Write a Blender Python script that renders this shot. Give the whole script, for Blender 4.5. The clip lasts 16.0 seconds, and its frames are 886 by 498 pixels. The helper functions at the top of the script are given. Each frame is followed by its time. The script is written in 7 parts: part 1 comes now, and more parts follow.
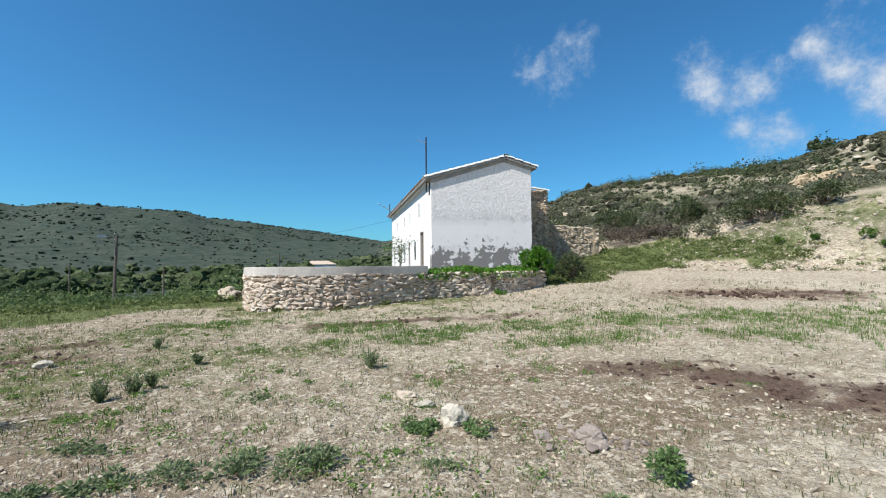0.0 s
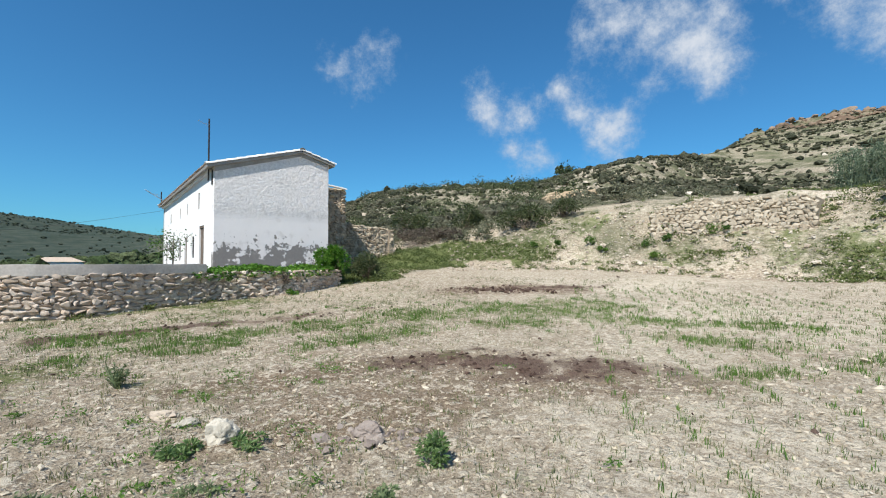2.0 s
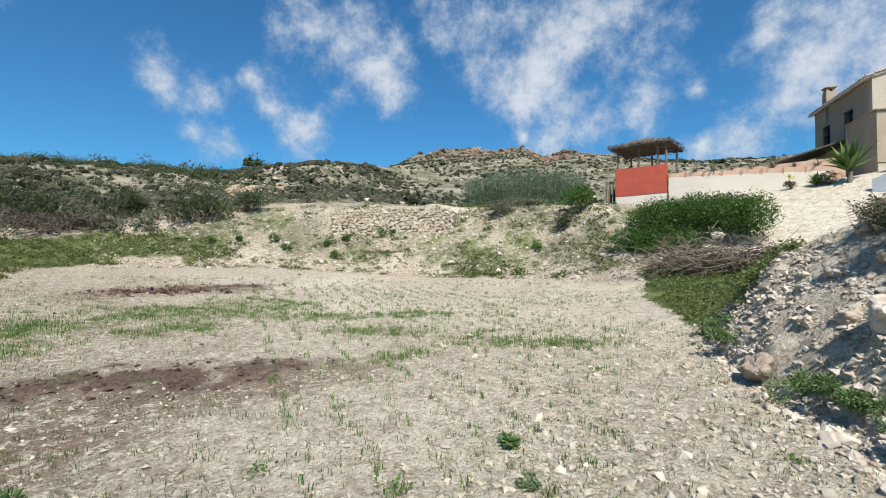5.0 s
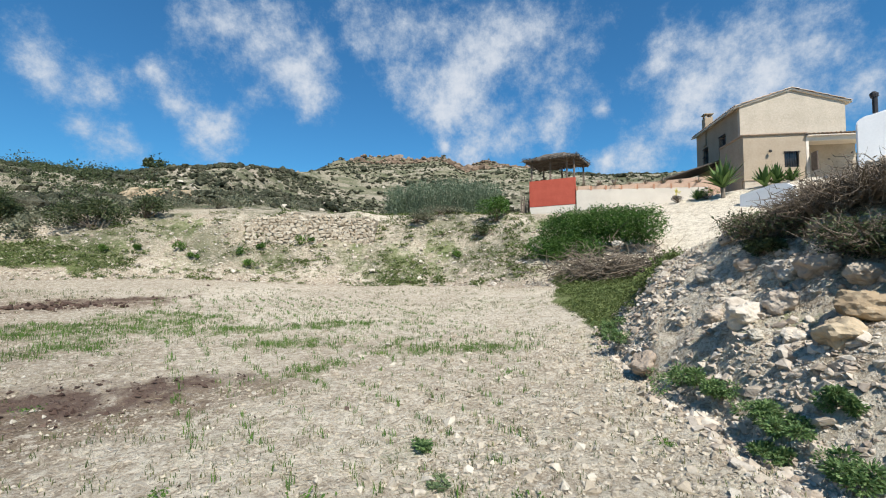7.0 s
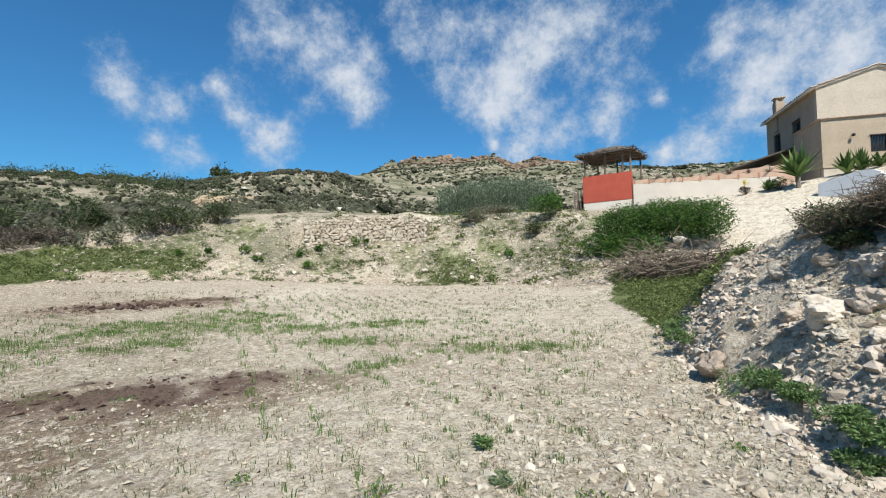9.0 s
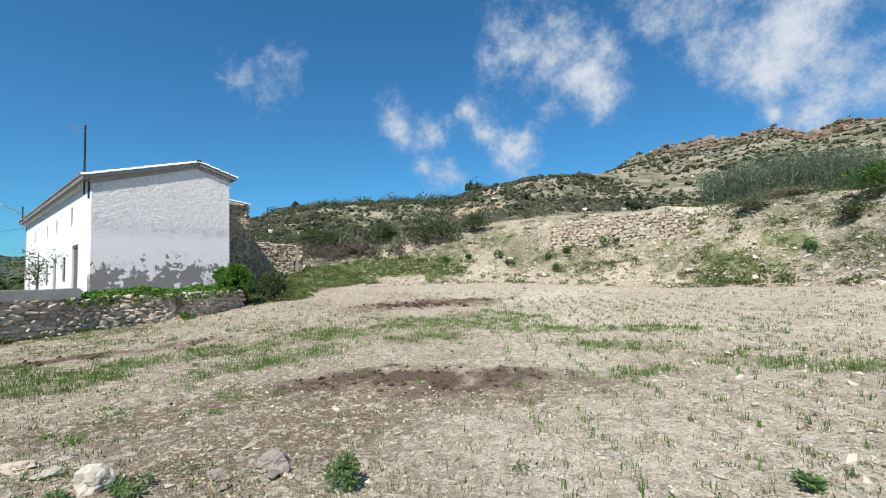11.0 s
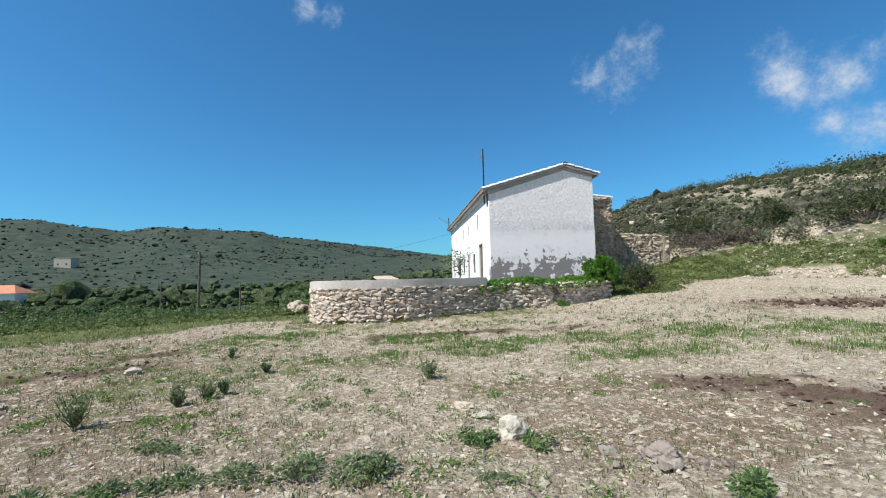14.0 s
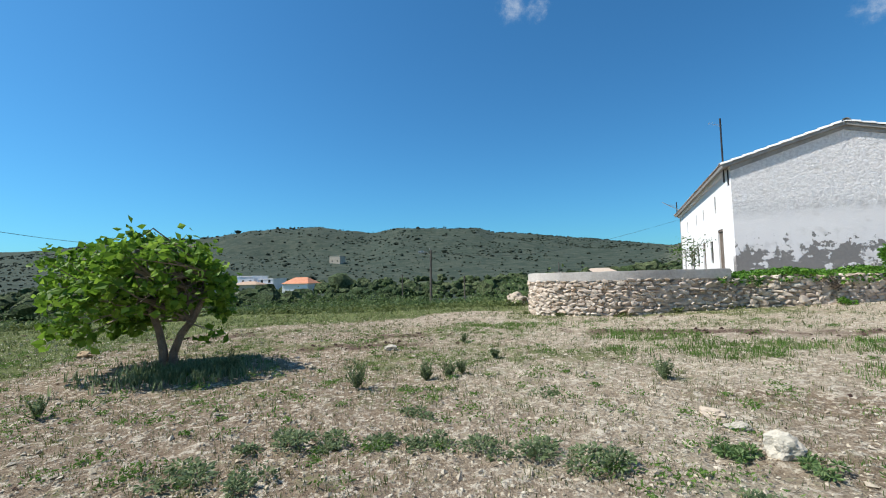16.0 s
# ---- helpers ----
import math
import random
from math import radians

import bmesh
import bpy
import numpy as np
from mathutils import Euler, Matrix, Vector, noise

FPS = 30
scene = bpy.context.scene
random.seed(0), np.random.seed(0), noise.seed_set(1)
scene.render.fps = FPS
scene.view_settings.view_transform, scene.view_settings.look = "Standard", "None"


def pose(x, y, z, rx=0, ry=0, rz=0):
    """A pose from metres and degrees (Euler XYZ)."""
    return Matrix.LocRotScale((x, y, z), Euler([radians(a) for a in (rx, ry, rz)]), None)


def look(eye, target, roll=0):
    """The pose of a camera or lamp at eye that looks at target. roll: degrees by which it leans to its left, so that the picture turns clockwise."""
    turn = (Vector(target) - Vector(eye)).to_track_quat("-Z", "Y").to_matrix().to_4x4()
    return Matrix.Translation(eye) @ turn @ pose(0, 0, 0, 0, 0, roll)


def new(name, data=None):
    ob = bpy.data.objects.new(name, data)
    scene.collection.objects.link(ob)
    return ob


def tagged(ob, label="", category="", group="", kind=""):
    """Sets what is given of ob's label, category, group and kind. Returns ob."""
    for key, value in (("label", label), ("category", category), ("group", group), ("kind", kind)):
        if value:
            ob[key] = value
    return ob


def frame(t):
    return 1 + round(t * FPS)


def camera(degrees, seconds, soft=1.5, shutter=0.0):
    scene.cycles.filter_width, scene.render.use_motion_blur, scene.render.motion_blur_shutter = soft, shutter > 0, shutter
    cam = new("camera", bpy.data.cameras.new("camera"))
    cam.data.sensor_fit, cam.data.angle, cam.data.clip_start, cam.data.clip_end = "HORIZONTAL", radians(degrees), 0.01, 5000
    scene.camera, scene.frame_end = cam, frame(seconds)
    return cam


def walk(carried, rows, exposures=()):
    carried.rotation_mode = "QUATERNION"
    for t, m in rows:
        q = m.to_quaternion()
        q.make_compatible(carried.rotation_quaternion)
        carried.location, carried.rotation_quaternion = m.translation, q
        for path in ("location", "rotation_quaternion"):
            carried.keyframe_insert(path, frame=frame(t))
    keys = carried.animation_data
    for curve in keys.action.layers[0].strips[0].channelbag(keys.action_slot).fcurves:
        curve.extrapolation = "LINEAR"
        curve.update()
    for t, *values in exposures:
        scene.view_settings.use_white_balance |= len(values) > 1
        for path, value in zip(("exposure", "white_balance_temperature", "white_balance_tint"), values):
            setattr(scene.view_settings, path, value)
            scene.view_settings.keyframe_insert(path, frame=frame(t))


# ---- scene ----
# camera: seconds, eye, yaw, pitch, roll
cam = camera(89.14, 16.0, soft=1.1)
PATH = [
    (0.0, 0.125, -0.056, 1.665, 38.23, 2.08, 0.48),
    (0.5, 0.144, -0.020, 1.666, 32.05, 2.02, 0.45),
    (1.0, 0.168, 0.017, 1.664, 25.72, 1.97, 0.32),
    (1.5, 0.197, 0.056, 1.659, 19.56, 1.91, 0.15),
    (2.0, 0.226, 0.088, 1.654, 13.06, 1.85, 0.12),
    (2.5, 0.235, 0.115, 1.650, 6.04, 1.65, -0.17),
    (3.0, 0.280, 0.178, 1.638, -0.62, 1.57, -0.48),
    (3.5, 0.329, 0.190, 1.638, -6.84, 1.47, -0.77),
    (4.0, 0.388, 0.185, 1.643, -13.54, 1.47, -0.76),
    (4.5, 0.464, 0.188, 1.640, -19.83, 1.55, -0.55),
    (5.0, 0.516, 0.173, 1.653, -25.13, 1.70, -0.46),
    (7.5, 0.512, -0.023, 1.693, -35.35, 2.71, 0.23),
    (8.0, 0.503, -0.025, 1.693, -35.29, 2.64, 0.43),
    (8.5, 0.486, -0.024, 1.698, -34.51, 2.55, 0.63),
    (9.0, 0.420, -0.033, 1.694, -28.44, 2.62, 0.73),
    (9.5, 0.351, -0.028, 1.689, -19.99, 2.86, 0.79),
    (12.0, 0.228, 0.151, 1.606, 15.01, 3.98, 2.21),
    (12.5, 0.190, 0.144, 1.600, 21.61, 4.14, 2.23),
    (13.0, 0.166, 0.123, 1.598, 29.71, 4.19, 1.99),
    (13.5, 0.142, 0.077, 1.601, 39.05, 4.12, 1.58),
    (14.0, 0.125, 0.055, 1.589, 45.99, 3.95, 1.37),
    (14.5, 0.122, 0.010, 1.587, 52.72, 3.77, 1.21),
    (15.0, 0.124, -0.038, 1.583, 59.76, 3.78, 1.23),
    (15.5, 0.119, -0.064, 1.572, 66.12, 3.73, 1.32),
    (16.0, 0.116, -0.094, 1.573, 72.71, 3.67, 1.40),
]
walk(cam, [(t, pose(x, y, z, 90 + pitch, roll, yaw)) for t, x, y, z, yaw, pitch, roll in PATH], [(0.0, 0.36), (1.5, 0.32), (3.5, 0.26), (5.0, 0.27), (9.0, 0.27), (12.0, 0.32), (14.0, 0.36), (16.0, 0.36)])

# ---- world, sun ----
SUN_TO = Vector((-0.29, -0.957, 0)).normalized()
SUN_EL = radians(52)
sun_dir = Vector((SUN_TO.x * math.cos(SUN_EL), SUN_TO.y * math.cos(SUN_EL), math.sin(SUN_EL)))
sun = new("sun", bpy.data.lights.new("sun", "SUN"))
sun.data.energy, sun.data.angle, sun.data.color = 5.4, radians(0.6), (1.0, 0.955, 0.88)
sun.matrix_world = look((0, 0, 60), Vector((0, 0, 60)) - sun_dir)


def heading(az, el=0.0):
    """Unit vector at az degrees counter-clockwise from +y and el degrees up."""
    a, e = radians(az), radians(el)
    return Vector((-math.sin(a) * math.cos(e), math.cos(a) * math.cos(e), math.sin(e)))


world = bpy.data.worlds.new("sky")
scene.world = world
world.use_nodes = True
W = world.node_tree
W.nodes.clear()
w_out = W.nodes.new("ShaderNodeOutputWorld")
w_bg = W.nodes.new("ShaderNodeBackground")
w_sky = W.nodes.new("ShaderNodeTexSky")
w_sky.sky_type = "NISHITA"
w_sky.sun_disc = False
w_sky.sun_elevation, w_sky.sun_rotation = SUN_EL, math.atan2(SUN_TO.x, SUN_TO.y)
w_sky.air_density, w_sky.dust_density, w_sky.ozone_density = 1.0, 0.55, 3.0
w_bg.inputs[1].default_value = 0.088
W.links.new(w_bg.outputs[0], w_out.inputs[0])


def wmath(op, a, b=None, c=None, clamp=False):
    n = W.nodes.new("ShaderNodeMath")
    n.operation, n.use_clamp = op, clamp
    for i, v in enumerate((a, b, c)):
        if v is None:
            continue
        if isinstance(v, (int, float)):
            n.inputs[i].default_value = v
        else:
            W.links.new(v, n.inputs[i])
    return n.outputs[0]


# cumulus clouds: azimuth, elevation, angular half width of each puff
CLOUDS = [(25.8, 23.2, 2.9), (23.8, 23.7, 2.5), (6.94, 18.2, 2.2), (3.4, 17.7, 3.1), (0.8, 13.3, 2.7), (4.3, 14.3, 1.7), (-1.4, 20.9, 1.3), (-11.6, 24.7, 5.3), (-8.5, 26.4, 3.2),
          (-16.1, 23.0, 3.8), (-4.5, 25.9, 2.2), (-19.1, 26.0, 2.4), (-14.8, 26.9, 3.4), (-6.9, 16.7, 3.8), (-4.1, 17.5, 2.2), (-9.2, 17.0, 2.6), (-12.5, 20.5, 2.8)]
CLOUDS += [(-37.4, 22.6, 7.2), (-43.3, 26.6, 6.4), (-47.6, 28.0, 4.2), (-31.6, 28.1, 4.3), (-24.0, 27.8, 2.5), (-28.6, 23.2, 2.9), (-40.3, 19.2, 4.3), (-34.4, 19.7, 3.6),
           (-50.1, 18.9, 2.8), (-54.4, 18.7, 1.2), (-37.6, 14.6, 2.3), (-35.1, 15.4, 1.3), (-65.5, 19.4, 5.6), (-70.7, 20.4, 6.5), (-75.3, 21.7, 5.5), (-62.6, 15.8, 3.8), (-58.4, 13.9, 3.3)]
CLOUDS += [(-55.2, 13.2, 1.7), (-68.0, 15.5, 5.4), (-73.7, 16.0, 5.6), (-79.0, 17.2, 3.6), (-61.6, 22.4, 1.9), (62.6, 31.5, 1.2), (59.3, 31.4, 1.4), (-98, 26, 12), (-120, 24, 9), (-150, 38, 9)]
w_tc = W.nodes.new("ShaderNodeTexCoord")
w_warp = W.nodes.new("ShaderNodeTexNoise")
w_warp.inputs["Scale"].default_value, w_warp.inputs["Detail"].default_value, w_warp.inputs["Roughness"].default_value = 6.0, 12.0, 0.7
W.links.new(w_tc.outputs["Generated"], w_warp.inputs["Vector"])
field_max = None
for az, el, half in CLOUDS:
    sub = W.nodes.new("ShaderNodeVectorMath")
    sub.operation = "DISTANCE"
    W.links.new(w_tc.outputs["Generated"], sub.inputs[0])
    sub.inputs[1].default_value = heading(az, el)
    v = wmath("MULTIPLY_ADD", sub.outputs["Value"], -1 / math.sin(radians(half * 1.52)), 1.0)
    field_max = v if field_max is None else wmath("SMOOTH_MAX", field_max, v, 0.3)
noisy = wmath("MULTIPLY_ADD", w_warp.outputs["Fac"], 4.4, -2.4)
dense = wmath("ADD", wmath("MAXIMUM", field_max, -1.2), noisy)
w_mask = W.nodes.new("ShaderNodeMapRange")
w_mask.interpolation_type = "SMOOTHSTEP"
for i, v in ((1, -0.15), (2, 1.15), (3, 0.0), (4, 0.9)):
    w_mask.inputs[i].default_value = v
W.links.new(dense, w_mask.inputs[0])
w_shade = W.nodes.new("ShaderNodeMapRange")
for i, v in ((1, 0.2), (2, 1.3), (3, 0.0), (4, 1.0)):
    w_shade.inputs[i].default_value = v
W.links.new(dense, w_shade.inputs[0])
w_cc = W.nodes.new("ShaderNodeMix")
w_cc.data_type = "RGBA"
w_cc.inputs[6].default_value, w_cc.inputs[7].default_value = (4.2, 5.2, 6.4, 1), (7.2, 7.5, 8.0, 1)
W.links.new(w_shade.outputs[0], w_cc.inputs[0])
w_mix = W.nodes.new("ShaderNodeMix")
w_mix.data_type = "RGBA"
W.links.new(w_mask.outputs[0], w_mix.inputs[0])
w_tint = W.nodes.new("ShaderNodeMix")
w_tint.data_type, w_tint.blend_type = "RGBA", "MULTIPLY"
w_tint.inputs[0].default_value, w_tint.inputs[7].default_value = 1.0, (0.38, 0.94, 1.23, 1)
W.links.new(w_sky.outputs[0], w_tint.inputs[6])
W.links.new(w_tint.outputs[2], w_mix.inputs[6])
W.links.new(w_cc.outputs[2], w_mix.inputs[7])
W.links.new(w_mix.outputs[2], w_bg.inputs[0])


# ---- materials ----
def nodes_of(name):
    m = bpy.data.materials.new(name)
    m.use_nodes = True
    t = m.node_tree
    return m, t, t.nodes["Principled BSDF"]


def tex(t, kind, scale, detail=4.0, rough=0.55, vec=None):
    n = t.nodes.new("ShaderNodeTex" + kind)
    n.inputs["Scale"].default_value = scale
    if kind == "Noise":
        n.inputs["Detail"].default_value, n.inputs["Roughness"].default_value = detail, rough
    if vec is not None:
        t.links.new(vec, n.inputs["Vector"])
    return n


def coords(t, which="Object"):
    return t.nodes.new("ShaderNodeTexCoord").outputs[which]


def place(t):
    return t.nodes.new("ShaderNodeNewGeometry").outputs["Position"]


def ramp(t, fac, stops):
    n = t.nodes.new("ShaderNodeValToRGB")
    while len(n.color_ramp.elements) < len(stops):
        n.color_ramp.elements.new(0.5)
    for e, (p, c) in zip(n.color_ramp.elements, stops):
        e.position, e.color = p, (*c, 1) if len(c) == 3 else c
    t.links.new(fac, n.inputs[0])
    return n.outputs[0]


def mix(t, fac, a, b, blend="MIX"):
    n = t.nodes.new("ShaderNodeMix")
    n.data_type, n.blend_type = "RGBA", blend
    for i, v in ((0, fac), (6, a), (7, b)):
        if isinstance(v, (int, float)):
            n.inputs[i].default_value = v
        elif isinstance(v, tuple):
            n.inputs[i].default_value = (*v, 1)
        else:
            t.links.new(v, n.inputs[i])
    return n.outputs[2]


def calc(t, op, a, b=0.0, c=0.0, clamp=False):
    n = t.nodes.new("ShaderNodeMath")
    n.operation, n.use_clamp = op, clamp
    for i, v in enumerate((a, b, c)):
        if isinstance(v, (int, float)):
            n.inputs[i].default_value = v
        else:
            t.links.new(v, n.inputs[i])
    return n.outputs[0]


def step(t, v, lo, hi):
    n = t.nodes.new("ShaderNodeMapRange")
    n.interpolation_type = "SMOOTHSTEP"
    n.inputs[1].default_value, n.inputs[2].default_value = lo, hi
    t.links.new(v, n.inputs[0])
    return n.outputs[0]


def bump(t, b, height, strength=0.4, dist=0.02):
    n = t.nodes.new("ShaderNodeBump")
    n.inputs["Strength"].default_value, n.inputs["Distance"].default_value = strength, dist
    t.links.new(height, n.inputs["Height"])
    t.links.new(n.outputs[0], b.inputs["Normal"])


def plain(name, dark, light, scale=6.0, rough=0.8, relief=0.3, fine=None, metal=0.0, dist=0.01, spec=0.3):
    """A surface of two tones mixed at two scales, with relief."""
    m, t, b = nodes_of(name)
    v = coords(t)
    big, small = tex(t, "Noise", scale, 5, 0.6, v), tex(t, "Noise", fine or scale * 9, 4, 0.6, v)
    f = calc(t, "MULTIPLY_ADD", small.outputs["Fac"], 0.45, calc(t, "MULTIPLY", big.outputs["Fac"], 0.6))
    col = ramp(t, f, [(0.36, dark), (0.66, light)])
    t.links.new(col, b.inputs["Base Color"])
    b.inputs["Roughness"].default_value, b.inputs["Metallic"].default_value = rough, metal
    b.inputs["Specular IOR Level"].default_value = spec
    bump(t, b, small.outputs["Fac"], relief, dist)
    return m


def leafy(name, dark, light, tip=None, through_light=0.25):
    """Foliage whose leaves differ one by one."""
    m, t, b = nodes_of(name)
    geo = t.nodes.new("ShaderNodeNewGeometry")
    col = ramp(t, geo.outputs["Random Per Island"], [(0.0, dark), (0.6, light), (1.0, tip or light)])
    big = tex(t, "Noise", 0.9, 3, 0.5, geo.outputs["Position"])
    col = mix(t, step(t, big.outputs["Fac"], 0.35, 0.7), col, dark, "MIX") if tip is None else mix(t, calc(t, "MULTIPLY", step(t, big.outputs["Fac"], 0.45, 0.75), 0.5), col, dark)
    t.links.new(col, b.inputs["Base Color"])
    b.inputs["Roughness"].default_value = 0.6
    b.inputs["Specular IOR Level"].default_value = 0.25
    tr = t.nodes.new("ShaderNodeBsdfTranslucent")
    t.links.new(col, tr.inputs[0])
    ms = t.nodes.new("ShaderNodeMixShader")
    ms.inputs[0].default_value = through_light
    t.links.new(b.outputs[0], ms.inputs[1])
    t.links.new(tr.outputs[0], ms.inputs[2])
    t.links.new(ms.outputs[0], t.nodes["Material Output"].inputs[0])
    return m


def stony(name, tones, scale=5.0):
    """Stone pieces: each takes its own tone, with grain and pits."""
    m, t, b = nodes_of(name)
    v = place(t)
    rnd = t.nodes.new("ShaderNodeObjectInfo").outputs["Random"]
    isl = t.nodes.new("ShaderNodeNewGeometry").outputs["Random Per Island"]
    f = calc(t, "FRACT", calc(t, "ADD", rnd, isl))
    col = ramp(t, f, [(i / (len(tones) - 1), c) for i, c in enumerate(tones)])
    n1, n2 = tex(t, "Noise", scale, 6, 0.65, v), tex(t, "Noise", scale * 8, 5, 0.65, v)
    col = mix(t, calc(t, "MULTIPLY", step(t, n1.outputs["Fac"], 0.42, 0.75), 0.7), col, tuple(0.62 * c for c in tones[0]))
    col = mix(t, calc(t, "MULTIPLY", step(t, n2.outputs["Fac"], 0.5, 0.75), 0.5), col, tuple(min(0.8, 1.25 * c) for c in tones[-1]))
    t.links.new(col, b.inputs["Base Color"])
    b.inputs["Roughness"].default_value = 0.92
    b.inputs["Specular IOR Level"].default_value = 0.15
    bump(t, b, calc(t, "ADD", n1.outputs["Fac"], n2.outputs["Fac"]), 0.6, 0.02)
    return m


def ground_material():
    m, t, b = nodes_of("ground_soil")
    p = place(t)

    def attr(name):
        n = t.nodes.new("ShaderNodeAttribute")
        n.attribute_name = name
        return n.outputs["Fac"]

    n_big, n_mid, n_fine = tex(t, "Noise", 0.35, 5, 0.6, p), tex(t, "Noise", 2.6, 6, 0.65, p), tex(t, "Noise", 26, 8, 0.74, p)
    peb = tex(t, "Voronoi", 14, vec=p)
    peb2 = tex(t, "Voronoi", 34, vec=p)
    # the darkest stop paints small shadows between crumbs into the soil colour
    soil = ramp(t, n_fine.outputs["Fac"], [(0.36, (0.11, 0.085, 0.06)), (0.45, (0.31, 0.25, 0.18)), (0.54, (0.45, 0.38, 0.28)), (0.64, (0.66, 0.585, 0.46))])
    soil = mix(t, calc(t, "MULTIPLY", step(t, n_big.outputs["Fac"], 0.4, 0.62), 0.45), soil, (0.27, 0.205, 0.145))
    soil = mix(t, calc(t, "MULTIPLY", step(t, n_mid.outputs["Fac"], 0.52, 0.7), 0.5), soil, (0.52, 0.455, 0.35))
    stone = calc(t, "MULTIPLY", step(t, peb.outputs["Distance"], 0.30, 0.16), step(t, n_mid.outputs["Fac"], 0.44, 0.58))
    stone2 = calc(t, "MULTIPLY", step(t, peb2.outputs["Distance"], 0.32, 0.2), step(t, n_fine.outputs["Fac"], 0.5, 0.6))
    soil = mix(t, calc(t, "MULTIPLY", stone, 0.75), soil, (0.58, 0.53, 0.45))
    soil = mix(t, calc(t, "MULTIPLY", stone2, 0.6), soil, (0.55, 0.5, 0.42))
    pale = ramp(t, n_fine.outputs["Fac"], [(0.36, (0.36, 0.30, 0.215)), (0.46, (0.64, 0.555, 0.425)), (0.55, (0.76, 0.68, 0.55)), (0.66, (0.82, 0.76, 0.65))])
    soil = mix(t, calc(t, "MULTIPLY", attr("loam"), 1.0), soil, mix(t, 1.0, soil, (0.66, 0.60, 0.565), "MULTIPLY"))
    soil = mix(t, calc(t, "MULTIPLY", attr("pale"), step(t, n_mid.outputs["Fac"], 0.25, 0.6)), soil, pale)
    # broken crust: darker in the lows of the clod noise, paler in its highs
    n_clod, n_patch = tex(t, "Noise", 8.5, 6, 0.72, p), tex(t, "Noise", 0.9, 5, 0.7, p)
    soil = mix(t, calc(t, "MULTIPLY", step(t, n_clod.outputs["Fac"], 0.48, 0.38), 0.45), soil, (0.30, 0.24, 0.17))
    soil = mix(t, calc(t, "MULTIPLY", step(t, n_clod.outputs["Fac"], 0.50, 0.62), 0.7), soil, (0.80, 0.72, 0.58))
    soil = mix(t, calc(t, "MULTIPLY", step(t, n_patch.outputs["Fac"], 0.50, 0.66), 0.25), soil, mix(t, 1.0, soil, (0.66, 0.60, 0.53), "MULTIPLY"))
    dung = mix(t, n_fine.outputs["Fac"], (0.055, 0.035, 0.028), (0.24, 0.165, 0.125))
    dk = attr("dark")
    soil = mix(t, step(t, calc(t, "ADD", dk, calc(t, "MULTIPLY", calc(t, "SUBTRACT", calc(t, "ADD", n_fine.outputs["Fac"], n_clod.outputs["Fac"]), 1.0), 2.2)), 0.15, 1.0), soil, dung)
    grass = ramp(t, n_fine.outputs["Fac"], [(0.3, (0.05, 0.075, 0.02)), (0.55, (0.125, 0.16, 0.045)), (0.75, (0.25, 0.25, 0.10))])
    gm = calc(t, "ADD", attr("green"), calc(t, "MULTIPLY", calc(t, "SUBTRACT", calc(t, "ADD", n_fine.outputs["Fac"], n_mid.outputs["Fac"]), 1.0), 1.3))
    soil = mix(t, calc(t, "MULTIPLY", step(t, gm, 0.4, 0.8), 0.9), soil, grass)
    # scrub-covered hillsides: grey-green cover broken by pale earth
    s1, s2, s3 = tex(t, "Noise", 0.11, 7, 0.68, p), tex(t, "Noise", 0.7, 6, 0.7, p), tex(t, "Noise", 0.018, 4, 0.55, p)
    veg = ramp(t, s2.outputs["Fac"], [(0.32, (0.045, 0.052, 0.028)), (0.5, (0.10, 0.105, 0.058)), (0.7, (0.18, 0.17, 0.105))])
    # far woods, with the bluish cast of distant haze painted into their tone
    veg = mix(t, calc(t, "MULTIPLY", attr("woods"), 0.96), veg, mix(t, s1.outputs["Fac"], (0.016, 0.029, 0.024), (0.052, 0.071, 0.052)))
    s4 = tex(t, "Noise", 3.5, 6, 0.75, p)
    bare = mix(t, step(t, s4.outputs["Fac"], 0.38, 0.62), (0.21, 0.175, 0.125), (0.46, 0.40, 0.31))
    bare = mix(t, calc(t, "MULTIPLY", attr("rock"), 0.8), bare, mix(t, s2.outputs["Fac"], (0.17, 0.115, 0.075), (0.36, 0.27, 0.19)))
    bm_ = step(t, calc(t, "ADD", s1.outputs["Fac"], calc(t, "MULTIPLY", calc(t, "SUBTRACT", s4.outputs["Fac"], 0.5), 0.7)), 0.44, 0.62)
    hill = mix(t, calc(t, "MULTIPLY", bm_, calc(t, "SUBTRACT", 1.0, calc(t, "MULTIPLY", attr("woods"), 0.93))), veg, bare)
    hill = mix(t, calc(t, "MULTIPLY", calc(t, "MULTIPLY", step(t, s3.outputs["Fac"], 0.5, 0.65), 0.25), calc(t, "SUBTRACT", 1.0, attr("woods"))), hill, (0.15, 0.15, 0.08))
    soil = mix(t, attr("scrub"), soil, hill)
    t.links.new(soil, b.inputs["Base Color"])
    b.inputs["Roughness"].default_value = 0.95
    b.inputs["Specular IOR Level"].default_value = 0.1
    h = calc(t, "ADD", calc(t, "ADD", calc(t, "MULTIPLY", n_fine.outputs["Fac"], 0.6), calc(t, "MULTIPLY", n_clod.outputs["Fac"], 0.8)), calc(t, "ADD", n_mid.outputs["Fac"], calc(t, "MULTIPLY", stone, 0.4)))
    bump(t, b, h, 1.0, 0.075)
    return m


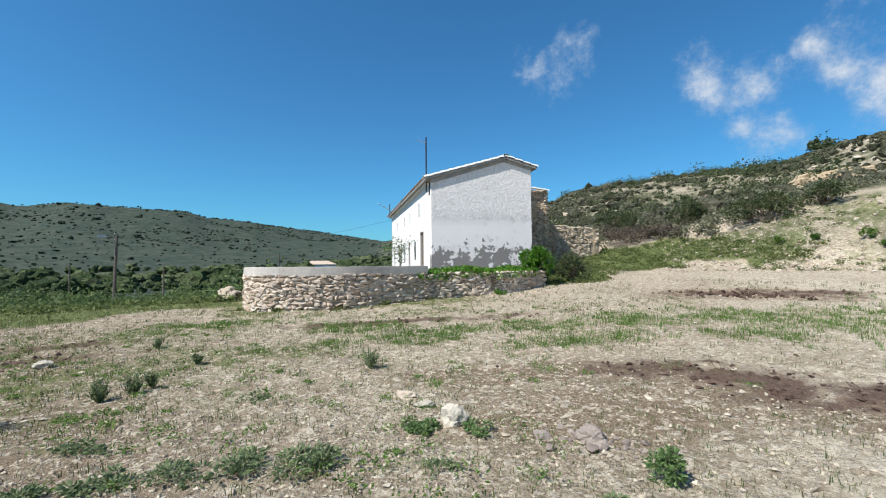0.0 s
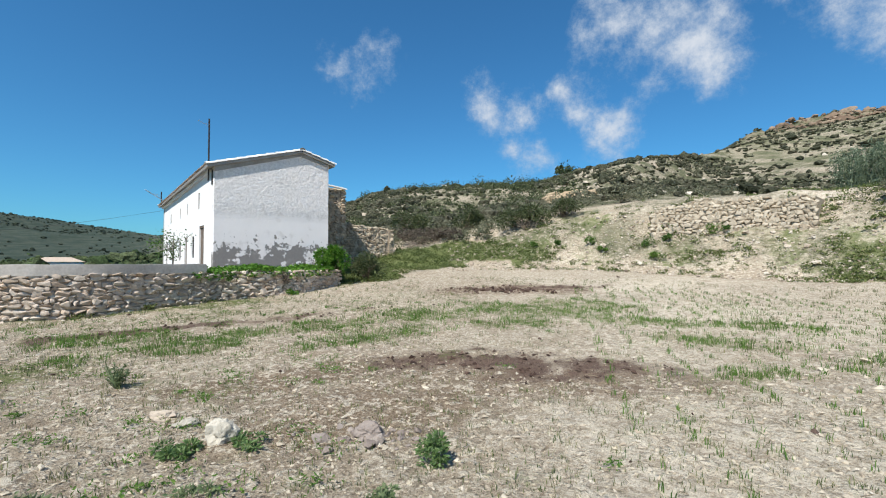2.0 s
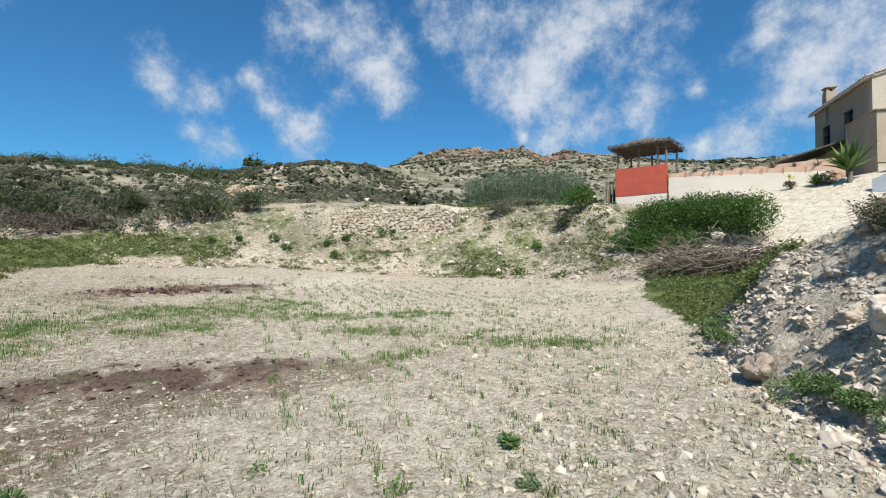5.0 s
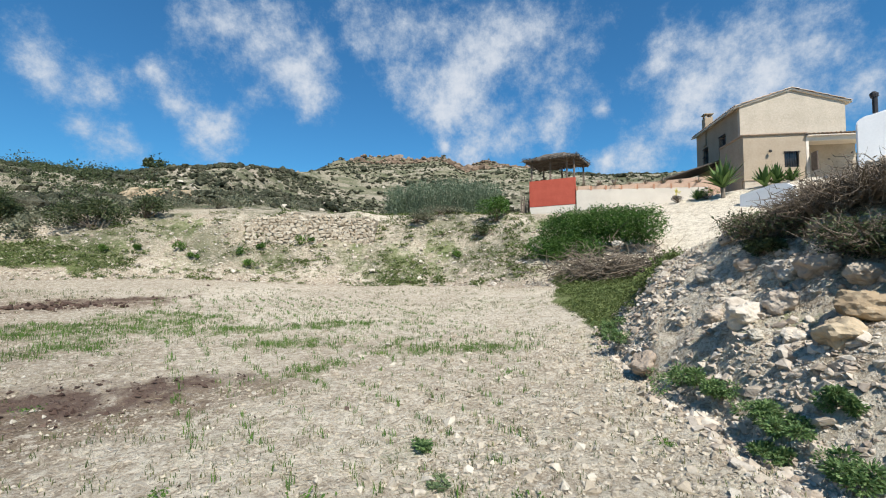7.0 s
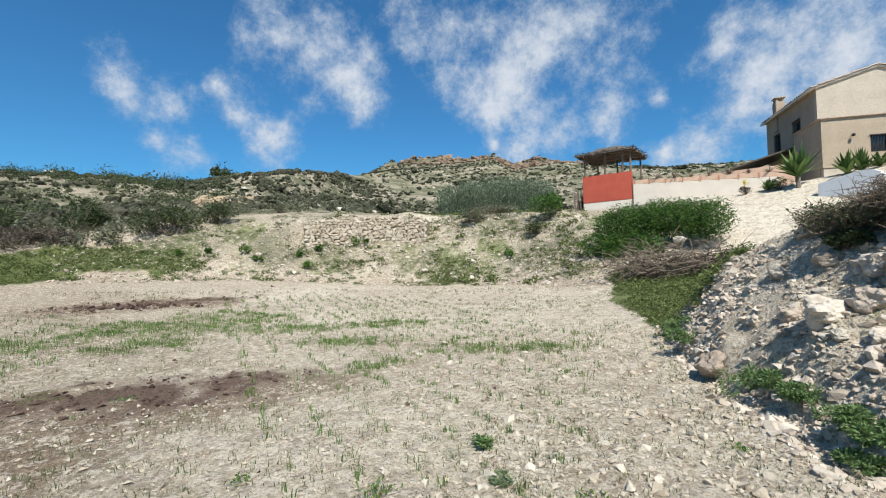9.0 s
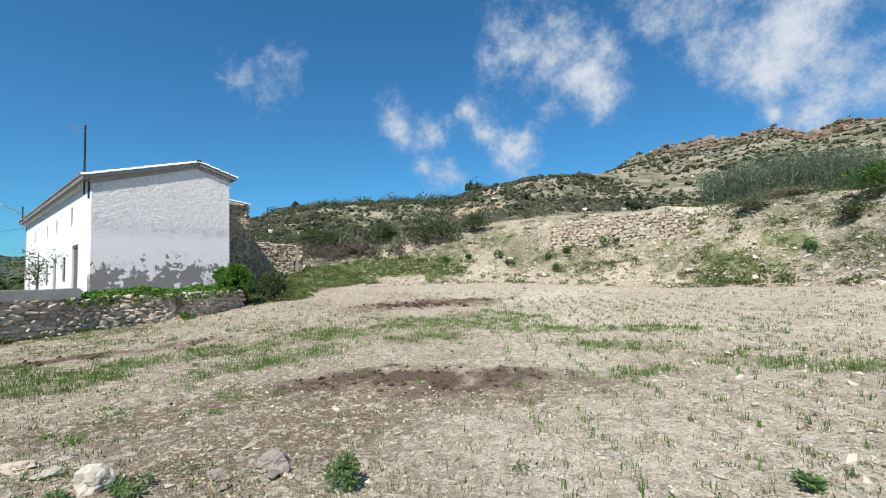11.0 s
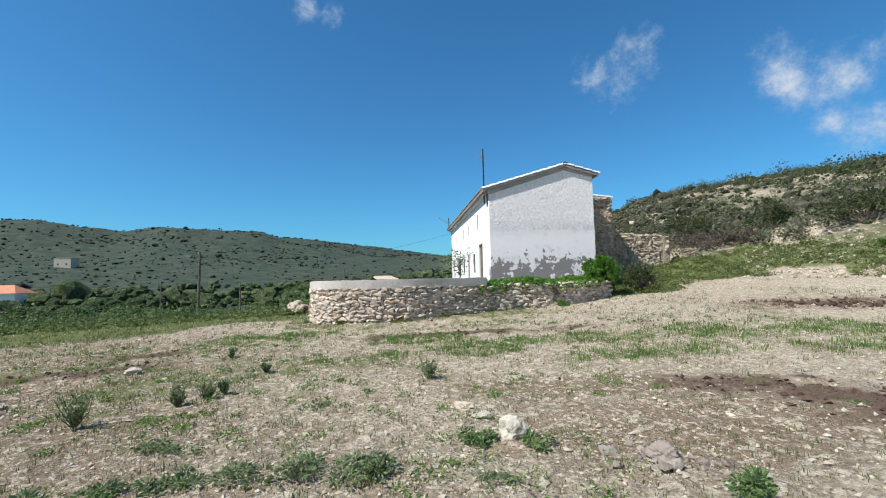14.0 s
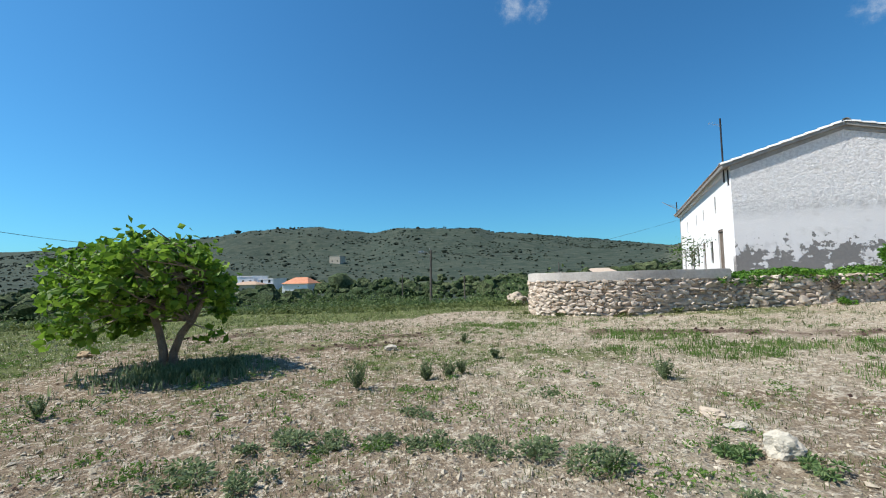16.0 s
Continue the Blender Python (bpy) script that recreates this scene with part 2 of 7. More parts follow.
def gable_material():
    """Whitewashed gable: rough grey render above, smoother band below, flaked to grey at the foot."""
    m, t, b = nodes_of("old_render")
    v = coords(t)
    sep = t.nodes.new("ShaderNodeSeparateXYZ")
    t.links.new(v, sep.inputs[0])
    z = sep.outputs["Z"]
    n1, n2, n3 = tex(t, "Noise", 1.3, 6, 0.65, v), tex(t, "Noise", 9, 6, 0.7, v), tex(t, "Noise", 3.2, 5, 0.6, v)
    low = mix(t, n1.outputs["Fac"], (0.76, 0.73, 0.72), (0.86, 0.835, 0.825))
    high = mix(t, step(t, n2.outputs["Fac"], 0.35, 0.65), (0.66, 0.635, 0.625), (0.87, 0.845, 0.83))
    up = step(t, calc(t, "ADD", z, calc(t, "MULTIPLY", n2.outputs["Fac"], 0.12)), 2.66, 2.72)
    col = mix(t, up, low, high)
    flake = calc(t, "ADD", n3.outputs["Fac"], calc(t, "MULTIPLY", z, -0.36))
    fl = step(t, flake, 0.02, 0.04)
    patchy = step(t, n1.outputs["Fac"], 0.43, 0.47)
    fl = calc(t, "MULTIPLY", fl, patchy)
    col = mix(t, fl, col, mix(t, n2.outputs["Fac"], (0.19, 0.18, 0.175), (0.30, 0.285, 0.27)))
    stain = calc(t, "MULTIPLY", step(t, tex(t, "Noise", 2.0, 4, 0.5, v).outputs["Fac"], 0.55, 0.7), 0.25)
    col = mix(t, stain, col, (0.40, 0.37, 0.34))
    t.links.new(col, b.inputs["Base Color"])
    b.inputs["Roughness"].default_value = 0.93
    b.inputs["Specular IOR Level"].default_value = 0.1
    h = calc(t, "ADD", calc(t, "MULTIPLY", calc(t, "MULTIPLY_ADD", step(t, z, 2.3, 3.2), 0.8, 0.2), calc(t, "ADD", n2.outputs["Fac"], n3.outputs["Fac"])), calc(t, "MULTIPLY", fl, -0.25))
    bump(t, b, h, 0.75, 0.05)
    return m


def scrubby(name, tones):
    """Distant scrub and tree crowns: each clump its own tone, broken up by leaf shade."""
    m, t, b = nodes_of(name)
    geo = t.nodes.new("ShaderNodeNewGeometry")
    col = ramp(t, geo.outputs["Random Per Island"], [(i / (len(tones) - 1), c) for i, c in enumerate(tones)])
    n1, n2 = tex(t, "Noise", 1.7, 5, 0.7, geo.outputs["Position"]), tex(t, "Noise", 7.0, 4, 0.7, geo.outputs["Position"])
    col = mix(t, step(t, n1.outputs["Fac"], 0.42, 0.62), mix(t, 1.0, col, (0.5, 0.5, 0.48), "MULTIPLY"), col)
    t.links.new(col, b.inputs["Base Color"])
    b.inputs["Roughness"].default_value = 0.85
    b.inputs["Specular IOR Level"].default_value = 0.1
    bump(t, b, calc(t, "ADD", n1.outputs["Fac"], n2.outputs["Fac"]), 1.0, 0.35)
    return m


M_GROUND = ground_material()
M_HILLCLUMP = scrubby("hill_scrub_clump", [(0.06, 0.068, 0.042), (0.12, 0.124, 0.08), (0.19, 0.18, 0.125), (0.085, 0.095, 0.056)])
M_FARCLUMP = scrubby("far_wood_clump", [(0.036, 0.05, 0.036), (0.05, 0.066, 0.046), (0.066, 0.082, 0.058), (0.042, 0.057, 0.04)])
M_ORCHARD = scrubby("orchard_crown", [(0.045, 0.075, 0.03), (0.085, 0.125, 0.05), (0.135, 0.165, 0.08), (0.06, 0.095, 0.04)])
M_GABLE = gable_material()
M_WHITEWASH = plain("whitewash", (0.68, 0.67, 0.65), (0.84, 0.835, 0.82), 1.2, 0.9, 0.35, 14, dist=0.02)
M_MORTAR = plain("grey_mortar", (0.25, 0.24, 0.225), (0.42, 0.40, 0.38), 2.0, 0.95, 0.5, 18, dist=0.02)
M_CAP = plain("cement_render", (0.36, 0.33, 0.30), (0.55, 0.515, 0.475), 1.6, 0.92, 0.4, 16, dist=0.015)
M_WALLSTONE = stony("field_stone", [(0.43, 0.335, 0.255), (0.54, 0.44, 0.35), (0.62, 0.53, 0.44), (0.48, 0.40, 0.335), (0.66, 0.57, 0.475)])
M_RUIN = stony("ruin_stone", [(0.34, 0.27, 0.195), (0.47, 0.385, 0.285), (0.55, 0.47, 0.36), (0.41, 0.345, 0.265)])
M_PALESTONE = stony("pale_limestone", [(0.34, 0.275, 0.215), (0.47, 0.395, 0.315), (0.62, 0.555, 0.465), (0.40, 0.33, 0.25)])
M_WHITESTONE = stony("white_limestone", [(0.40, 0.365, 0.30), (0.50, 0.46, 0.385), (0.46, 0.42, 0.345)])
M_EARTHCORE = plain("earth_core", (0.10, 0.08, 0.06), (0.20, 0.165, 0.125), 4, 0.95, 0.6, 25)
M_TILE = stony("clay_tile", [(0.38, 0.27, 0.19), (0.48, 0.36, 0.27), (0.52, 0.43, 0.35), (0.42, 0.34, 0.28)])
M_ROOFMORTAR = plain("white_mortar", (0.58, 0.56, 0.53), (0.78, 0.77, 0.74), 3, 0.9, 0.5, 20)
M_OLDWOOD = plain("weathered_wood", (0.085, 0.065, 0.05), (0.22, 0.175, 0.14), 5, 0.85, 0.5, 40)
M_GREYWOOD = plain("grey_wood", (0.07, 0.06, 0.05), (0.16, 0.14, 0.12), 5, 0.88, 0.5, 40)
M_IRON = plain("dark_iron", (0.02, 0.02, 0.025), (0.06, 0.055, 0.055), 8, 0.6, 0.2, metal=0.5)
M_GALV = plain("galvanised_metal", (0.35, 0.36, 0.37), (0.55, 0.56, 0.57), 8, 0.45, 0.1, metal=0.7)
M_RED = plain("red_paint", (0.40, 0.075, 0.045), (0.50, 0.105, 0.065), 1.5, 0.75, 0.15, 20)
M_CREAM = plain("cream_render", (0.66, 0.58, 0.48), (0.77, 0.69, 0.58), 1.2, 0.85, 0.2, 18)
M_OCHRE = plain("ochre_render", (0.33, 0.26, 0.185), (0.42, 0.34, 0.25), 1.0, 0.88, 0.4, 9, dist=0.02)
M_BEIGE = plain("beige_render", (0.40, 0.345, 0.27), (0.52, 0.455, 0.365), 1.0, 0.88, 0.5, 7, dist=0.03)
M_WHITEPAINT = plain("white_paint", (0.74, 0.74, 0.75), (0.84, 0.84, 0.84), 0.8, 0.7, 0.15, 12)
M_THATCH = plain("dry_thatch", (0.05, 0.043, 0.037), (0.17, 0.145, 0.12), 5, 0.95, 0.8, 45)
M_TERRACOTTA = plain("terracotta", (0.42, 0.20, 0.11), (0.56, 0.30, 0.18), 4, 0.8, 0.2)
M_PEACH = plain("peach_coping", (0.55, 0.36, 0.25), (0.68, 0.48, 0.35), 3, 0.8, 0.2)
M_REDROOF = plain("red_roof_tile", (0.42, 0.17, 0.09), (0.58, 0.27, 0.16), 1.0, 0.85, 0.4, 5)
M_BARK = plain("grey_bark", (0.10, 0.08, 0.06), (0.26, 0.22, 0.17), 6, 0.9, 0.7, 40)
M_TWIG = plain("dry_twig", (0.085, 0.066, 0.048), (0.24, 0.19, 0.14), 8, 0.9, 0.3)
M_GLASS = plain("dark_glass", (0.015, 0.018, 0.02), (0.03, 0.035, 0.04), 1, 0.08, 0.0, spec=0.6)
M_GRASS = leafy("field_grass", (0.06, 0.085, 0.026), (0.115, 0.15, 0.045), (0.25, 0.245, 0.105), 0.3)
M_JOINT = plain("earth_joint", (0.24, 0.195, 0.15), (0.40, 0.335, 0.26), 5, 0.95, 0.6, 30)
M_VERGE = leafy("verge_herb", (0.075, 0.10, 0.03), (0.14, 0.18, 0.055), (0.21, 0.24, 0.09), 0.3)
M_FRESH = leafy("fresh_grass", (0.06, 0.135, 0.02), (0.12, 0.22, 0.04), (0.17, 0.27, 0.06), 0.35)
M_WEED = leafy("grey_green_weed", (0.10, 0.145, 0.065), (0.19, 0.25, 0.12), (0.29, 0.34, 0.19), 0.4)
M_FIG = leafy("fig_leaf", (0.07, 0.15, 0.015), (0.16, 0.29, 0.03), (0.28, 0.43, 0.06), 0.42)
M_IVY = leafy("ivy_leaf", (0.04, 0.12, 0.012), (0.09, 0.21, 0.022), (0.16, 0.30, 0.04), 0.3)
M_HEDGE = leafy("hedge_leaf", (0.035, 0.08, 0.018), (0.08, 0.165, 0.03), (0.13, 0.235, 0.05), 0.3)
M_SHRUB = leafy("dark_shrub_leaf", (0.042, 0.06, 0.026), (0.09, 0.115, 0.048), (0.15, 0.17, 0.08), 0.3)
M_SCRUB = leafy("grey_scrub_leaf", (0.09, 0.10, 0.06), (0.17, 0.175, 0.11), (0.27, 0.255, 0.17), 0.25)
M_FIELDWEED = leafy("field_weed_leaf", (0.08, 0.145, 0.045), (0.16, 0.25, 0.09), (0.25, 0.34, 0.15), 0.4)
M_VALLEYBUSH = leafy("valley_bush_leaf", (0.05, 0.085, 0.026), (0.10, 0.155, 0.05), (0.17, 0.225, 0.085), 0.3)
M_DRYBUSH = leafy("dry_bush_twig", (0.055, 0.045, 0.035), (0.13, 0.105, 0.08), (0.20, 0.165, 0.125), 0.1)
M_REED = leafy("reed_leaf", (0.08, 0.115, 0.07), (0.16, 0.21, 0.13), (0.24, 0.29, 0.19), 0.3)
M_YUCCA = leafy("yucca_leaf", (0.04, 0.085, 0.02), (0.09, 0.16, 0.04), (0.15, 0.22, 0.07), 0.2)
M_AGAVE = leafy("agave_leaf", (0.16, 0.15, 0.11), (0.28, 0.22, 0.17), (0.36, 0.26, 0.2), 0.1)


# ---- mesh helpers ----
rng = np.random.default_rng(7)


def mesh_object(name, bm, material):
    me = bpy.data.meshes.new(name)
    bm.to_mesh(me)
    bm.free()
    me.materials.append(material)
    return new(name, me)


def thing(name, at=(0, 0, 0), turn=0.0, label="", category="", group="", kind=""):
    """An Empty at the base of a thing that parents its parts."""
    ob = new(name)
    ob.empty_display_size = 0.2
    ob.matrix_world = pose(*at, 0, 0, turn)
    return tagged(ob, label, category, group, kind)


def part(name, bm, material, parent, label=""):
    ob = mesh_object(name, bm, material)
    ob.parent = parent
    if label:
        ob["label"] = label
    return ob


def box(bm, lo, hi, bevel=0.0, m=None):
    """A box from corner lo to corner hi."""
    c, s = [(a + b) / 2 for a, b in zip(lo, hi)], [abs(b - a) for a, b in zip(lo, hi)]
    mat = Matrix.Translation(c) @ Matrix.Diagonal((*s, 1))
    r = bmesh.ops.create_cube(bm, size=1.0, matrix=(m @ mat) if m else mat)
    if bevel:
        edges = list({e for v in r["verts"] for e in v.link_edges})
        bmesh.ops.bevel(bm, geom=edges, offset=bevel, segments=2, affect="EDGES")
    return bm


def tube(bm, points, radii, sides=8):
    """A round bar along points, tapering by radii."""
    rings = []
    for i, p in enumerate(points):
        p = Vector(p)
        d = (Vector(points[min(i + 1, len(points) - 1)]) - Vector(points[max(i - 1, 0)])).normalized()
        a = d.orthogonal().normalized()
        b = d.cross(a)
        r = radii[i] if isinstance(radii, (list, tuple)) else radii
        rings.append([bm.verts.new(p + r * (math.cos(k * math.tau / sides) * a + math.sin(k * math.tau / sides) * b)) for k in range(sides)])
    for lo, hi in zip(rings, rings[1:]):
        # keep rings from twisting
        best = min(range(sides), key=lambda k: (lo[0].co - hi[k].co).length)
        hi[:] = hi[best:] + hi[:best]
        for k in range(sides):
            bm.faces.new((lo[k], lo[(k + 1) % sides], hi[(k + 1) % sides], hi[k]))
    bm.faces.new(rings[0][::-1])
    bm.faces.new(rings[-1])
    return bm


def from_arrays(name, verts, faces, material, parent=None, label=""):
    me = bpy.data.meshes.new(name)
    me.from_pydata(verts.tolist() if hasattr(verts, "tolist") else verts, [], faces.tolist() if hasattr(faces, "tolist") else faces)
    me.materials.append(material)
    ob = new(name, me)
    if parent:
        ob.parent = parent
    if label:
        ob["label"] = label
    return ob


def leaf_quads(centres, size, lean=0.6, slim=0.55, seed=0, droop=0.0):
    """Kite-shaped leaves, bent along the middle, at the centres. size: a number or one per leaf."""
    g = np.random.default_rng(seed)
    n = len(centres)
    size = np.broadcast_to(np.asarray(size, float), (n,))[:, None] * g.uniform(0.6, 1.3, (n, 1))
    d = g.normal(size=(n, 3))
    d[:, 2] = d[:, 2] * lean - droop
    d /= np.linalg.norm(d, axis=1, keepdims=True)
    s = np.cross(d, g.normal(size=(n, 3)))
    s /= np.linalg.norm(s, axis=1, keepdims=True) + 1e-9
    u = np.cross(s, d)
    c = np.asarray(centres, float)
    v = np.stack([c - d * size * 0.5, c + s * size * slim * 0.5 + u * size * 0.12, c + d * size * 0.5, c - s * size * slim * 0.5 + u * size * 0.12], 1)
    return v.reshape(-1, 3), np.arange(n * 4).reshape(-1, 4)


def crown_points(n, blobs, seed=0, shell=0.55):
    """Points in a cluster of uneven lumps. blobs: rows of x, y, z, rx, ry, rz."""
    g = np.random.default_rng(seed)
    blobs = np.asarray(blobs, float)
    w = blobs[:, 3] * blobs[:, 4] + blobs[:, 5] * blobs[:, 4]
    k = g.choice(len(blobs), n, p=w / w.sum())
    d = g.normal(size=(n, 3))
    d /= np.linalg.norm(d, axis=1, keepdims=True)
    r = (shell + (1 - shell) * g.random((n, 1))) * g.uniform(0.85, 1.12, (n, 1))
    return blobs[k, :3] + d * r * blobs[k, 3:]


def lumps(n, centre, radius, flat, seed, spread=0.7):
    g = np.random.default_rng(seed)
    out = []
    for i in range(n):
        a, q = g.uniform(0, math.tau), spread * math.sqrt(g.random())
        rr = g.uniform(0.35, 0.6) * radius
        out.append((centre[0] + q * radius * math.cos(a), centre[1] + q * radius * math.sin(a), centre[2] + g.uniform(0.15, 1.0) * radius * flat, rr, rr, rr * g.uniform(0.7, 1.0)))
    return out


def twigs(name, starts, ends, radius, material, parent=None, label="", bend=0.15, seed=0, kind="stuff"):
    """Three-sided bent twigs between starts and ends, in one mesh."""
    g = np.random.default_rng(seed)
    a, b = np.asarray(starts, float), np.asarray(ends, float)
    n = len(a)
    ln = np.linalg.norm(b - a, axis=1, keepdims=True)
    mid = (a + b) / 2 + g.normal(size=(n, 3)) * ln * bend
    ang = np.arange(3) * math.tau / 3
    V, Fc = [], []
    d = (b - a) / (ln + 1e-9)
    s = np.cross(d, [0.3, 0.5, 0.81])
    s /= np.linalg.norm(s, axis=1, keepdims=True) + 1e-9
    u = np.cross(d, s)
    for c, r in ((a, 1.0), (mid, 0.75), (b, 0.25)):
        for q in ang:
            V.append(c + radius * r * (math.cos(q) * s + math.sin(q) * u))
    V = np.stack(V, 1).reshape(-1, 3)
    base = np.arange(n)[:, None] * 9
    f = np.array([[0, 1, 4, 3], [1, 2, 5, 4], [2, 0, 3, 5], [3, 4, 7, 6], [4, 5, 8, 7], [5, 3, 6, 8]])
    Fc = (base[:, None, :] + f[None]).reshape(-1, 4)
    return tagged(from_arrays(name, V, Fc, material, parent, label), kind=kind)


# ---- the lie of the land ----
# azimuths (degrees from +y, counter-clockwise) at which the ground's profile is given
AZ = [-180, -130, -95, -76, -66, -57, -47, -36, -22, -10, 0, 10, 20, 30, 48, 62, 80, 100, 118, 150, 180]
TOE_R = [30, 22, 19, 20, 20, 20, 21, 24, 25, 26.5, 27, 26, 22, 24, 24, 23, 23, 25, 20, 25, 30]
TOE_Z = [0, 0.3, 1.2, 1.7, 1.5, 1.2, 0.95, 0.9, 0.9, 1.2, 1.3, 1.3, 1.0, 0.8, 0.4, 0.15, 0.0, 0.05, 0.1, 0, 0]
TOP_R = [60, 40, 32, 31.5, 31, 30, 30, 31, 32, 33, 34, 40, 36, 40, 60, 75, 80, 80, 75, 70, 60]
TOP_Z = [0, 3, 6.3, 6.7, 6.1, 5.2, 5.4, 5.5, 5.6, 5.7, 5.2, 4.6, 3.2, 3.0, 0.0, -3.0, -4.0, -4.2, -4, -2, 0]
MID_R = [120, 90, 70, 60, 60, 60, 60, 70, 62, 55, 55, 60, 60, 80, 180, 200, 230, 230, 220, 160, 120]
MID_Z = [2, 6, 9, 9, 8.6, 8.5, 8.2, 9, 9.5, 10.0, 9.4, 8.0, 7.0, 6.0, 0.0, -3.5, -2.0, -2.0, -3, 0, 2]
RIM_R = [900, 500, 330, 330, 330, 330, 330, 330, 300, 150, 170, 150, 130, 200, 900, 900, 950, 950, 1500, 1200, 900]
RIM_AZ = [-180, -130, -95, -76, -61, -52.6, -45, -39.8, -38, -35.5, -33, -30, -24, -22, -18, -15, -9.5, -5, -2, 0, 5, 8, 16, 21, 24, 30, 45.6, 55, 61, 66, 68, 75, 78.3, 81.8, 88, 95.8, 100.5, 118, 150, 180]
RIM_EL = [3, 6, 9, 10.2, 10.6, 11.3, 12.1, 12.7, 12.4, 13.5, 13.4, 13.0, 12.5, 12.3, 11.3, 11.25, 11.7, 11.0, 10.5, 9.6, 9.6, 9.7, 9.1, 8.6, 7.6, 6, 3.0, 4.4, 5.1, 5.4, 5.9, 6.1, 6.3, 5.6, 6.2, 5.3, 4.3, 3.2, 3, 3]
# the rocky bank beside the field: azimuth, foot, crest
PILE_AZ = [-130, -95, -84, -76, -70, -66, -62, -58.5, -55.5, -53, -50]
PILE_FOOT = [7, 4.8, 4.5, 4.75, 5.45, 6.15, 6.85, 7.9, 9.6, 11.2, 12]
PILE_R = [11, 10, 9.5, 9.8, 9.8, 9.8, 9.8, 10.2, 11.2, 12, 12.4]
PILE_Z = [3, 3.7, 3.5, 2.9, 2.45, 2.1, 1.6, 0.9, 0.35, 0.1, 0.0]


def smooth(v):
    v = np.clip(v, 0, 1)
    return v * v * (3 - 2 * v)


def lattice(x, y, seed):
    h = np.sin(x * 127.1 + y * 311.7 + seed * 74.7) * 43758.5453
    return h - np.floor(h)


def value_noise(x, y, seed=0):
    xi, yi = np.floor(x), np.floor(y)
    u, v = smooth(x - xi), smooth(y - yi)
    a, b = lattice(xi, yi, seed), lattice(xi + 1, yi, seed)
    c, d = lattice(xi, yi + 1, seed), lattice(xi + 1, yi + 1, seed)
    return (a * (1 - u) + b * u) * (1 - v) + (c * (1 - u) + d * u) * v


def fbm(x, y, octaves=4, seed=0):
    """Fractal noise, about -1 to 1."""
    s, amp, tot = 0, 1.0, 0
    for k in range(octaves):
        s = s + amp * (2 * value_noise(x * 2**k + 13.7 * k, y * 2**k - 7.1 * k, seed + k) - 1)
        tot += amp
        amp *= 0.5
    return s / tot * 1.6


def around(table, az):
    """A profile value by azimuth, eased between its stations."""
    return np.interp(az + 1.5, AZ, table) * 0.5 + np.interp(az - 1.5, AZ, table) * 0.5


def land(x, y):
    """Height of the ground at x, y (arrays)."""
    x, y = np.asarray(x, float), np.asarray(y, float)
    r = np.hypot(x, y) + 1e-6
    az = np.degrees(np.arctan2(-x, y))
    tr, tz, pr, pz = around(TOE_R, az), around(TOE_Z, az), around(TOP_R, az), around(TOP_Z, az)
    mr, mz, rr = around(MID_R, az), around(MID_Z, az), around(RIM_R, az)
    rz = 1.65 + rr * np.tan(np.radians(np.interp(az, RIM_AZ, RIM_EL)))
    f = np.clip((r - 4) / np.maximum(tr - 4, 1), 0, 1)
    z = tz * f**1.4
    z = np.where(r > tr, tz + (pz - tz) * (0.35 * smooth((r - tr) / (pr - tr)) + 0.65 * np.clip((r - tr) / (pr - tr), 0, 1)), z)
    z = np.where(r > pr, pz + (mz - pz) * np.clip((r - pr) / (mr - pr), 0, 1), z)
    z = np.where(r > mr, mz + (rz - mz) * (0.55 * smooth((r - mr) / (rr - mr)) + 0.45 * np.clip((r - mr) / (rr - mr), 0, 1)), z)
    z = np.where(r > rr, rz - (r - rr) * 0.12, z)
    # relief, stronger farther out
    bank = smooth((r - tr + 1) / 3) * smooth((pr + 2 - r) / 3) * smooth((az + 62) / 8) * smooth((26 - az) / 10)
    z = z + 0.03 * fbm(x * 0.9, y * 0.9, 3, 1) + 0.015 * fbm(x * 4, y * 4, 3, 2) * (r < 30) + 0.020 * np.abs(fbm(x * 8, y * 8, 3, 14)) * smooth((15 - r) / 4)
    z = z + bank * (0.30 * fbm(x * 0.45, y * 0.45, 4, 3))
    out = smooth((r - pr) / (rr - pr + 1))
    z = z + out * smooth((rr * 1.5 - r) / rr + 0.6) * (np.minimum(r, 600) * (0.022 + 0.02 * smooth((az - 40) / 15)) * fbm(x * 6 / rr, y * 6 / rr, 5, 5)) * (1 - 0.9 * smooth((r - 0.6 * rr) / (0.4 * rr)))
    # crags on the far rim
    crag = smooth((az + 52) / 6) * smooth((-19 - az) / 4) * smooth((r - 0.72 * rr) / (0.2 * rr))
    q = fbm(x * 0.035, y * 0.035, 4, 9)
    z = z + crag * (5.0 * np.abs(q) + 2.5 * np.round(2.2 * q) / 2.2)
    # rocky bank
    foot, cr, cz = np.interp(az, PILE_AZ, PILE_FOOT), np.interp(az, PILE_AZ, PILE_R), np.interp(az, PILE_AZ, PILE_Z)
    inp = (az > -130) & (az < -50)
    u = (r - foot) / np.maximum(cr - foot, 0.5)
    wob = 0.14 * fbm(x * 1.3, y * 1.3, 4, 11) + 0.06 * fbm(x * 3.6, y * 3.6, 4, 12)
    mound = np.where(u < 1, cz * (0.25 * smooth(u * 4) * smooth(u + 0.6) + 0.75 * smooth(u)), cz - (r - cr) * 0.06) + wob * smooth(u * 3) * smooth(cz / 1.0)
    mound = np.where(inp & (u > 0), mound, -9)
    return np.maximum(z, mound)


def ground_z(x, y):
    return float(land(np.array([x]), np.array([y]))[0])


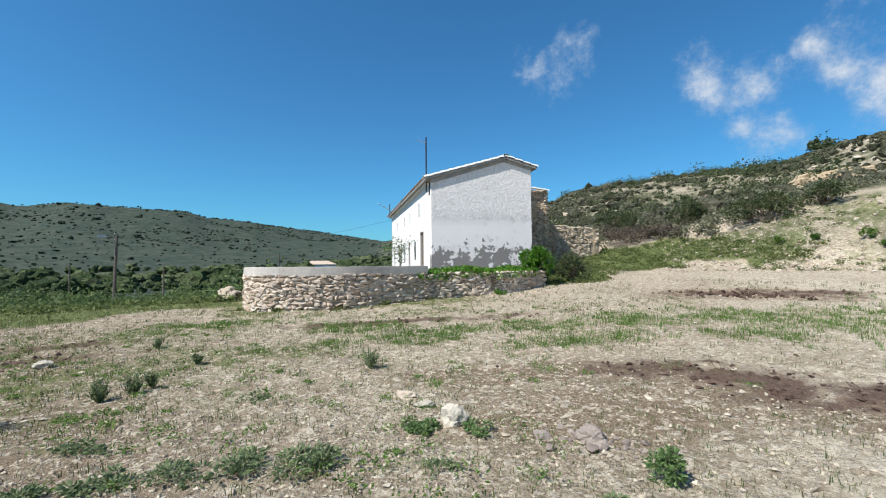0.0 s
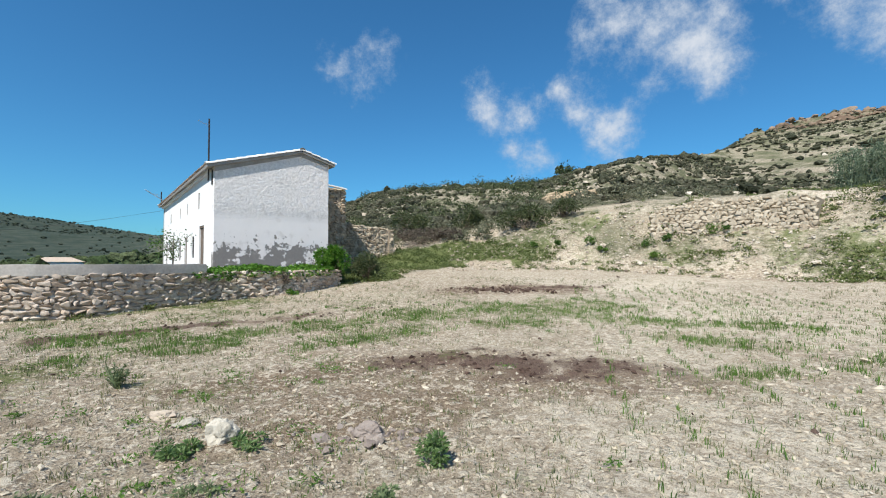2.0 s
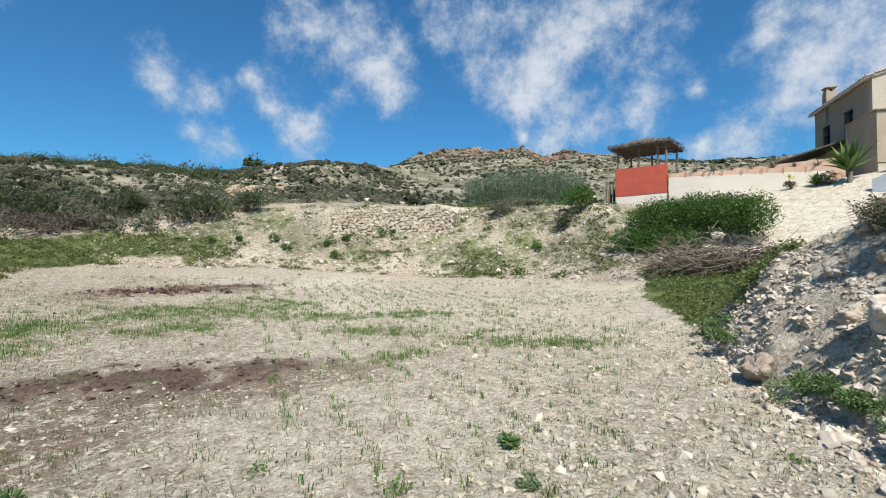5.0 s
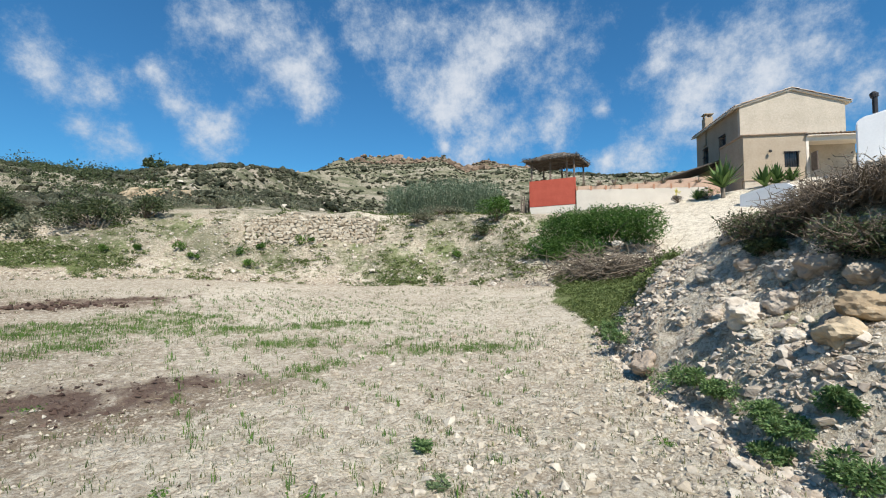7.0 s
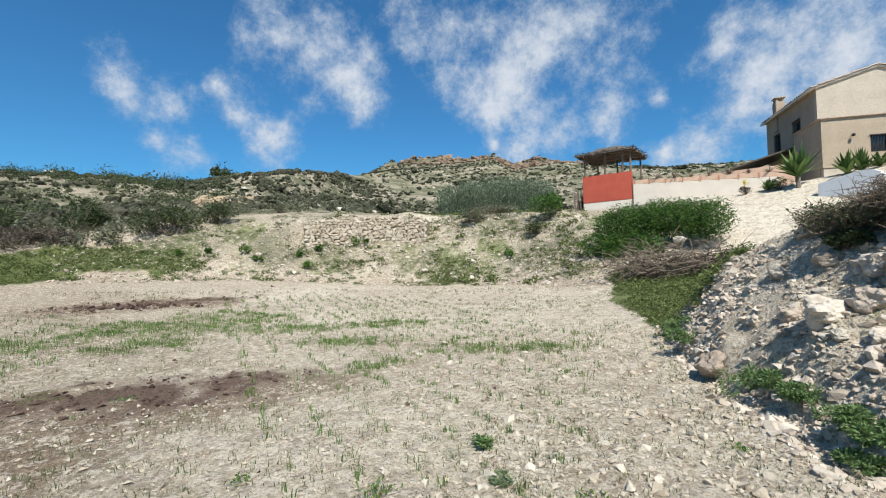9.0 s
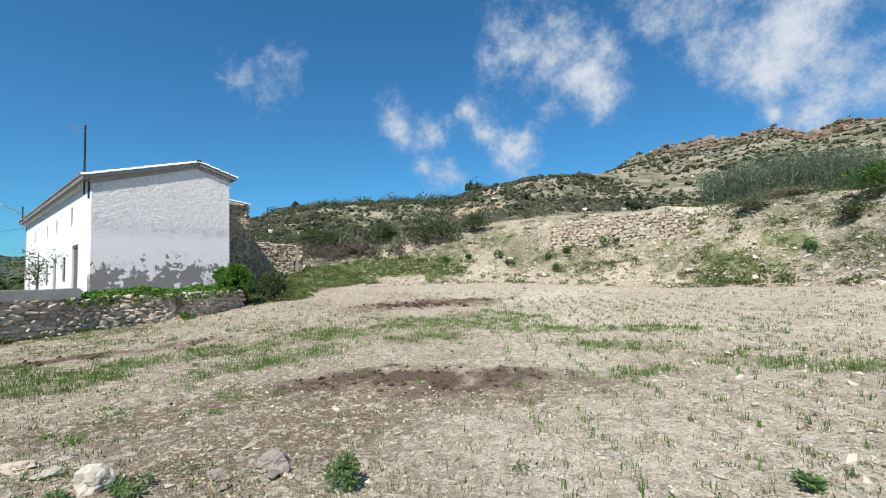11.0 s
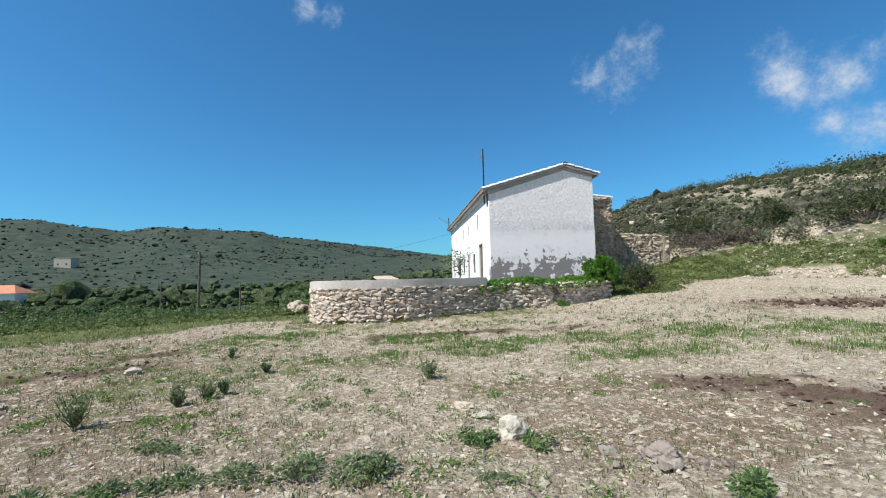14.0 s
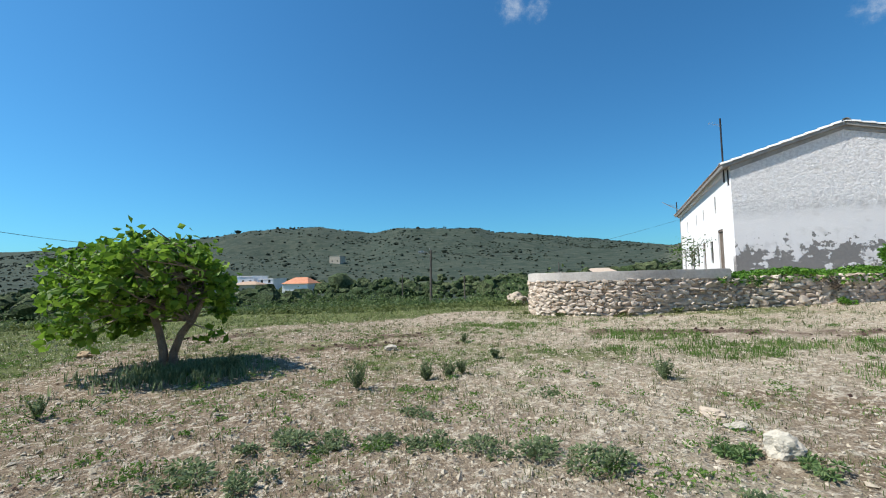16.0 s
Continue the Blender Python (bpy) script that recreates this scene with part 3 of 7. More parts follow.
# the terrace under the old house, in plan
HOUSE_AT, HOUSE_TURN, HOUSE_W, HOUSE_L = (-13.6, 16.5), 51.0, 5.15, 17.3
TERRACE_Z = 1.22


def patches(x, y, spots):
    """Soft stains on the ground. spots: x, y, half length, half width, turn."""
    v = np.full_like(x, -1.0)
    for sx, sy, a, b, turn in spots:
        c, s = math.cos(radians(turn)), math.sin(radians(turn))
        u, w = (x - sx) * c + (y - sy) * s, -(x - sx) * s + (y - sy) * c
        v = np.maximum(v, 1 - np.sqrt((u / a) ** 2 + (w / b) ** 2))
    return v


DUNG = [(-0.1, 7.2, 2.7, 0.95, 8), (-8.0, 9.0, 4.0, 0.6, 42), (-1.5, 17.4, 3.2, 1.0, 18), (1.0, 18.8, 3.0, 1.0, 10), (-10.6, 1.6, 2.4, 0.8, 80), (-14.4, -2.5, 2.2, 0.8, 85), (-12.2, 2.3, 2.0, 0.5, 75)]
TURNED = [(-1.5, 5.2, 2.6, 1.5, 35), (-0.2, 6.4, 3.0, 1.2, 10), (-3.2, 5.9, 2.4, 1.0, 40), (-1.0, 17.4, 4.5, 2.0, 15)]
LUSH = [(-0.4, 13.0, 4.2, 2.2, 20), (-3.3, 8.6, 3.0, 0.7, 59), (3.2, 7.3, 1.3, 0.3, 30), (5.4, 8.4, 1.5, 0.3, 30), (-3.6, 10.6, 3.2, 1.1, 45), (-5.5, 9.3, 2.6, 0.9, 45), (-1.0, 10.7, 2.4, 0.9, 30), (2.6, 11.5, 2.0, 0.8, 0), (3.5, 9.4, 1.7, 0.6, -20), (5.2, 11.2, 2.6, 0.8, -20), (-6.4, 6.9, 1.8, 0.8, 40), (-8.5, 7.6, 2.0, 0.9, 45), (-12.5, 6.0, 2.6, 1.2, 60), (5.5, 7.2, 1.8, 0.5, -25)]


# green strip between the field and the rocky bank, and the grass slope beside the old house, in plan
VERGE = [(16.3, 13.9), (18.3, 12.0), (18.5, 10.0), (13.5, 7.0), (9.6, 5.0), (7.5, 4.2), (8.1, 5.2), (10.0, 7.4), (14.1, 12.0)]
SLOPE = [(-10.4, 19.0), (-7.7, 19.4), (-6.9, 22.8), (-4.5, 27.9), (-2.5, 27.4), (-0.2, 28.1), (0.9, 29.9), (-3.2, 32.8), (-5.7, 33.6), (-9.5, 29.5), (-12.0, 25.0)]


PATCH = [(11.6, 23.2), (13.2, 23.9), (14.9, 22.8), (14.6, 20.6), (13.3, 20.0), (11.7, 21.4)]


def within(x, y, ring):
    """Signed nearness to a plan outline: above 0 inside, in metres."""
    inside = np.zeros(np.shape(x), bool)
    d = np.full(np.shape(x), 1e9)
    for (ax_, ay_), (bx_, by_) in zip(ring, ring[1:] + ring[:1]):
        inside ^= ((ay_ > y) != (by_ > y)) & (x < (bx_ - ax_) * (y - ay_) / (by_ - ay_ + 1e-12) + ax_)
        q = np.clip(((x - ax_) * (bx_ - ax_) + (y - ay_) * (by_ - ay_)) / ((bx_ - ax_) ** 2 + (by_ - ay_) ** 2), 0, 1)
        d = np.minimum(d, np.hypot(x - ax_ - q * (bx_ - ax_), y - ay_ - q * (by_ - ay_)))
    return np.where(inside, d, -d)


def covers(x, y):
    """What covers the ground: grass, dung, pale earth, scrub, woods, rock, each 0 to 1."""
    r, az = np.hypot(x, y), np.degrees(np.arctan2(-x, y))
    tr, pr, rr = around(TOE_R, az), around(TOP_R, az), around(RIM_R, az)
    n1, n2 = fbm(x * 0.25, y * 0.25, 4, 21), fbm(x * 0.8, y * 0.8, 4, 22)
    infield = smooth((tr - r) / 2)
    left = smooth((az - 22) / 30)
    green = infield * np.clip(0.22 + 0.2 * n1 + 0.16 * n2 + 0.2 * left, 0, 0.66)
    green = np.maximum(green, infield * 0.55 * smooth(patches(x, y, LUSH) * 1.3 + 0.25 + 0.6 * n2))
    # green verges: beyond the field on the valley side, below the house, by the rocky bank
    edge = 15.5 + 3.5 * smooth((88 - az) / 20) - 6.0 * smooth((az - 98) / 22) + 1.2 * n1
    green = np.maximum(green, smooth((az - 56) / 10) * smooth((r - edge) / 2.0) * 0.95)
    green = np.maximum(green, smooth((within(x, y, SLOPE) + 0.6 + 0.8 * n2) / 1.0) * 0.95)
    green = np.maximum(green, smooth((within(x, y, PATCH) + 0.2 + 0.8 * n2) / 0.8) * 0.9)
    green = np.maximum(green, smooth((az - 30) / 6) * smooth((70 - az) / 8) * smooth((r - 15.0 - 0.5 * n1) / 1.2) * 0.7)
    foot = np.interp(az, PILE_AZ, PILE_FOOT)
    strip = smooth((within(x, y, VERGE) + 0.3 + 0.4 * n2) / 0.6)
    green = np.maximum(green, strip * 0.95)
    onbank = smooth((r - tr) / 1.5) * smooth((pr + 1.5 - r) / 2) * smooth((az + 58) / 6) * smooth((14 - az) / 14)
    green = np.maximum(green, onbank * np.clip(0.26 + 0.5 * n1 + 0.35 * n2 + 0.5 * smooth((6 - np.abs(az + 34)) / 8) * smooth((0.8 - (r - tr) / (pr - tr)) * 3) + 0.55 * smooth((az - 2) / 8), 0, 0.9))
    dark = np.clip(patches(x, y, DUNG) * 1.2 + 0.05 + 0.35 * n2 + 0.6 * fbm(x * 3, y * 3, 3, 24), 0, 1) * (patches(x, y, DUNG) > -0.5) * infield
    turned = smooth(patches(x, y, TURNED) * 1.6 + 0.1 + 0.5 * n2)
    pale = (1 - 0.8 * turned) * infield * (0.06 + 0.94 * smooth((16 - az) / 34) * smooth((az + 180) / 40)) * np.clip(0.55 + 0.5 * n1, 0, 1) + onbank * np.clip(0.45 + 0.6 * n2, 0, 1)
    pile = (az > -100) & (az < -54) & (r > foot) & (r < np.interp(az, PILE_AZ, PILE_R) + 0.5)
    pale = np.where(pile, 0.75, pale)
    villa = smooth((-52 - az) / 4) * smooth((az + 130) / 10) * smooth((r - 20) / 3) * smooth((44 - r) / 4)
    pale = np.maximum(pale, villa)
    scrub = np.maximum(smooth((r - pr - 0.5) / 2.5), smooth((r - 33) / 12)) * (1 - 0.9 * villa)
    scrub = np.maximum(scrub, onbank * np.clip(0.4 + 0.8 * fbm(x * 0.5, y * 0.5, 4, 23), 0, 0.8))
    scrub = np.maximum(scrub, smooth((az - 56) / 10) * smooth((r - 28) / 14))
    strips = smooth((fbm(x * 0.025, y * 0.05, 3, 29) - 0.1) / 0.12) * smooth((az - 50) / 8) * smooth((r - 45) / 12) * smooth((260 - r) / 60)
    scrub = scrub * (1 - 0.85 * strips)
    green = np.maximum(green, strips * np.clip(0.5 + 0.5 * n1, 0.1, 0.9))
    woods = smooth((az - 38) / 10) * smooth((r - 40) / 60)
    rock = smooth((az + 60) / 8) * smooth((-17 - az) / 6) * smooth((r - 0.72 * rr) / (0.18 * rr)) + 0.10 * smooth((r - 40) / 30) * smooth((30 - az) / 20)
    return {"green": green, "dark": dark, "loam": np.maximum(smooth((az - 50) / 45) * smooth((180 - az) / 40) * (r < 26), turned), "pale": np.clip(pale, 0, 1), "scrub": scrub, "woods": woods, "rock": np.clip(rock, 0, 1)}


def build_ground():
    az = np.concatenate([np.arange(-96, 126, 0.36), np.arange(126, 264, 3.0)])
    rr = np.concatenate([[0.35], np.geomspace(0.7, 1.9, 12), np.geomspace(2.0, 14, 190), np.geomspace(14.3, 40, 60), np.geomspace(41, 4200, 120)])
    A, R = np.meshgrid(np.radians(az), rr)
    x, y = -np.sin(A) * R, np.cos(A) * R
    z = land(x, y)
    verts = np.stack([x, y, z], -1).reshape(-1, 3)
    na, nr = len(az), len(rr)
    i, j = np.meshgrid(np.arange(nr - 1), np.arange(na), indexing="ij")
    k = (j + 1) % na
    faces = np.stack([i * na + j, i * na + k, (i + 1) * na + k, (i + 1) * na + j], -1).reshape(-1, 4)
    faces = faces[:, ::-1]
    verts = np.vstack([verts, [[0, 0, ground_z(0, 0)]]])
    tris = [(n, (n + 1) % na, len(verts) - 1) for n in range(na)]
    ob = from_arrays("ground", verts, faces.tolist() + tris, M_GROUND)
    ob.data.polygons.foreach_set("use_smooth", [True] * len(ob.data.polygons))
    for key, v in covers(verts[:, 0], verts[:, 1]).items():
        a = ob.data.attributes.new(key, "FLOAT", "POINT")
        a.data.foreach_set("value", v.astype(np.float32))
    tagged(ob, "stony beige field with sparse grass below scrub-covered hills", "ground", kind="structure")
    return ob


build_ground()


# ---- old farmhouse ----
def wall_with_holes(bm, length, height_at, thick, holes, x0=0.0):
    """An upright wall along +x from x0 with its outer face at y = 0 and its body behind (+y). holes: x, z, width, height."""
    xs = sorted({x0, x0 + length, *[h[0] for h in holes], *[h[0] + h[2] for h in holes]})
    for a, b in zip(xs, xs[1:]):
        cuts = sorted((h[1], h[1] + h[3]) for h in holes if h[0] <= a + 1e-6 and h[0] + h[2] >= b - 1e-6)
        lo = 0.0
        spans = []
        for c, d in cuts:
            if c > lo + 1e-6:
                spans.append((lo, c, False))
            lo = d
        spans.append((lo, None, True))
        for c, d, top in spans:
            za, zb = (height_at(a), height_at(b)) if top else (d, d)
            v = [bm.verts.new(p) for p in ((a, 0, c), (b, 0, c), (b, 0, zb), (a, 0, za), (a, thick, c), (b, thick, c), (b, thick, zb), (a, thick, za))]
            for f in ((0, 1, 2, 3), (5, 4, 7, 6), (4, 0, 3, 7), (1, 5, 6, 2), (3, 2, 6, 7), (4, 5, 1, 0)):
                bm.faces.new([v[n] for n in f])
    bmesh.ops.remove_doubles(bm, verts=bm.verts, dist=1e-4)
    return bm


def tile_row(bm, start, along, up, n, length, radius, rise=0.0):
    """Half-round clay tiles laid end to end from start along a direction."""
    a, u = Vector(along).normalized(), Vector(up).normalized()
    s = a.cross(u).normalized()
    for k in range(n):
        rings = []
        for e in (0, 1):
            c = Vector(start) + a * (k + 1.08 * e) * length + u * (0.012 * (k % 2) + 0.02 * (1 - e))
            rr = radius * (1.0 if e == 0 else 0.86)
            rings.append([bm.verts.new(c + s * rr * math.cos(q * math.pi / 5) + u * rr * 0.75 * math.sin(q * math.pi / 5)) for q in range(6)])
        for q in range(5):
            bm.faces.new((rings[0][q], rings[0][q + 1], rings[1][q + 1], rings[1][q]))


def farmhouse():
    W, L, base = HOUSE_W, HOUSE_L, TERRACE_Z
    EAVE, APEX_S, APEX, EAVE_R = 4.62, 3.78, 5.72, 5.34
    h = thing("farmhouse", (*HOUSE_AT, base), HOUSE_TURN, "two-storey old white farmhouse with flaking render and tiled roof", "house")

    def top(s):
        return np.interp(s, [0, APEX_S, W], [EAVE, APEX, EAVE_R]).item()

    # gable wall along local x; its body lies on +y
    bm = bmesh.new()
    for a, b in ((0, APEX_S), (APEX_S, W)):
        wall_with_holes(bm, b - a, top, 0.45, [], a)
    part("gable_wall", bm, M_GABLE, h, "grey-white rough render, flaked at the foot")
    bm = bmesh.new()
    for a, b in ((0, APEX_S), (APEX_S, W)):
        wall_with_holes(bm, b - a, top, 0.45, [], a)
    part("gable_wall", bm, M_MORTAR, h).matrix_local = pose(0, L - 0.45, 0)
    # long front wall along local y at x = 0: doors and windows
    holes = [(1.7, 0.0, 1.15, 2.25), (4.2, 0.75, 0.7, 1.1), (6.4, 0.0, 0.8, 1.9), (8.6, 0.65, 0.7, 1.1), (11.3, 0.0, 0.85, 1.95), (14.4, 0.0, 0.8, 1.95),
             (2.9, 3.1, 0.32, 0.8), (6.3, 3.1, 0.28, 0.6), (8.8, 3.1, 0.28, 0.6), (12.6, 3.1, 0.28, 0.6)]
    bm = bmesh.new()
    wall_with_holes(bm, L - 0.9, lambda s: EAVE - 0.02, 0.42, holes)
    fw = part("front_wall", bm, M_WHITEWASH, h, "bright whitewashed long wall")
    fw.matrix_local = Matrix.Translation((0.002, 0.45, 0)) @ Matrix(((0, 1, 0, 0), (1, 0, 0, 0), (0, 0, 1, 0), (0, 0, 0, 1)))
    bm = bmesh.new()
    box(bm, (W - 0.42, 0.45, 0), (W, L - 0.45, EAVE_R - 0.04))
    part("back_wall", bm, M_MORTAR, h)
    # openings: boards, grilles
    for k, (s, z, w, hh) in enumerate(holes):
        tall = hh > 1.5
        bm = bmesh.new()
        if tall:
            for q in range(4):
                box(bm, (0.07, 0.45 + s + q * w / 4 + 0.008, z + 0.01), (0.12, 0.45 + s + (q + 1) * w / 4 - 0.008, z + hh - 0.02), 0.006)
        else:
            box(bm, (0.12, 0.45 + s, z), (0.14, 0.45 + s + w, z + hh))
        d = part("door" if tall else "window", bm, M_OLDWOOD if tall else M_GLASS, h, "closed dark plank door" if tall else "")
        bm = bmesh.new()
        if tall:
            box(bm, (0.02, 0.45 + s - 0.02, z + hh - 0.1), (0.20, 0.45 + s + w + 0.02, z + hh - 0.002), 0.006)
            part("lintel", bm, M_OLDWOOD, d)
        else:
            for q in range(5):
                yq = 0.45 + s + (q + 0.5) * w / 5
                tube(bm, [(0.05, yq, z + 0.01), (0.05, yq, z + hh - 0.01)], 0.009, 5)
            for q in (0.3, 0.7):
                box(bm, (0.035, 0.45 + s + 0.005, z + q * hh - 0.012), (0.045, 0.45 + s + w - 0.005, z + q * hh + 0.012))
            part("grille", bm, M_IRON, d, "rusty iron window grille")
    # roof slabs with overhang
    def slab(s0, z0, s1, z1, name):
        bm = bmesh.new()
        t = 0.10
        n = Vector((-(z1 - z0), 0, s1 - s0)).normalized()
        pts = []
        for yy in (-0.14, L + 0.14):
            for s, z in ((s0, z0), (s1, z1)):
                for e in (0, 1):
                    pts.append(bm.verts.new(Vector((s, yy, z)) + n * t * e))
        a = pts
        for f in ((0, 2, 3, 1), (4, 5, 7, 6), (0, 1, 5, 4), (2, 6, 7, 3), (1, 3, 7, 5), (0, 4, 6, 2)):
            bm.faces.new([a[i] for i in f])
        return part(name, bm, M_MORTAR, h)

    g = (APEX - EAVE) / APEX_S
    g2 = (APEX - EAVE_R) / (W - APEX_S)
    slab(-0.30, EAVE - 0.30 * g + 0.004, APEX_S, APEX + 0.004, "roof_slope")
    slab(APEX_S, APEX + 0.004, W + 0.28, EAVE_R - 0.28 * g2 + 0.004, "roof_slope")
    # clay tile rows, eave to ridge
    for s0, z0, s1, z1, label in ((-0.36, EAVE - 0.36 * g, APEX_S, APEX, ""), (W + 0.34, EAVE_R - 0.34 * g2, APEX_S, APEX, "")):
        along = Vector((s1 - s0, 0, z1 - z0))
        up = Vector((0, 1, 0)).cross(along) * (-1 if s1 > s0 else 1)
        up = up if up.z > 0 else -up
        n = int(along.length / 0.40)
        bm = bmesh.new()
        yy = 0.16
        while yy < L + 0.05:
            tile_row(bm, Vector((s0, yy, z0 + 0.105 + random.uniform(-0.008, 0.012))), along, up, n, along.length / n, 0.105)
            yy += 0.225
        tagged(part("roof_tiles", bm, M_TILE, h, "weathered clay roof tiles"), kind="stuff")
        # verge: thick mortar bed over the gable with pale tiles
        for ye in (-0.05, L + 0.05):
            for k in range(n):
                bm = bmesh.new()
                tile_row(bm, Vector((s0, ye, z0 + 0.125)) + along * (k / n), along, up, 1, along.length / n, 0.135)
                part("edge_tile", bm, M_ROOFMORTAR, h, "white-limed roof edge tile")
    bm = bmesh.new()
    tile_row(bm, Vector((APEX_S, -0.18, APEX + 0.12)), (0, 1, 0), (0, 0, 1), 42, (L + 0.3) / 42, 0.15)
    tagged(part("ridge_tiles", bm, M_ROOFMORTAR, h), kind="stuff")
    # grey band below the verge
    for a, b in ((0.0, APEX_S), (APEX_S, W)):
        bm = bmesh.new()
        v = []
        for yy in (-0.035, 0.0):
            v += [bm.verts.new((a, yy, top(a) - 0.17 - (0.05 if a == 0 else 0))), bm.verts.new((b, yy, top(b) - 0.13)), bm.verts.new((b, yy, top(b))), bm.verts.new((a, yy, top(a)))]
        for f in ((0, 1, 2, 3), (7, 6, 5, 4), (0, 4, 5, 1), (3, 2, 6, 7), (0, 3, 7, 4), (1, 5, 6, 2)):
            bm.faces.new([v[i] for i in f])
        part("roof_edge_band", bm, M_MORTAR, h, "grey band under the roof edge")
    # dentils under the front eave
    bm = bmesh.new()
    y = 0.6
    while y < L - 0.3:
        box(bm, (-0.16, y, EAVE - 0.20), (0.0, y + 0.10, EAVE - 0.05))
        y += 0.24
    tagged(part("eave_bricks", bm, M_WHITEWASH, h), kind="stuff")
    # vertical rain pipe at the corner
    bm = bmesh.new()
    box(bm, (-0.05, 0.30, EAVE - 0.75), (-0.005, 0.36, EAVE - 0.1))
    part("bracket", bm, M_IRON, h)
    return h


def antenna(x, y, z, height, label, arms=True):
    a = thing("tv_antenna", (x, y, z), HOUSE_TURN, label, "antenna")
    bm = bmesh.new()
    tube(bm, [(0, 0, 0), (0, 0, height)], 0.035, 8)
    part("mast", bm, M_IRON, a)
    if arms:
        bm = bmesh.new()
        tube(bm, [(-0.45, 0.0, height - 0.15), (0.05, 0.0, height - 0.32)], 0.008, 5)
        part("boom", bm, M_GALV, a)
        bm = bmesh.new()
        for q in range(5):
            xx = -0.42 + q * 0.1
            tube(bm, [(xx, -0.25, height - 0.16 - q * 0.034), (xx, 0.25, height - 0.16 - q * 0.034)], 0.004, 4)
        part("elements", bm, M_GALV, a)
    return a


def house_point(s, l, z=0.0):
    c, sn = math.cos(radians(HOUSE_TURN)), math.sin(radians(HOUSE_TURN))
    return (HOUSE_AT[0] + s * c - l * sn, HOUSE_AT[1] + s * sn + l * c, TERRACE_Z + z)


farmhouse()
ax, ay, az_ = house_point(-0.12, 0.62, 4.05)
antenna(ax, ay, az_, 2.75, "dark iron mast with a small aerial on the house corner")

# ---- terrace wall ----
WALL = [(-8.6, 18.2), (-9.0, 16.6), (-9.8, 15.1), (-10.9, 13.7), (-11.6, 12.0), (-12.3, 10.3), (-13.4, 9.0), (-14.8, 8.3), (-16.2, 8.6), (-17.6, 10.2), (-19.0, 12.6)]


def along_path(path, spacing):
    """Points at even steps along a plan line, rounded at its corners, with their headings."""
    pts = [Vector((*p, 0)) for p in path]
    dense = []
    for i in range(len(pts) - 1):
        p0, p1, p2, p3 = pts[max(i - 1, 0)], pts[i], pts[i + 1], pts[min(i + 2, len(pts) - 1)]
        for k in range(40):
            t = k / 40
            dense.append(0.5 * ((2 * p1) + (p2 - p0) * t + (2 * p0 - 5 * p1 + 4 * p2 - p3) * t * t + (3 * p1 - p0 - 3 * p2 + p3) * t**3))
    dense.append(pts[-1])
    out, run = [], 0.0
    nxt = 0.0
    for a, b in zip(dense, dense[1:]):
        d = (b - a).length
        while nxt <= run + d + 1e-9:
            p = a + (b - a) * ((nxt - run) / d if d else 0)
            out.append((p, math.atan2((b - a).y, (b - a).x), nxt))
            nxt += spacing
        run += d
    return out


def stone_meshes(n, material, seed):
    """Irregular rounded stones about one unit across, of about 44 triangles each."""
    out = []
    g = random.Random(seed)
    for k in range(n):
        bm = bmesh.new()
        for q in range(20):
            d = Vector((g.uniform(-1, 1), g.uniform(-1, 1), g.uniform(-1, 1)))
            n6 = (abs(d.x) ** 9 + abs(d.y) ** 9 + abs(d.z) ** 9) ** (1 / 9)
            bm.verts.new(d / max(n6, 0.2) * g.uniform(0.46, 0.56))
        bmesh.ops.convex_hull(bm, input=bm.verts)
        bmesh.ops.delete(bm, geom=[v for v in bm.verts if not v.link_faces], context="VERTS")
        me = bpy.data.meshes.new("stone")
        bm.to_mesh(me)
        bm.free()
        me.materials.append(material)
        out.append(me)
    return out


def rock_meshes(n, material, seed, points=15):
    """Angular natural rocks about one unit across: hulls of scattered points."""
    out = []
    g = random.Random(seed)
    for k in range(n):
        bm = bmesh.new()
        for q in range(points):
            d = Vector((g.gauss(0, 1), g.gauss(0, 1), g.gauss(0, 1))).normalized()
            bm.verts.new(d * g.uniform(0.38, 0.58))
        r = bmesh.ops.convex_hull(bm, input=bm.verts)
        bmesh.ops.delete(bm, geom=[v for v in bm.verts if not v.link_faces], context="VERTS")
        me = bpy.data.meshes.new("rock")
        bm.to_mesh(me)
        bm.free()
        me.materials.append(material)
        out.append(me)
    return out


def join_copies(name, pieces, material, parent=None, label=""):
    """One mesh from many placed copies. pieces: (mesh, matrix)."""
    cache = {}
    V, Fc, n = [], [], 0
    for me, m in pieces:
        if me not in cache:
            cache[me] = (np.array([v.co for v in me.vertices]), [tuple(p.vertices) for p in me.polygons])
        v, f = cache[me]
        mm = np.array(m)
        V.append(v @ mm[:3, :3].T + mm[:3, 3])
        Fc += [tuple(i + n for i in t) for t in f]
        n += len(v)
    return from_arrays(name, np.concatenate(V), Fc, material, parent, label)


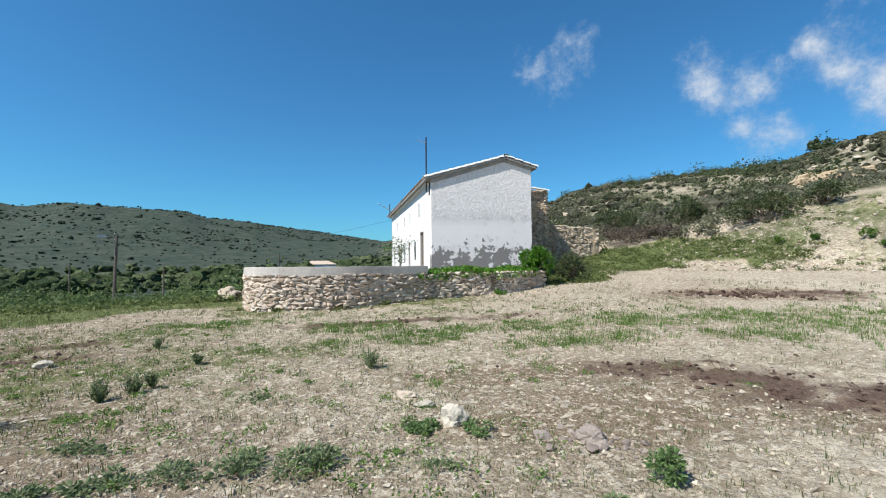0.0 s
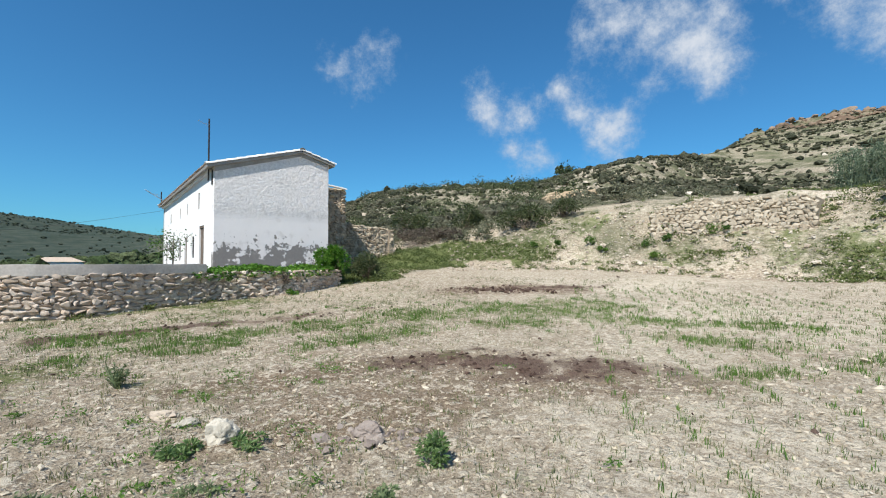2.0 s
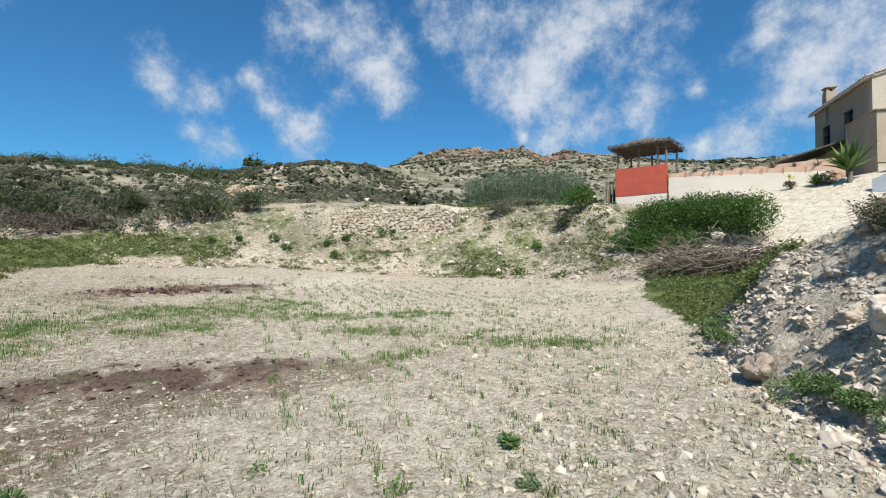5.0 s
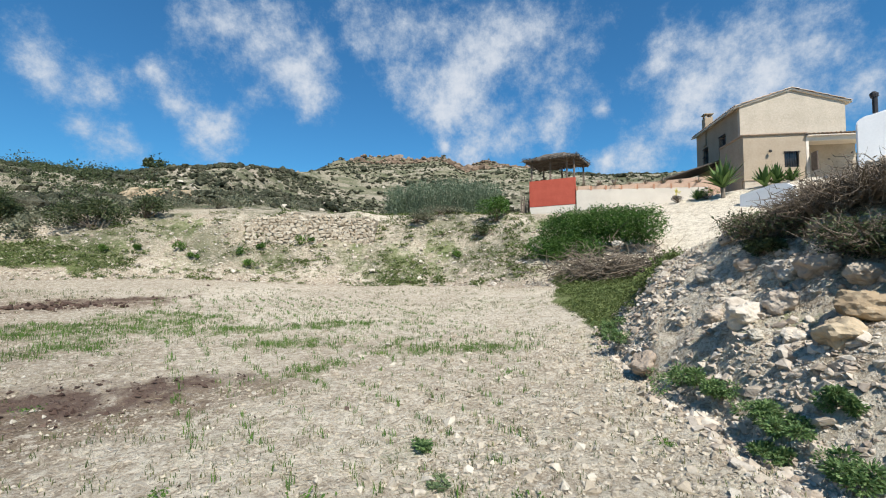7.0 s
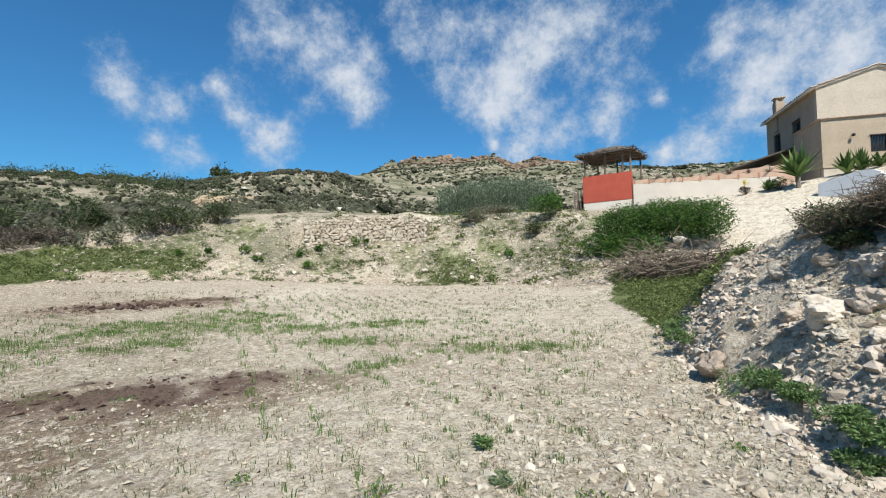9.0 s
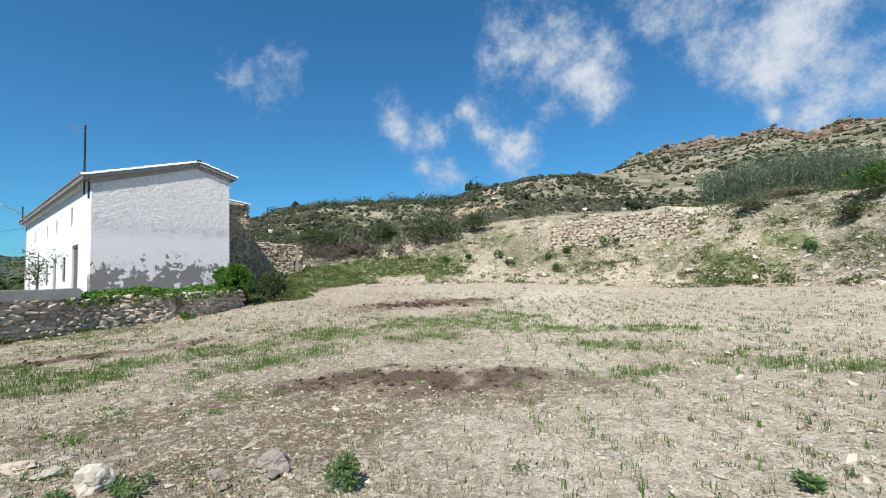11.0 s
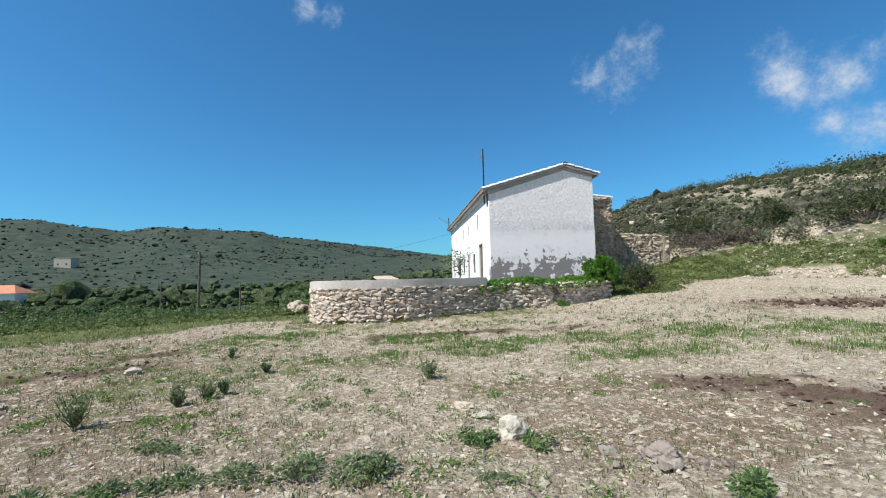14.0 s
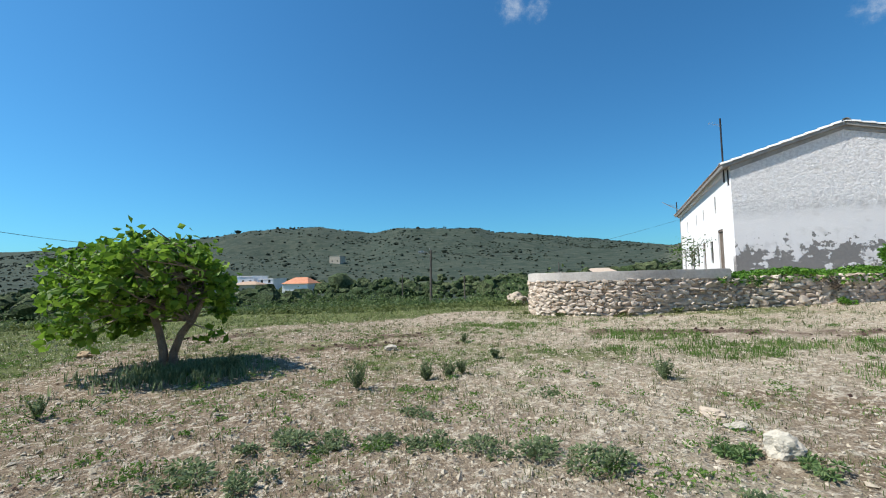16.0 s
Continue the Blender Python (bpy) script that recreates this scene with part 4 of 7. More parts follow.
def stone_wall(line, base_at, top_at, stones, course=0.135, width=0.27, depth=0.22, seed=3, inward=1, batter=0.0):
    """Places of stones laid in uneven courses along a line (from along_path at 2 cm)."""
    g = random.Random(seed)
    total = line[-1][2]
    out = []
    z_lo = min(base_at(p.x, p.y) for p, _, _ in line) - 0.1
    z, row = z_lo, 0
    z_hi = max(top_at(p.x, p.y) for p, _, _ in line)
    while z < z_hi:
        hgt = course * g.uniform(0.8, 1.25)
        s = g.uniform(-0.2, 0.0)
        while s < total:
            w = width * g.uniform(0.5, 1.55)
            i = min(max(int((s + w / 2) / 0.02), 0), len(line) - 1)
            p, a, _ = line[i]
            lo, hi = base_at(p.x, p.y), top_at(p.x, p.y)
            zc = z + hgt / 2 + g.uniform(-0.018, 0.018) + 0.02 * math.sin(s * 1.7 + row)
            if lo - 0.12 < zc < hi:
                hh = min(hgt * g.choice((0.9, 1.0, 1.1, 1.2, 1.5)) * g.uniform(0.92, 1.08), 2 * (hi + 0.03 - zc) + 0.04)
                off = Vector((-math.sin(a), math.cos(a), 0)) * inward * (depth * 0.42 + g.uniform(-0.03, 0.03) + batter * (zc - lo))
                m = Matrix.Translation((p.x + off.x, p.y + off.y, zc)) @ Euler((g.uniform(-0.15, 0.15), g.uniform(-0.22, 0.22), a + g.uniform(-0.12, 0.12))).to_matrix().to_4x4()
                m = m @ Matrix.Diagonal((w * 1.12, depth, hh * 1.14, 1))
                if g.random() < 0.5:
                    m = m @ Matrix.Diagonal((-1, -1, 1, 1))
                out.append((g.choice(stones), m, s))
            s += w
        z += hgt
        row += 1
    return out


def strip_core(bm, line, lo_at, hi_at, d0, d1, inward=1, every=10):
    """A solid band along a line between offsets d0 and d1 and heights lo_at, hi_at."""
    ring = []
    for p, a, _ in line[::every] + [line[-1]]:
        nrm = Vector((-math.sin(a), math.cos(a), 0)) * inward
        q0, q1 = p + nrm * d0, p + nrm * d1
        ring.append([bm.verts.new((q0.x, q0.y, lo_at(p.x, p.y))), bm.verts.new((q1.x, q1.y, lo_at(p.x, p.y))), bm.verts.new((q1.x, q1.y, hi_at(p.x, p.y))), bm.verts.new((q0.x, q0.y, hi_at(p.x, p.y)))])
    for a, b in zip(ring, ring[1:]):
        for k in range(4):
            bm.faces.new((a[k], a[(k + 1) % 4], b[(k + 1) % 4], b[k]))
    bm.faces.new(ring[0])
    bm.faces.new(ring[-1][::-1])
    bmesh.ops.recalc_face_normals(bm, faces=bm.faces)
    return bm


wall_line = along_path(WALL, 0.02)
# the cement parapet starts this far along the wall
CAP_FROM = 5.6


def terrace():
    # fill behind the wall, up to the house
    bm = bmesh.new()
    rim = [(p.x, p.y) for p, a, s in along_path(WALL, 0.5)]
    back = [house_point(-4.0, 19), house_point(7, 19), house_point(7.0, 3.0), house_point(6.0, -0.5)]
    ring = rim + [(b[0], b[1]) for b in back]
    c = Vector((sum(x for x, _ in ring) / len(ring), sum(y for _, y in ring) / len(ring), 0))
    top_, low = [], []
    for x, y in ring:
        d = (c - Vector((x, y, 0))).normalized() * 0.3
        top_.append(bm.verts.new((x + d.x, y + d.y, TERRACE_Z)))
        low.append(bm.verts.new((x + d.x, y + d.y, -1.2)))
    bm.faces.new(top_)
    n = len(ring)
    for k in range(n):
        bm.faces.new((top_[k], low[k], low[(k + 1) % n], top_[(k + 1) % n]))
    bmesh.ops.recalc_face_normals(bm, faces=bm.faces)
    ob = mesh_object("terrace_ground", bm, M_EARTHCORE)
    tagged(ob, "trodden earth terrace in front of the farmhouse", "terrace", kind="structure")


terrace()



def retaining_wall():
    w = thing("retaining_wall", (0, 0, 0), 0, "curved dry stone retaining wall with a grey cement parapet", "wall", kind="structure")
    base = lambda x, y: ground_z(x, y)
    bm = strip_core(bmesh.new(), wall_line, lambda x, y: -0.6, lambda x, y: 1.30, 0.07, 0.55, -1)
    part("core", bm, M_JOINT, w)
    cap = [(p, a, s) for p, a, s in wall_line if s >= CAP_FROM]
    bm = strip_core(bmesh.new(), cap, lambda x, y: 1.33 + 0.015 * math.sin(x * 3), lambda x, y: 1.655 + 0.006 * math.sin(x * 5 + y * 4), -0.01, 0.36, -1, 6)
    bmesh.ops.bevel(bm, geom=[e for e in bm.edges if len(e.link_faces) == 2 and e.calc_face_angle(0) > 1.2], offset=0.025, segments=2, affect="EDGES")
    part("parapet", bm, M_CAP, w, "grey cement-rendered parapet")
    stones = stone_meshes(16, M_WALLSTONE, 5)
    placed = stone_wall(wall_line, base, lambda x, y: 1.35, stones, 0.105, 0.235, 0.24, 3, -1)
    near, rest = [q for q in placed if 6.0 < q[2] < 10.6], [q for q in placed if not 6.0 < q[2] < 10.6]
    rest += [(me, m, s) for me, m, s in near[300:]]
    tagged(join_copies("stones", [(me, m) for me, m, _ in rest], M_WALLSTONE, w), kind="stuff")
    for me, m, _ in near[:300]:
        o = new("stone", me)
        o.parent = w
        o.matrix_basis = m
    return w


def ruin():
    r = thing("stone_outbuilding", (*HOUSE_AT, TERRACE_Z), HOUSE_TURN, "roofless rubble stone outbuilding behind the farmhouse", "outbuilding")
    stones = stone_meshes(8, M_RUIN, 15)

    def face(p0, p1, z0, h0, h1, name, label=""):
        """A rubble wall in the house's frame from p0 to p1, its outer side to the right of the way."""
        n = max(2, int(math.hypot(p1[0] - p0[0], p1[1] - p0[1]) / 0.02))
        line = [(Vector((p0[0] + (p1[0] - p0[0]) * k / n, p0[1] + (p1[1] - p0[1]) * k / n, 0)), math.atan2(p1[1] - p0[1], p1[0] - p0[0]), k * 0.02) for k in range(n + 1)]
        L = math.hypot(p1[0] - p0[0], p1[1] - p0[1])
        d = lambda x, y: math.hypot(x - p0[0], y - p0[1]) / L
        bm = strip_core(bmesh.new(), line, lambda x, y: z0, lambda x, y: h0 + (h1 - h0) * d(x, y) - 0.03, 0.1, 0.42, 1, 25)
        part("core", bm, M_JOINT, r)
        pl = stone_wall(line, lambda x, y: z0, lambda x, y: h0 + (h1 - h0) * d(x, y), stones, 0.125, 0.21, 0.24, 8)
        join_copies(name, [(me, m) for me, m, _ in pl], M_RUIN, r, label)

    face((5.15, 2.5), (7.2, 2.5), -0.3, 4.85, 4.62, "tall_wall", "brown rubble wall")
    face((7.2, 2.5), (7.2, 8.0), -0.3, 4.62, 4.3, "tall_wall")
    bm = bmesh.new()
    for k in range(7):
        tile_row(bm, Vector((5.15 + k * 0.3, 2.38, 4.86 - k * 0.034)), (1, 0, -0.11), (0, 0, 1), 1, 0.32, 0.12)
    part("wall_coping", bm, M_ROOFMORTAR, r)
    face((7.25, 4.0), (11.3, 4.0), -0.2, 3.0, 2.62, "low_wall", "low rubble wall, end broken square")
    face((11.3, 4.0), (11.3, 6.5), -0.2, 2.62, 2.4, "low_wall")
    bm = bmesh.new()
    box(bm, (11.0, 3.93, 0.0), (11.38, 4.5, 2.64), 0.03)
    part("quoin", bm, M_RUIN, r, "pale corner pier")


retaining_wall()
ruin()


# ---- plants and stones: builders ----
def bush(name, x, y, w, h, material, leaves, leaf, label, category="bush", seed=0, lump=7, z=None, group="", kind="", depth=None, stems=True, lean=0.6):
    """A leafy bush of uneven lumps on a few stems, resting on the ground."""
    z = ground_z(x, y) if z is None else z
    b = thing(name, (x, y, z - 0.02), 0, label, category, group, kind)
    g = np.random.default_rng(seed)
    blobs = []
    for k in range(lump):
        a, q = g.uniform(0, math.tau), 0.72 * math.sqrt(g.random())
        rr = g.uniform(0.28, 0.5)
        blobs.append((q * w / 2 * math.cos(a), q * (depth or w) / 2 * math.sin(a), h * g.uniform(0.25, 0.78 - 0.35 * q), rr * w * 0.5, rr * (depth or w) * 0.5, h * g.uniform(0.2, 0.33)))
    pts = crown_points(leaves, blobs, seed)
    pts[:, 2] = np.abs(pts[:, 2])
    v, f = leaf_quads(pts, leaf, lean, 0.5, seed)
    from_arrays("foliage", v, f, material, b)
    if stems:
        idx = g.choice(len(pts), min(26, leaves))
        st = np.column_stack([g.normal(0, 0.04 * w, (len(idx), 2)), np.zeros(len(idx))])
        twigs("twig_mass", st, pts[idx], 0.006 + 0.012 * h, M_TWIG, b, seed=seed)
    return b


def boulder(name, x, y, size, material, label, category="rock", seed=0, z=None, sink=0.25, flat=1.0, turn=0.0, group=""):
    """A faceted weathered rock. size: length, width, height."""
    bm = bmesh.new()
    bmesh.ops.create_icosphere(bm, subdivisions=4, radius=0.5)
    off = Vector((seed * 3.1, seed * 1.7, seed * 0.9))
    gr = random.Random(seed)
    facets = [(gr.uniform(-1, 1), Vector((gr.gauss(0, 1), gr.gauss(0, 1), gr.gauss(0, 0.8))).normalized()) for _ in range(9)]
    for v in bm.verts:
        d = v.co.normalized()
        k = 0.30 * noise.noise(d * 1.4 + off) + 0.14 * noise.noise(d * 3 + off) + 0.06 * noise.noise(d * 7 + off) + 0.045 * noise.noise(d * 13 + off)
        flat_ = min((0.40 + 0.07 * n_ - d.dot(f_) * 0.5) for n_, f_ in facets)
        v.co = d * (0.5 + 0.5 * k + min(0.0, 1.2 * flat_))
        v.co = Vector((v.co.x * size[0], v.co.y * size[1], v.co.z * size[2]))
    ob = mesh_object(name, bm, material)
    z = ground_z(x, y) if z is None else z
    ob.matrix_world = pose(x, y, z + size[2] * (0.5 - sink), 0, 0, turn)
    return tagged(ob, label, category, group)


def rubble(name, xy, sizes, stones, material, label, sink=0.3, seed=0, kind="stuff", category="stones", parent=None):
    """Many small stones lying on the ground, in one mesh."""
    g = random.Random(seed)
    zz = land(xy[:, 0], xy[:, 1])
    pcs = []
    for (x, y), z, s in zip(xy, zz, sizes):
        sx, sy, sz = s * g.uniform(0.8, 1.35), s * g.uniform(0.7, 1.1), s * g.uniform(0.45, 0.85)
        m = Matrix.Translation((x, y, z + sz * (0.5 - sink))) @ Euler((g.uniform(-0.5, 0.5), g.uniform(-0.5, 0.5), g.uniform(0, 6.3))).to_matrix().to_4x4() @ Matrix.Diagonal((sx, sy, sz, 1))
        pcs.append((g.choice(stones), m))
    ob = join_copies(name, pcs, material, parent)
    if parent is None:
        tagged(ob, label, category, kind=kind)
    return ob


def polar(az, r):
    a = np.radians(az)
    return np.stack([-np.sin(a) * r, np.cos(a) * r], -1)


# ---- by the farmhouse: ivy, vine bush, small tree, rosebush ----
def ledge_ivy():
    g = np.random.default_rng(31)
    b = thing("ivy_ledge", (-10.5, 15.6, 1.2), 0, "bright green ivy spilling over the low stone wall", "ivy", kind="stuff")
    line = [(p, a, s) for p, a, s in wall_line if 0.3 < s < 6.1]
    pts = []
    for k in range(3600):
        p, a, s = line[g.integers(len(line))]
        n = Vector((-math.sin(a), math.cos(a), 0)) * -1
        d = g.uniform(-0.12, 1.6)
        h = 1.33 + 0.10 * math.sin(s * 2.1) * g.random() + 0.12 * g.random() + 0.10 * d
        if d < 0:
            h -= g.random() * 0.22
        q = p + n * d
        pts.append((q.x - -10.5, q.y - 15.6, h - 1.2))
    v, f = leaf_quads(np.array(pts), 0.11, 0.5, 0.8, 3)
    from_arrays("foliage", v, f, M_IVY, b)
    # bed of earth under it, sloping up to the house foot
    bm = strip_core(bmesh.new(), line, lambda x, y: 1.15, lambda x, y: 1.40, 0.3, 1.9, -1, 12)
    bed = mesh_object("planting_bed", bm, M_EARTHCORE)
    tagged(bed, "narrow earth bed between wall and gable", "bed", kind="structure")


ledge_ivy()
bush("climbing_vine", -9.0, 18.3, 1.9, 1.75, M_IVY, 3800, 0.13, "bright green climbing vine at the house corner", "vine", 41, 9, z=0.95)
bush("bramble", -7.9, 19.6, 1.9, 1.45, M_SHRUB, 2600, 0.11, "dark green bramble beside the rubble wall", "bush", 42, 9, z=1.0)
bush("wall_weed", -10.75, 13.7, 0.75, 0.5, M_HEDGE, 420, 0.07, "green weed growing from the stone wall", "weed", 43, 5, z=1.0, stems=False)
bush("wall_weed", -9.55, 15.35, 0.5, 0.8, M_DRYBUSH, 300, 0.06, "dry brown weed hanging on the stone wall", "weed", 44, 5, z=0.75, stems=False)
bush("wall_weed", -9.15, 15.5, 0.6, 0.35, M_IVY, 300, 0.07, "fresh green weed at the foot of the wall", "weed", 45, 5, stems=False)
for k in range(5):
    p, a, s = wall_line[int(len(wall_line) * (0.30 + 0.1 * k))]
    bush("grass_clump", p.x + 0.25 * math.sin(a), p.y - 0.25 * math.cos(a), 0.9 + 0.2 * (k % 3), 0.22, M_GRASS, 260, 0.10, "grass clump at the foot of the stone wall", "grass", 50 + k, 5, stems=False, lean=2.0, group="grass along the wall")


def young_tree():
    x, y, z = -14.15, 14.9, TERRACE_Z
    t = thing("young_tree", (x, y, z), 0, "slender young tree by the front door", "tree")
    bm = bmesh.new()
    tube(bm, [(0, 0, 0), (0.05, 0.02, 0.8), (0.02, 0.06, 1.7)], [0.035, 0.025, 0.01], 7)
    part("trunk", bm, M_BARK, t)
    g = np.random.default_rng(8)
    ends = np.column_stack([g.normal(0, 0.28, 22), g.normal(0, 0.28, 22), g.uniform(0.7, 2.0, 22)])
    twigs("branchwork", np.column_stack([np.zeros((22, 2)), ends[:, 2] * 0.75]), ends, 0.012, M_BARK, t)
    pts = ends[g.integers(22, size=520)] + g.normal(0, 0.13, (520, 3))
    v, f = leaf_quads(pts, 0.09, 0.6, 0.55, 9)
    from_arrays("crown", v, f, M_HEDGE, t)


young_tree()


# ---- fig tree ----
def fig_tree():
    x, y = -9.2, -2.45
    t = thing("fig_tree", (x, y, ground_z(x, y) - 0.03), 0, "leafy fig tree with two bare trunks in the field", "tree")
    g = np.random.default_rng(12)
    # side and depth seen square to the walk's last heading
    sd, dp = Vector((0.297, 0.955, 0)), Vector((-0.955, 0.297, 0))

    def at(s, d, h):
        return sd * s + dp * d + Vector((0, 0, h))

    limbs = [[at(-0.05, 0, 0), at(-0.06, 0.02, 0.4), at(-0.14, 0.0, 0.8), at(-0.25, -0.05, 1.15), at(-0.5, -0.1, 1.6), at(-0.8, -0.1, 2.0)],
             [at(0.10, 0.05, 0), at(0.10, 0.05, 0.35), at(0.22, 0.08, 0.7), at(0.42, 0.1, 0.95), at(0.6, 0.2, 1.4), at(0.75, 0.2, 1.8)]]
    for k, ln in enumerate(limbs):
        bm = bmesh.new()
        tube(bm, ln, [0.09, 0.075, 0.068, 0.06, 0.04, 0.02], 9)
        for v in bm.verts:
            v.co += Vector((noise.noise(v.co * 6), noise.noise(v.co * 6 + Vector((5, 0, 0))), 0)) * 0.018
        part("trunk", bm, M_BARK, t, "grey forked trunk")
    tips, starts = [], []
    for k in range(150):
        src = limbs[0] if g.random() < 0.62 else limbs[1]
        b0 = src[3 + g.integers(3)]
        a, q = g.uniform(0, math.tau), math.sqrt(g.random())
        s, d = -0.5 + 1.5 * q * math.cos(a), 1.35 * q * math.sin(a)
        top = 2.45 - 0.7 * (abs(s + 0.5) / 1.7) ** 2 - 0.35 * (d / 1.5) ** 2
        lo = 1.0 + 0.25 * math.cos(3 * s)
        tips.append(at(s, d, g.uniform(lo, max(lo + 0.2, top))))
        starts.append(b0)
    for s, h in ((-0.62, 2.5), (-0.5, 2.58), (0.35, 2.35), (0.75, 2.25), (-0.2, 2.3)):
        starts.append(limbs[0][5])
        tips.append(at(s, 0, h))
    twigs("branchwork", [tuple(v) for v in starts], [tuple(v) for v in tips], 0.022, M_BARK, t, seed=4)
    tp = np.array([tuple(v) for v in tips])
    k = g.integers(len(tp), size=3900)
    pts = tp[k] + g.normal(0, 0.115, (3900, 3)) - np.array([0, 0, 0.05])
    v, f = leaf_quads(pts, 0.16, 0.55, 0.8, 13, droop=0.35)
    from_arrays("crown", v, f, M_FIG, t, "broad bright green leaves")
    # tall grass in its shade
    gx = thing("shade_grass", (x + 0.3, y + 0.4, ground_z(x, y)), 0, "tall green grass under the fig tree", "grass", kind="stuff")
    blades("foliage", x + 0.25 + g.normal(0.15, 0.45, 460), y + 0.45 + g.normal(0, 0.55, 460), 0.2, M_WEED, 5, gx)


def blades(name, xs, ys, height, material, per, parent=None, seed=0, spread=0.05, width=0.012, label=""):
    """Tufts of bent grass blades at xs, ys."""
    g = np.random.default_rng(seed + 77)
    n = len(xs) * per
    x, y = np.repeat(xs, per) + g.normal(0, spread, n), np.repeat(ys, per) + g.normal(0, spread, n)
    z = land(x, y) - 0.01
    hh = np.repeat(np.broadcast_to(np.asarray(height, float), (len(xs),)), per) * g.uniform(0.45, 1.25, n)
    a = g.uniform(0, math.tau, n)
    lean = g.uniform(0.1, 0.7, n) * hh
    w = np.maximum(width, 0.05 * hh)
    side = np.stack([-np.sin(a), np.cos(a), np.zeros(n)], 1) * w[:, None]
    p = np.stack([x, y, z], 1)
    fwd = np.stack([np.cos(a), np.sin(a), np.zeros(n)], 1)
    midp = p + fwd * lean[:, None] * 0.35 + np.array([0, 0, 1]) * hh[:, None] * 0.6
    tip = p + fwd * lean[:, None] + np.array([0, 0, 1]) * hh[:, None] * 0.95
    V = np.stack([p - side, p + side, midp + side * 0.7, midp - side * 0.7, tip], 1).reshape(-1, 3)
    b = np.arange(n)[:, None] * 5
    F4, F3 = (b + [0, 1, 2, 3]).tolist(), (b + [3, 2, 4]).tolist()
    if parent is not None:
        V = V - np.array(parent.matrix_world.translation)
    return from_arrays(name, V, F4 + F3, material, parent, label)


fig_tree()


# ---- pavilion, garden wall, villa ----
def frame_from(p, q):
    """Turn (degrees) of the plan direction from p to q."""
    return math.degrees(math.atan2(q[1] - p[1], q[0] - p[0]))


def pavilion():
    # local x runs along the red front, local y away from the field
    a, b = (24.93, 23.63), (26.3, 20.55)
    turn, w = frame_from(a, b), 3.35
    z0 = 5.72
    p = thing("pavilion", (*a, z0), turn, "open garden pavilion with red parapet and dry thatch roof", "pavilion")
    D = 3.0
    bm = bmesh.new()
    box(bm, (0, 0, -0.6), (w, D, 0.62))
    part("plinth", bm, M_CREAM, p, "cream rendered plinth")
    for lo, hi in (((-0.02, -0.02, 0.62), (w + 0.02, 0.2, 2.55)), ((-0.02, 0.2, 0.62), (0.2, D, 2.45))):
        bm = box(bmesh.new(), lo, hi, 0.015)
        part("parapet", bm, M_RED, p, "brick-red painted parapet")
    for x, y in ((0.12, 0.1), (1.55, 0.1), (2.75, 0.1), (w - 0.08, 0.1), (0.12, D - 0.1), (w - 0.1, D - 0.1), (1.6, D - 0.1)):
        bm = tube(bmesh.new(), [(x, y, 2.4), (x + 0.02, y, 3.2), (x, y, 4.1)], [0.08, 0.07, 0.065], 8)
        part("post", bm, M_OLDWOOD, p)
    for k in range(5):
        y = -0.35 + k * 0.9
        bm = tube(bmesh.new(), [(-0.3, y, 4.0), (w / 2, y, 4.14), (w + 0.2, y, 4.0)], 0.045, 7)
        part("rafter", bm, M_OLDWOOD, p)
    # roof: a low hipped mat of palm fronds with a ragged rim
    bm = bmesh.new()
    nx, ny = 22, 18
    rows = []
    for j in range(ny + 1):
        row = []
        for i in range(nx + 1):
            u, v = i / nx, j / ny
            x, y = -0.35 + u * (w + 0.6), -0.4 + v * (D + 0.8)
            h = 4.05 + 0.5 * min(1, 3.2 * min(u, 1 - u)) * min(1, 3.2 * min(v, 1 - v)) + 0.05 * noise.noise(Vector((x * 4, y * 4, 0)))
            if i in (0, nx) or j in (0, ny):
                h -= random.uniform(0, 0.12)
                x += random.uniform(-0.08, 0.08)
                y += random.uniform(-0.08, 0.08)
            row.append(bm.verts.new((x, y, h)))
        rows.append(row)
    for j in range(ny):
        for i in range(nx):
            bm.faces.new((rows[j][i], rows[j][i + 1], rows[j + 1][i + 1], rows[j + 1][i]))
    r = bmesh.ops.extrude_face_region(bm, geom=list(bm.faces))
    for v in [g for g in r["geom"] if isinstance(g, bmesh.types.BMVert)]:
        v.co.z += 0.12
    bmesh.ops.recalc_face_normals(bm, faces=bm.faces)
    roof = part("roof", bm, M_THATCH, p, "dry palm thatch with ragged edges")
    g = np.random.default_rng(3)
    n = 420
    e = g.integers(4, size=n)
    t = g.random(n)
    x = np.where(e < 2, -0.35 + t * (w + 0.6), np.where(e == 2, -0.35, w + 0.25))
    y = np.where(e < 2, np.where(e == 0, -0.4, D + 0.4), -0.4 + t * (D + 0.8))
    st = np.column_stack([x, y, np.full(n, 4.15) + g.uniform(-0.05, 0.12, n)])
    en = st + np.column_stack([g.normal(0, 0.16, n), g.normal(0, 0.16, n), g.uniform(-0.35, 0.05, n)])
    twigs("frond_fringe", st, en, 0.018, M_THATCH, roof, seed=2)
    # cane fence beside it
    f = thing("cane_fence", (24.6, 24.2, 5.3), turn + 90, "dark cane fence behind the pavilion", "fence")
    st = np.column_stack([np.linspace(0, 3, 60), g.normal(0, 0.03, 60), np.zeros(60)])
    en = st + np.column_stack([g.normal(0, 0.05, 60), g.normal(0, 0.05, 60), g.uniform(1.5, 2.5, 60)])
    twigs("cane_mass", st, en, 0.03, M_OLDWOOD, f, bend=0.02)


pavilion()


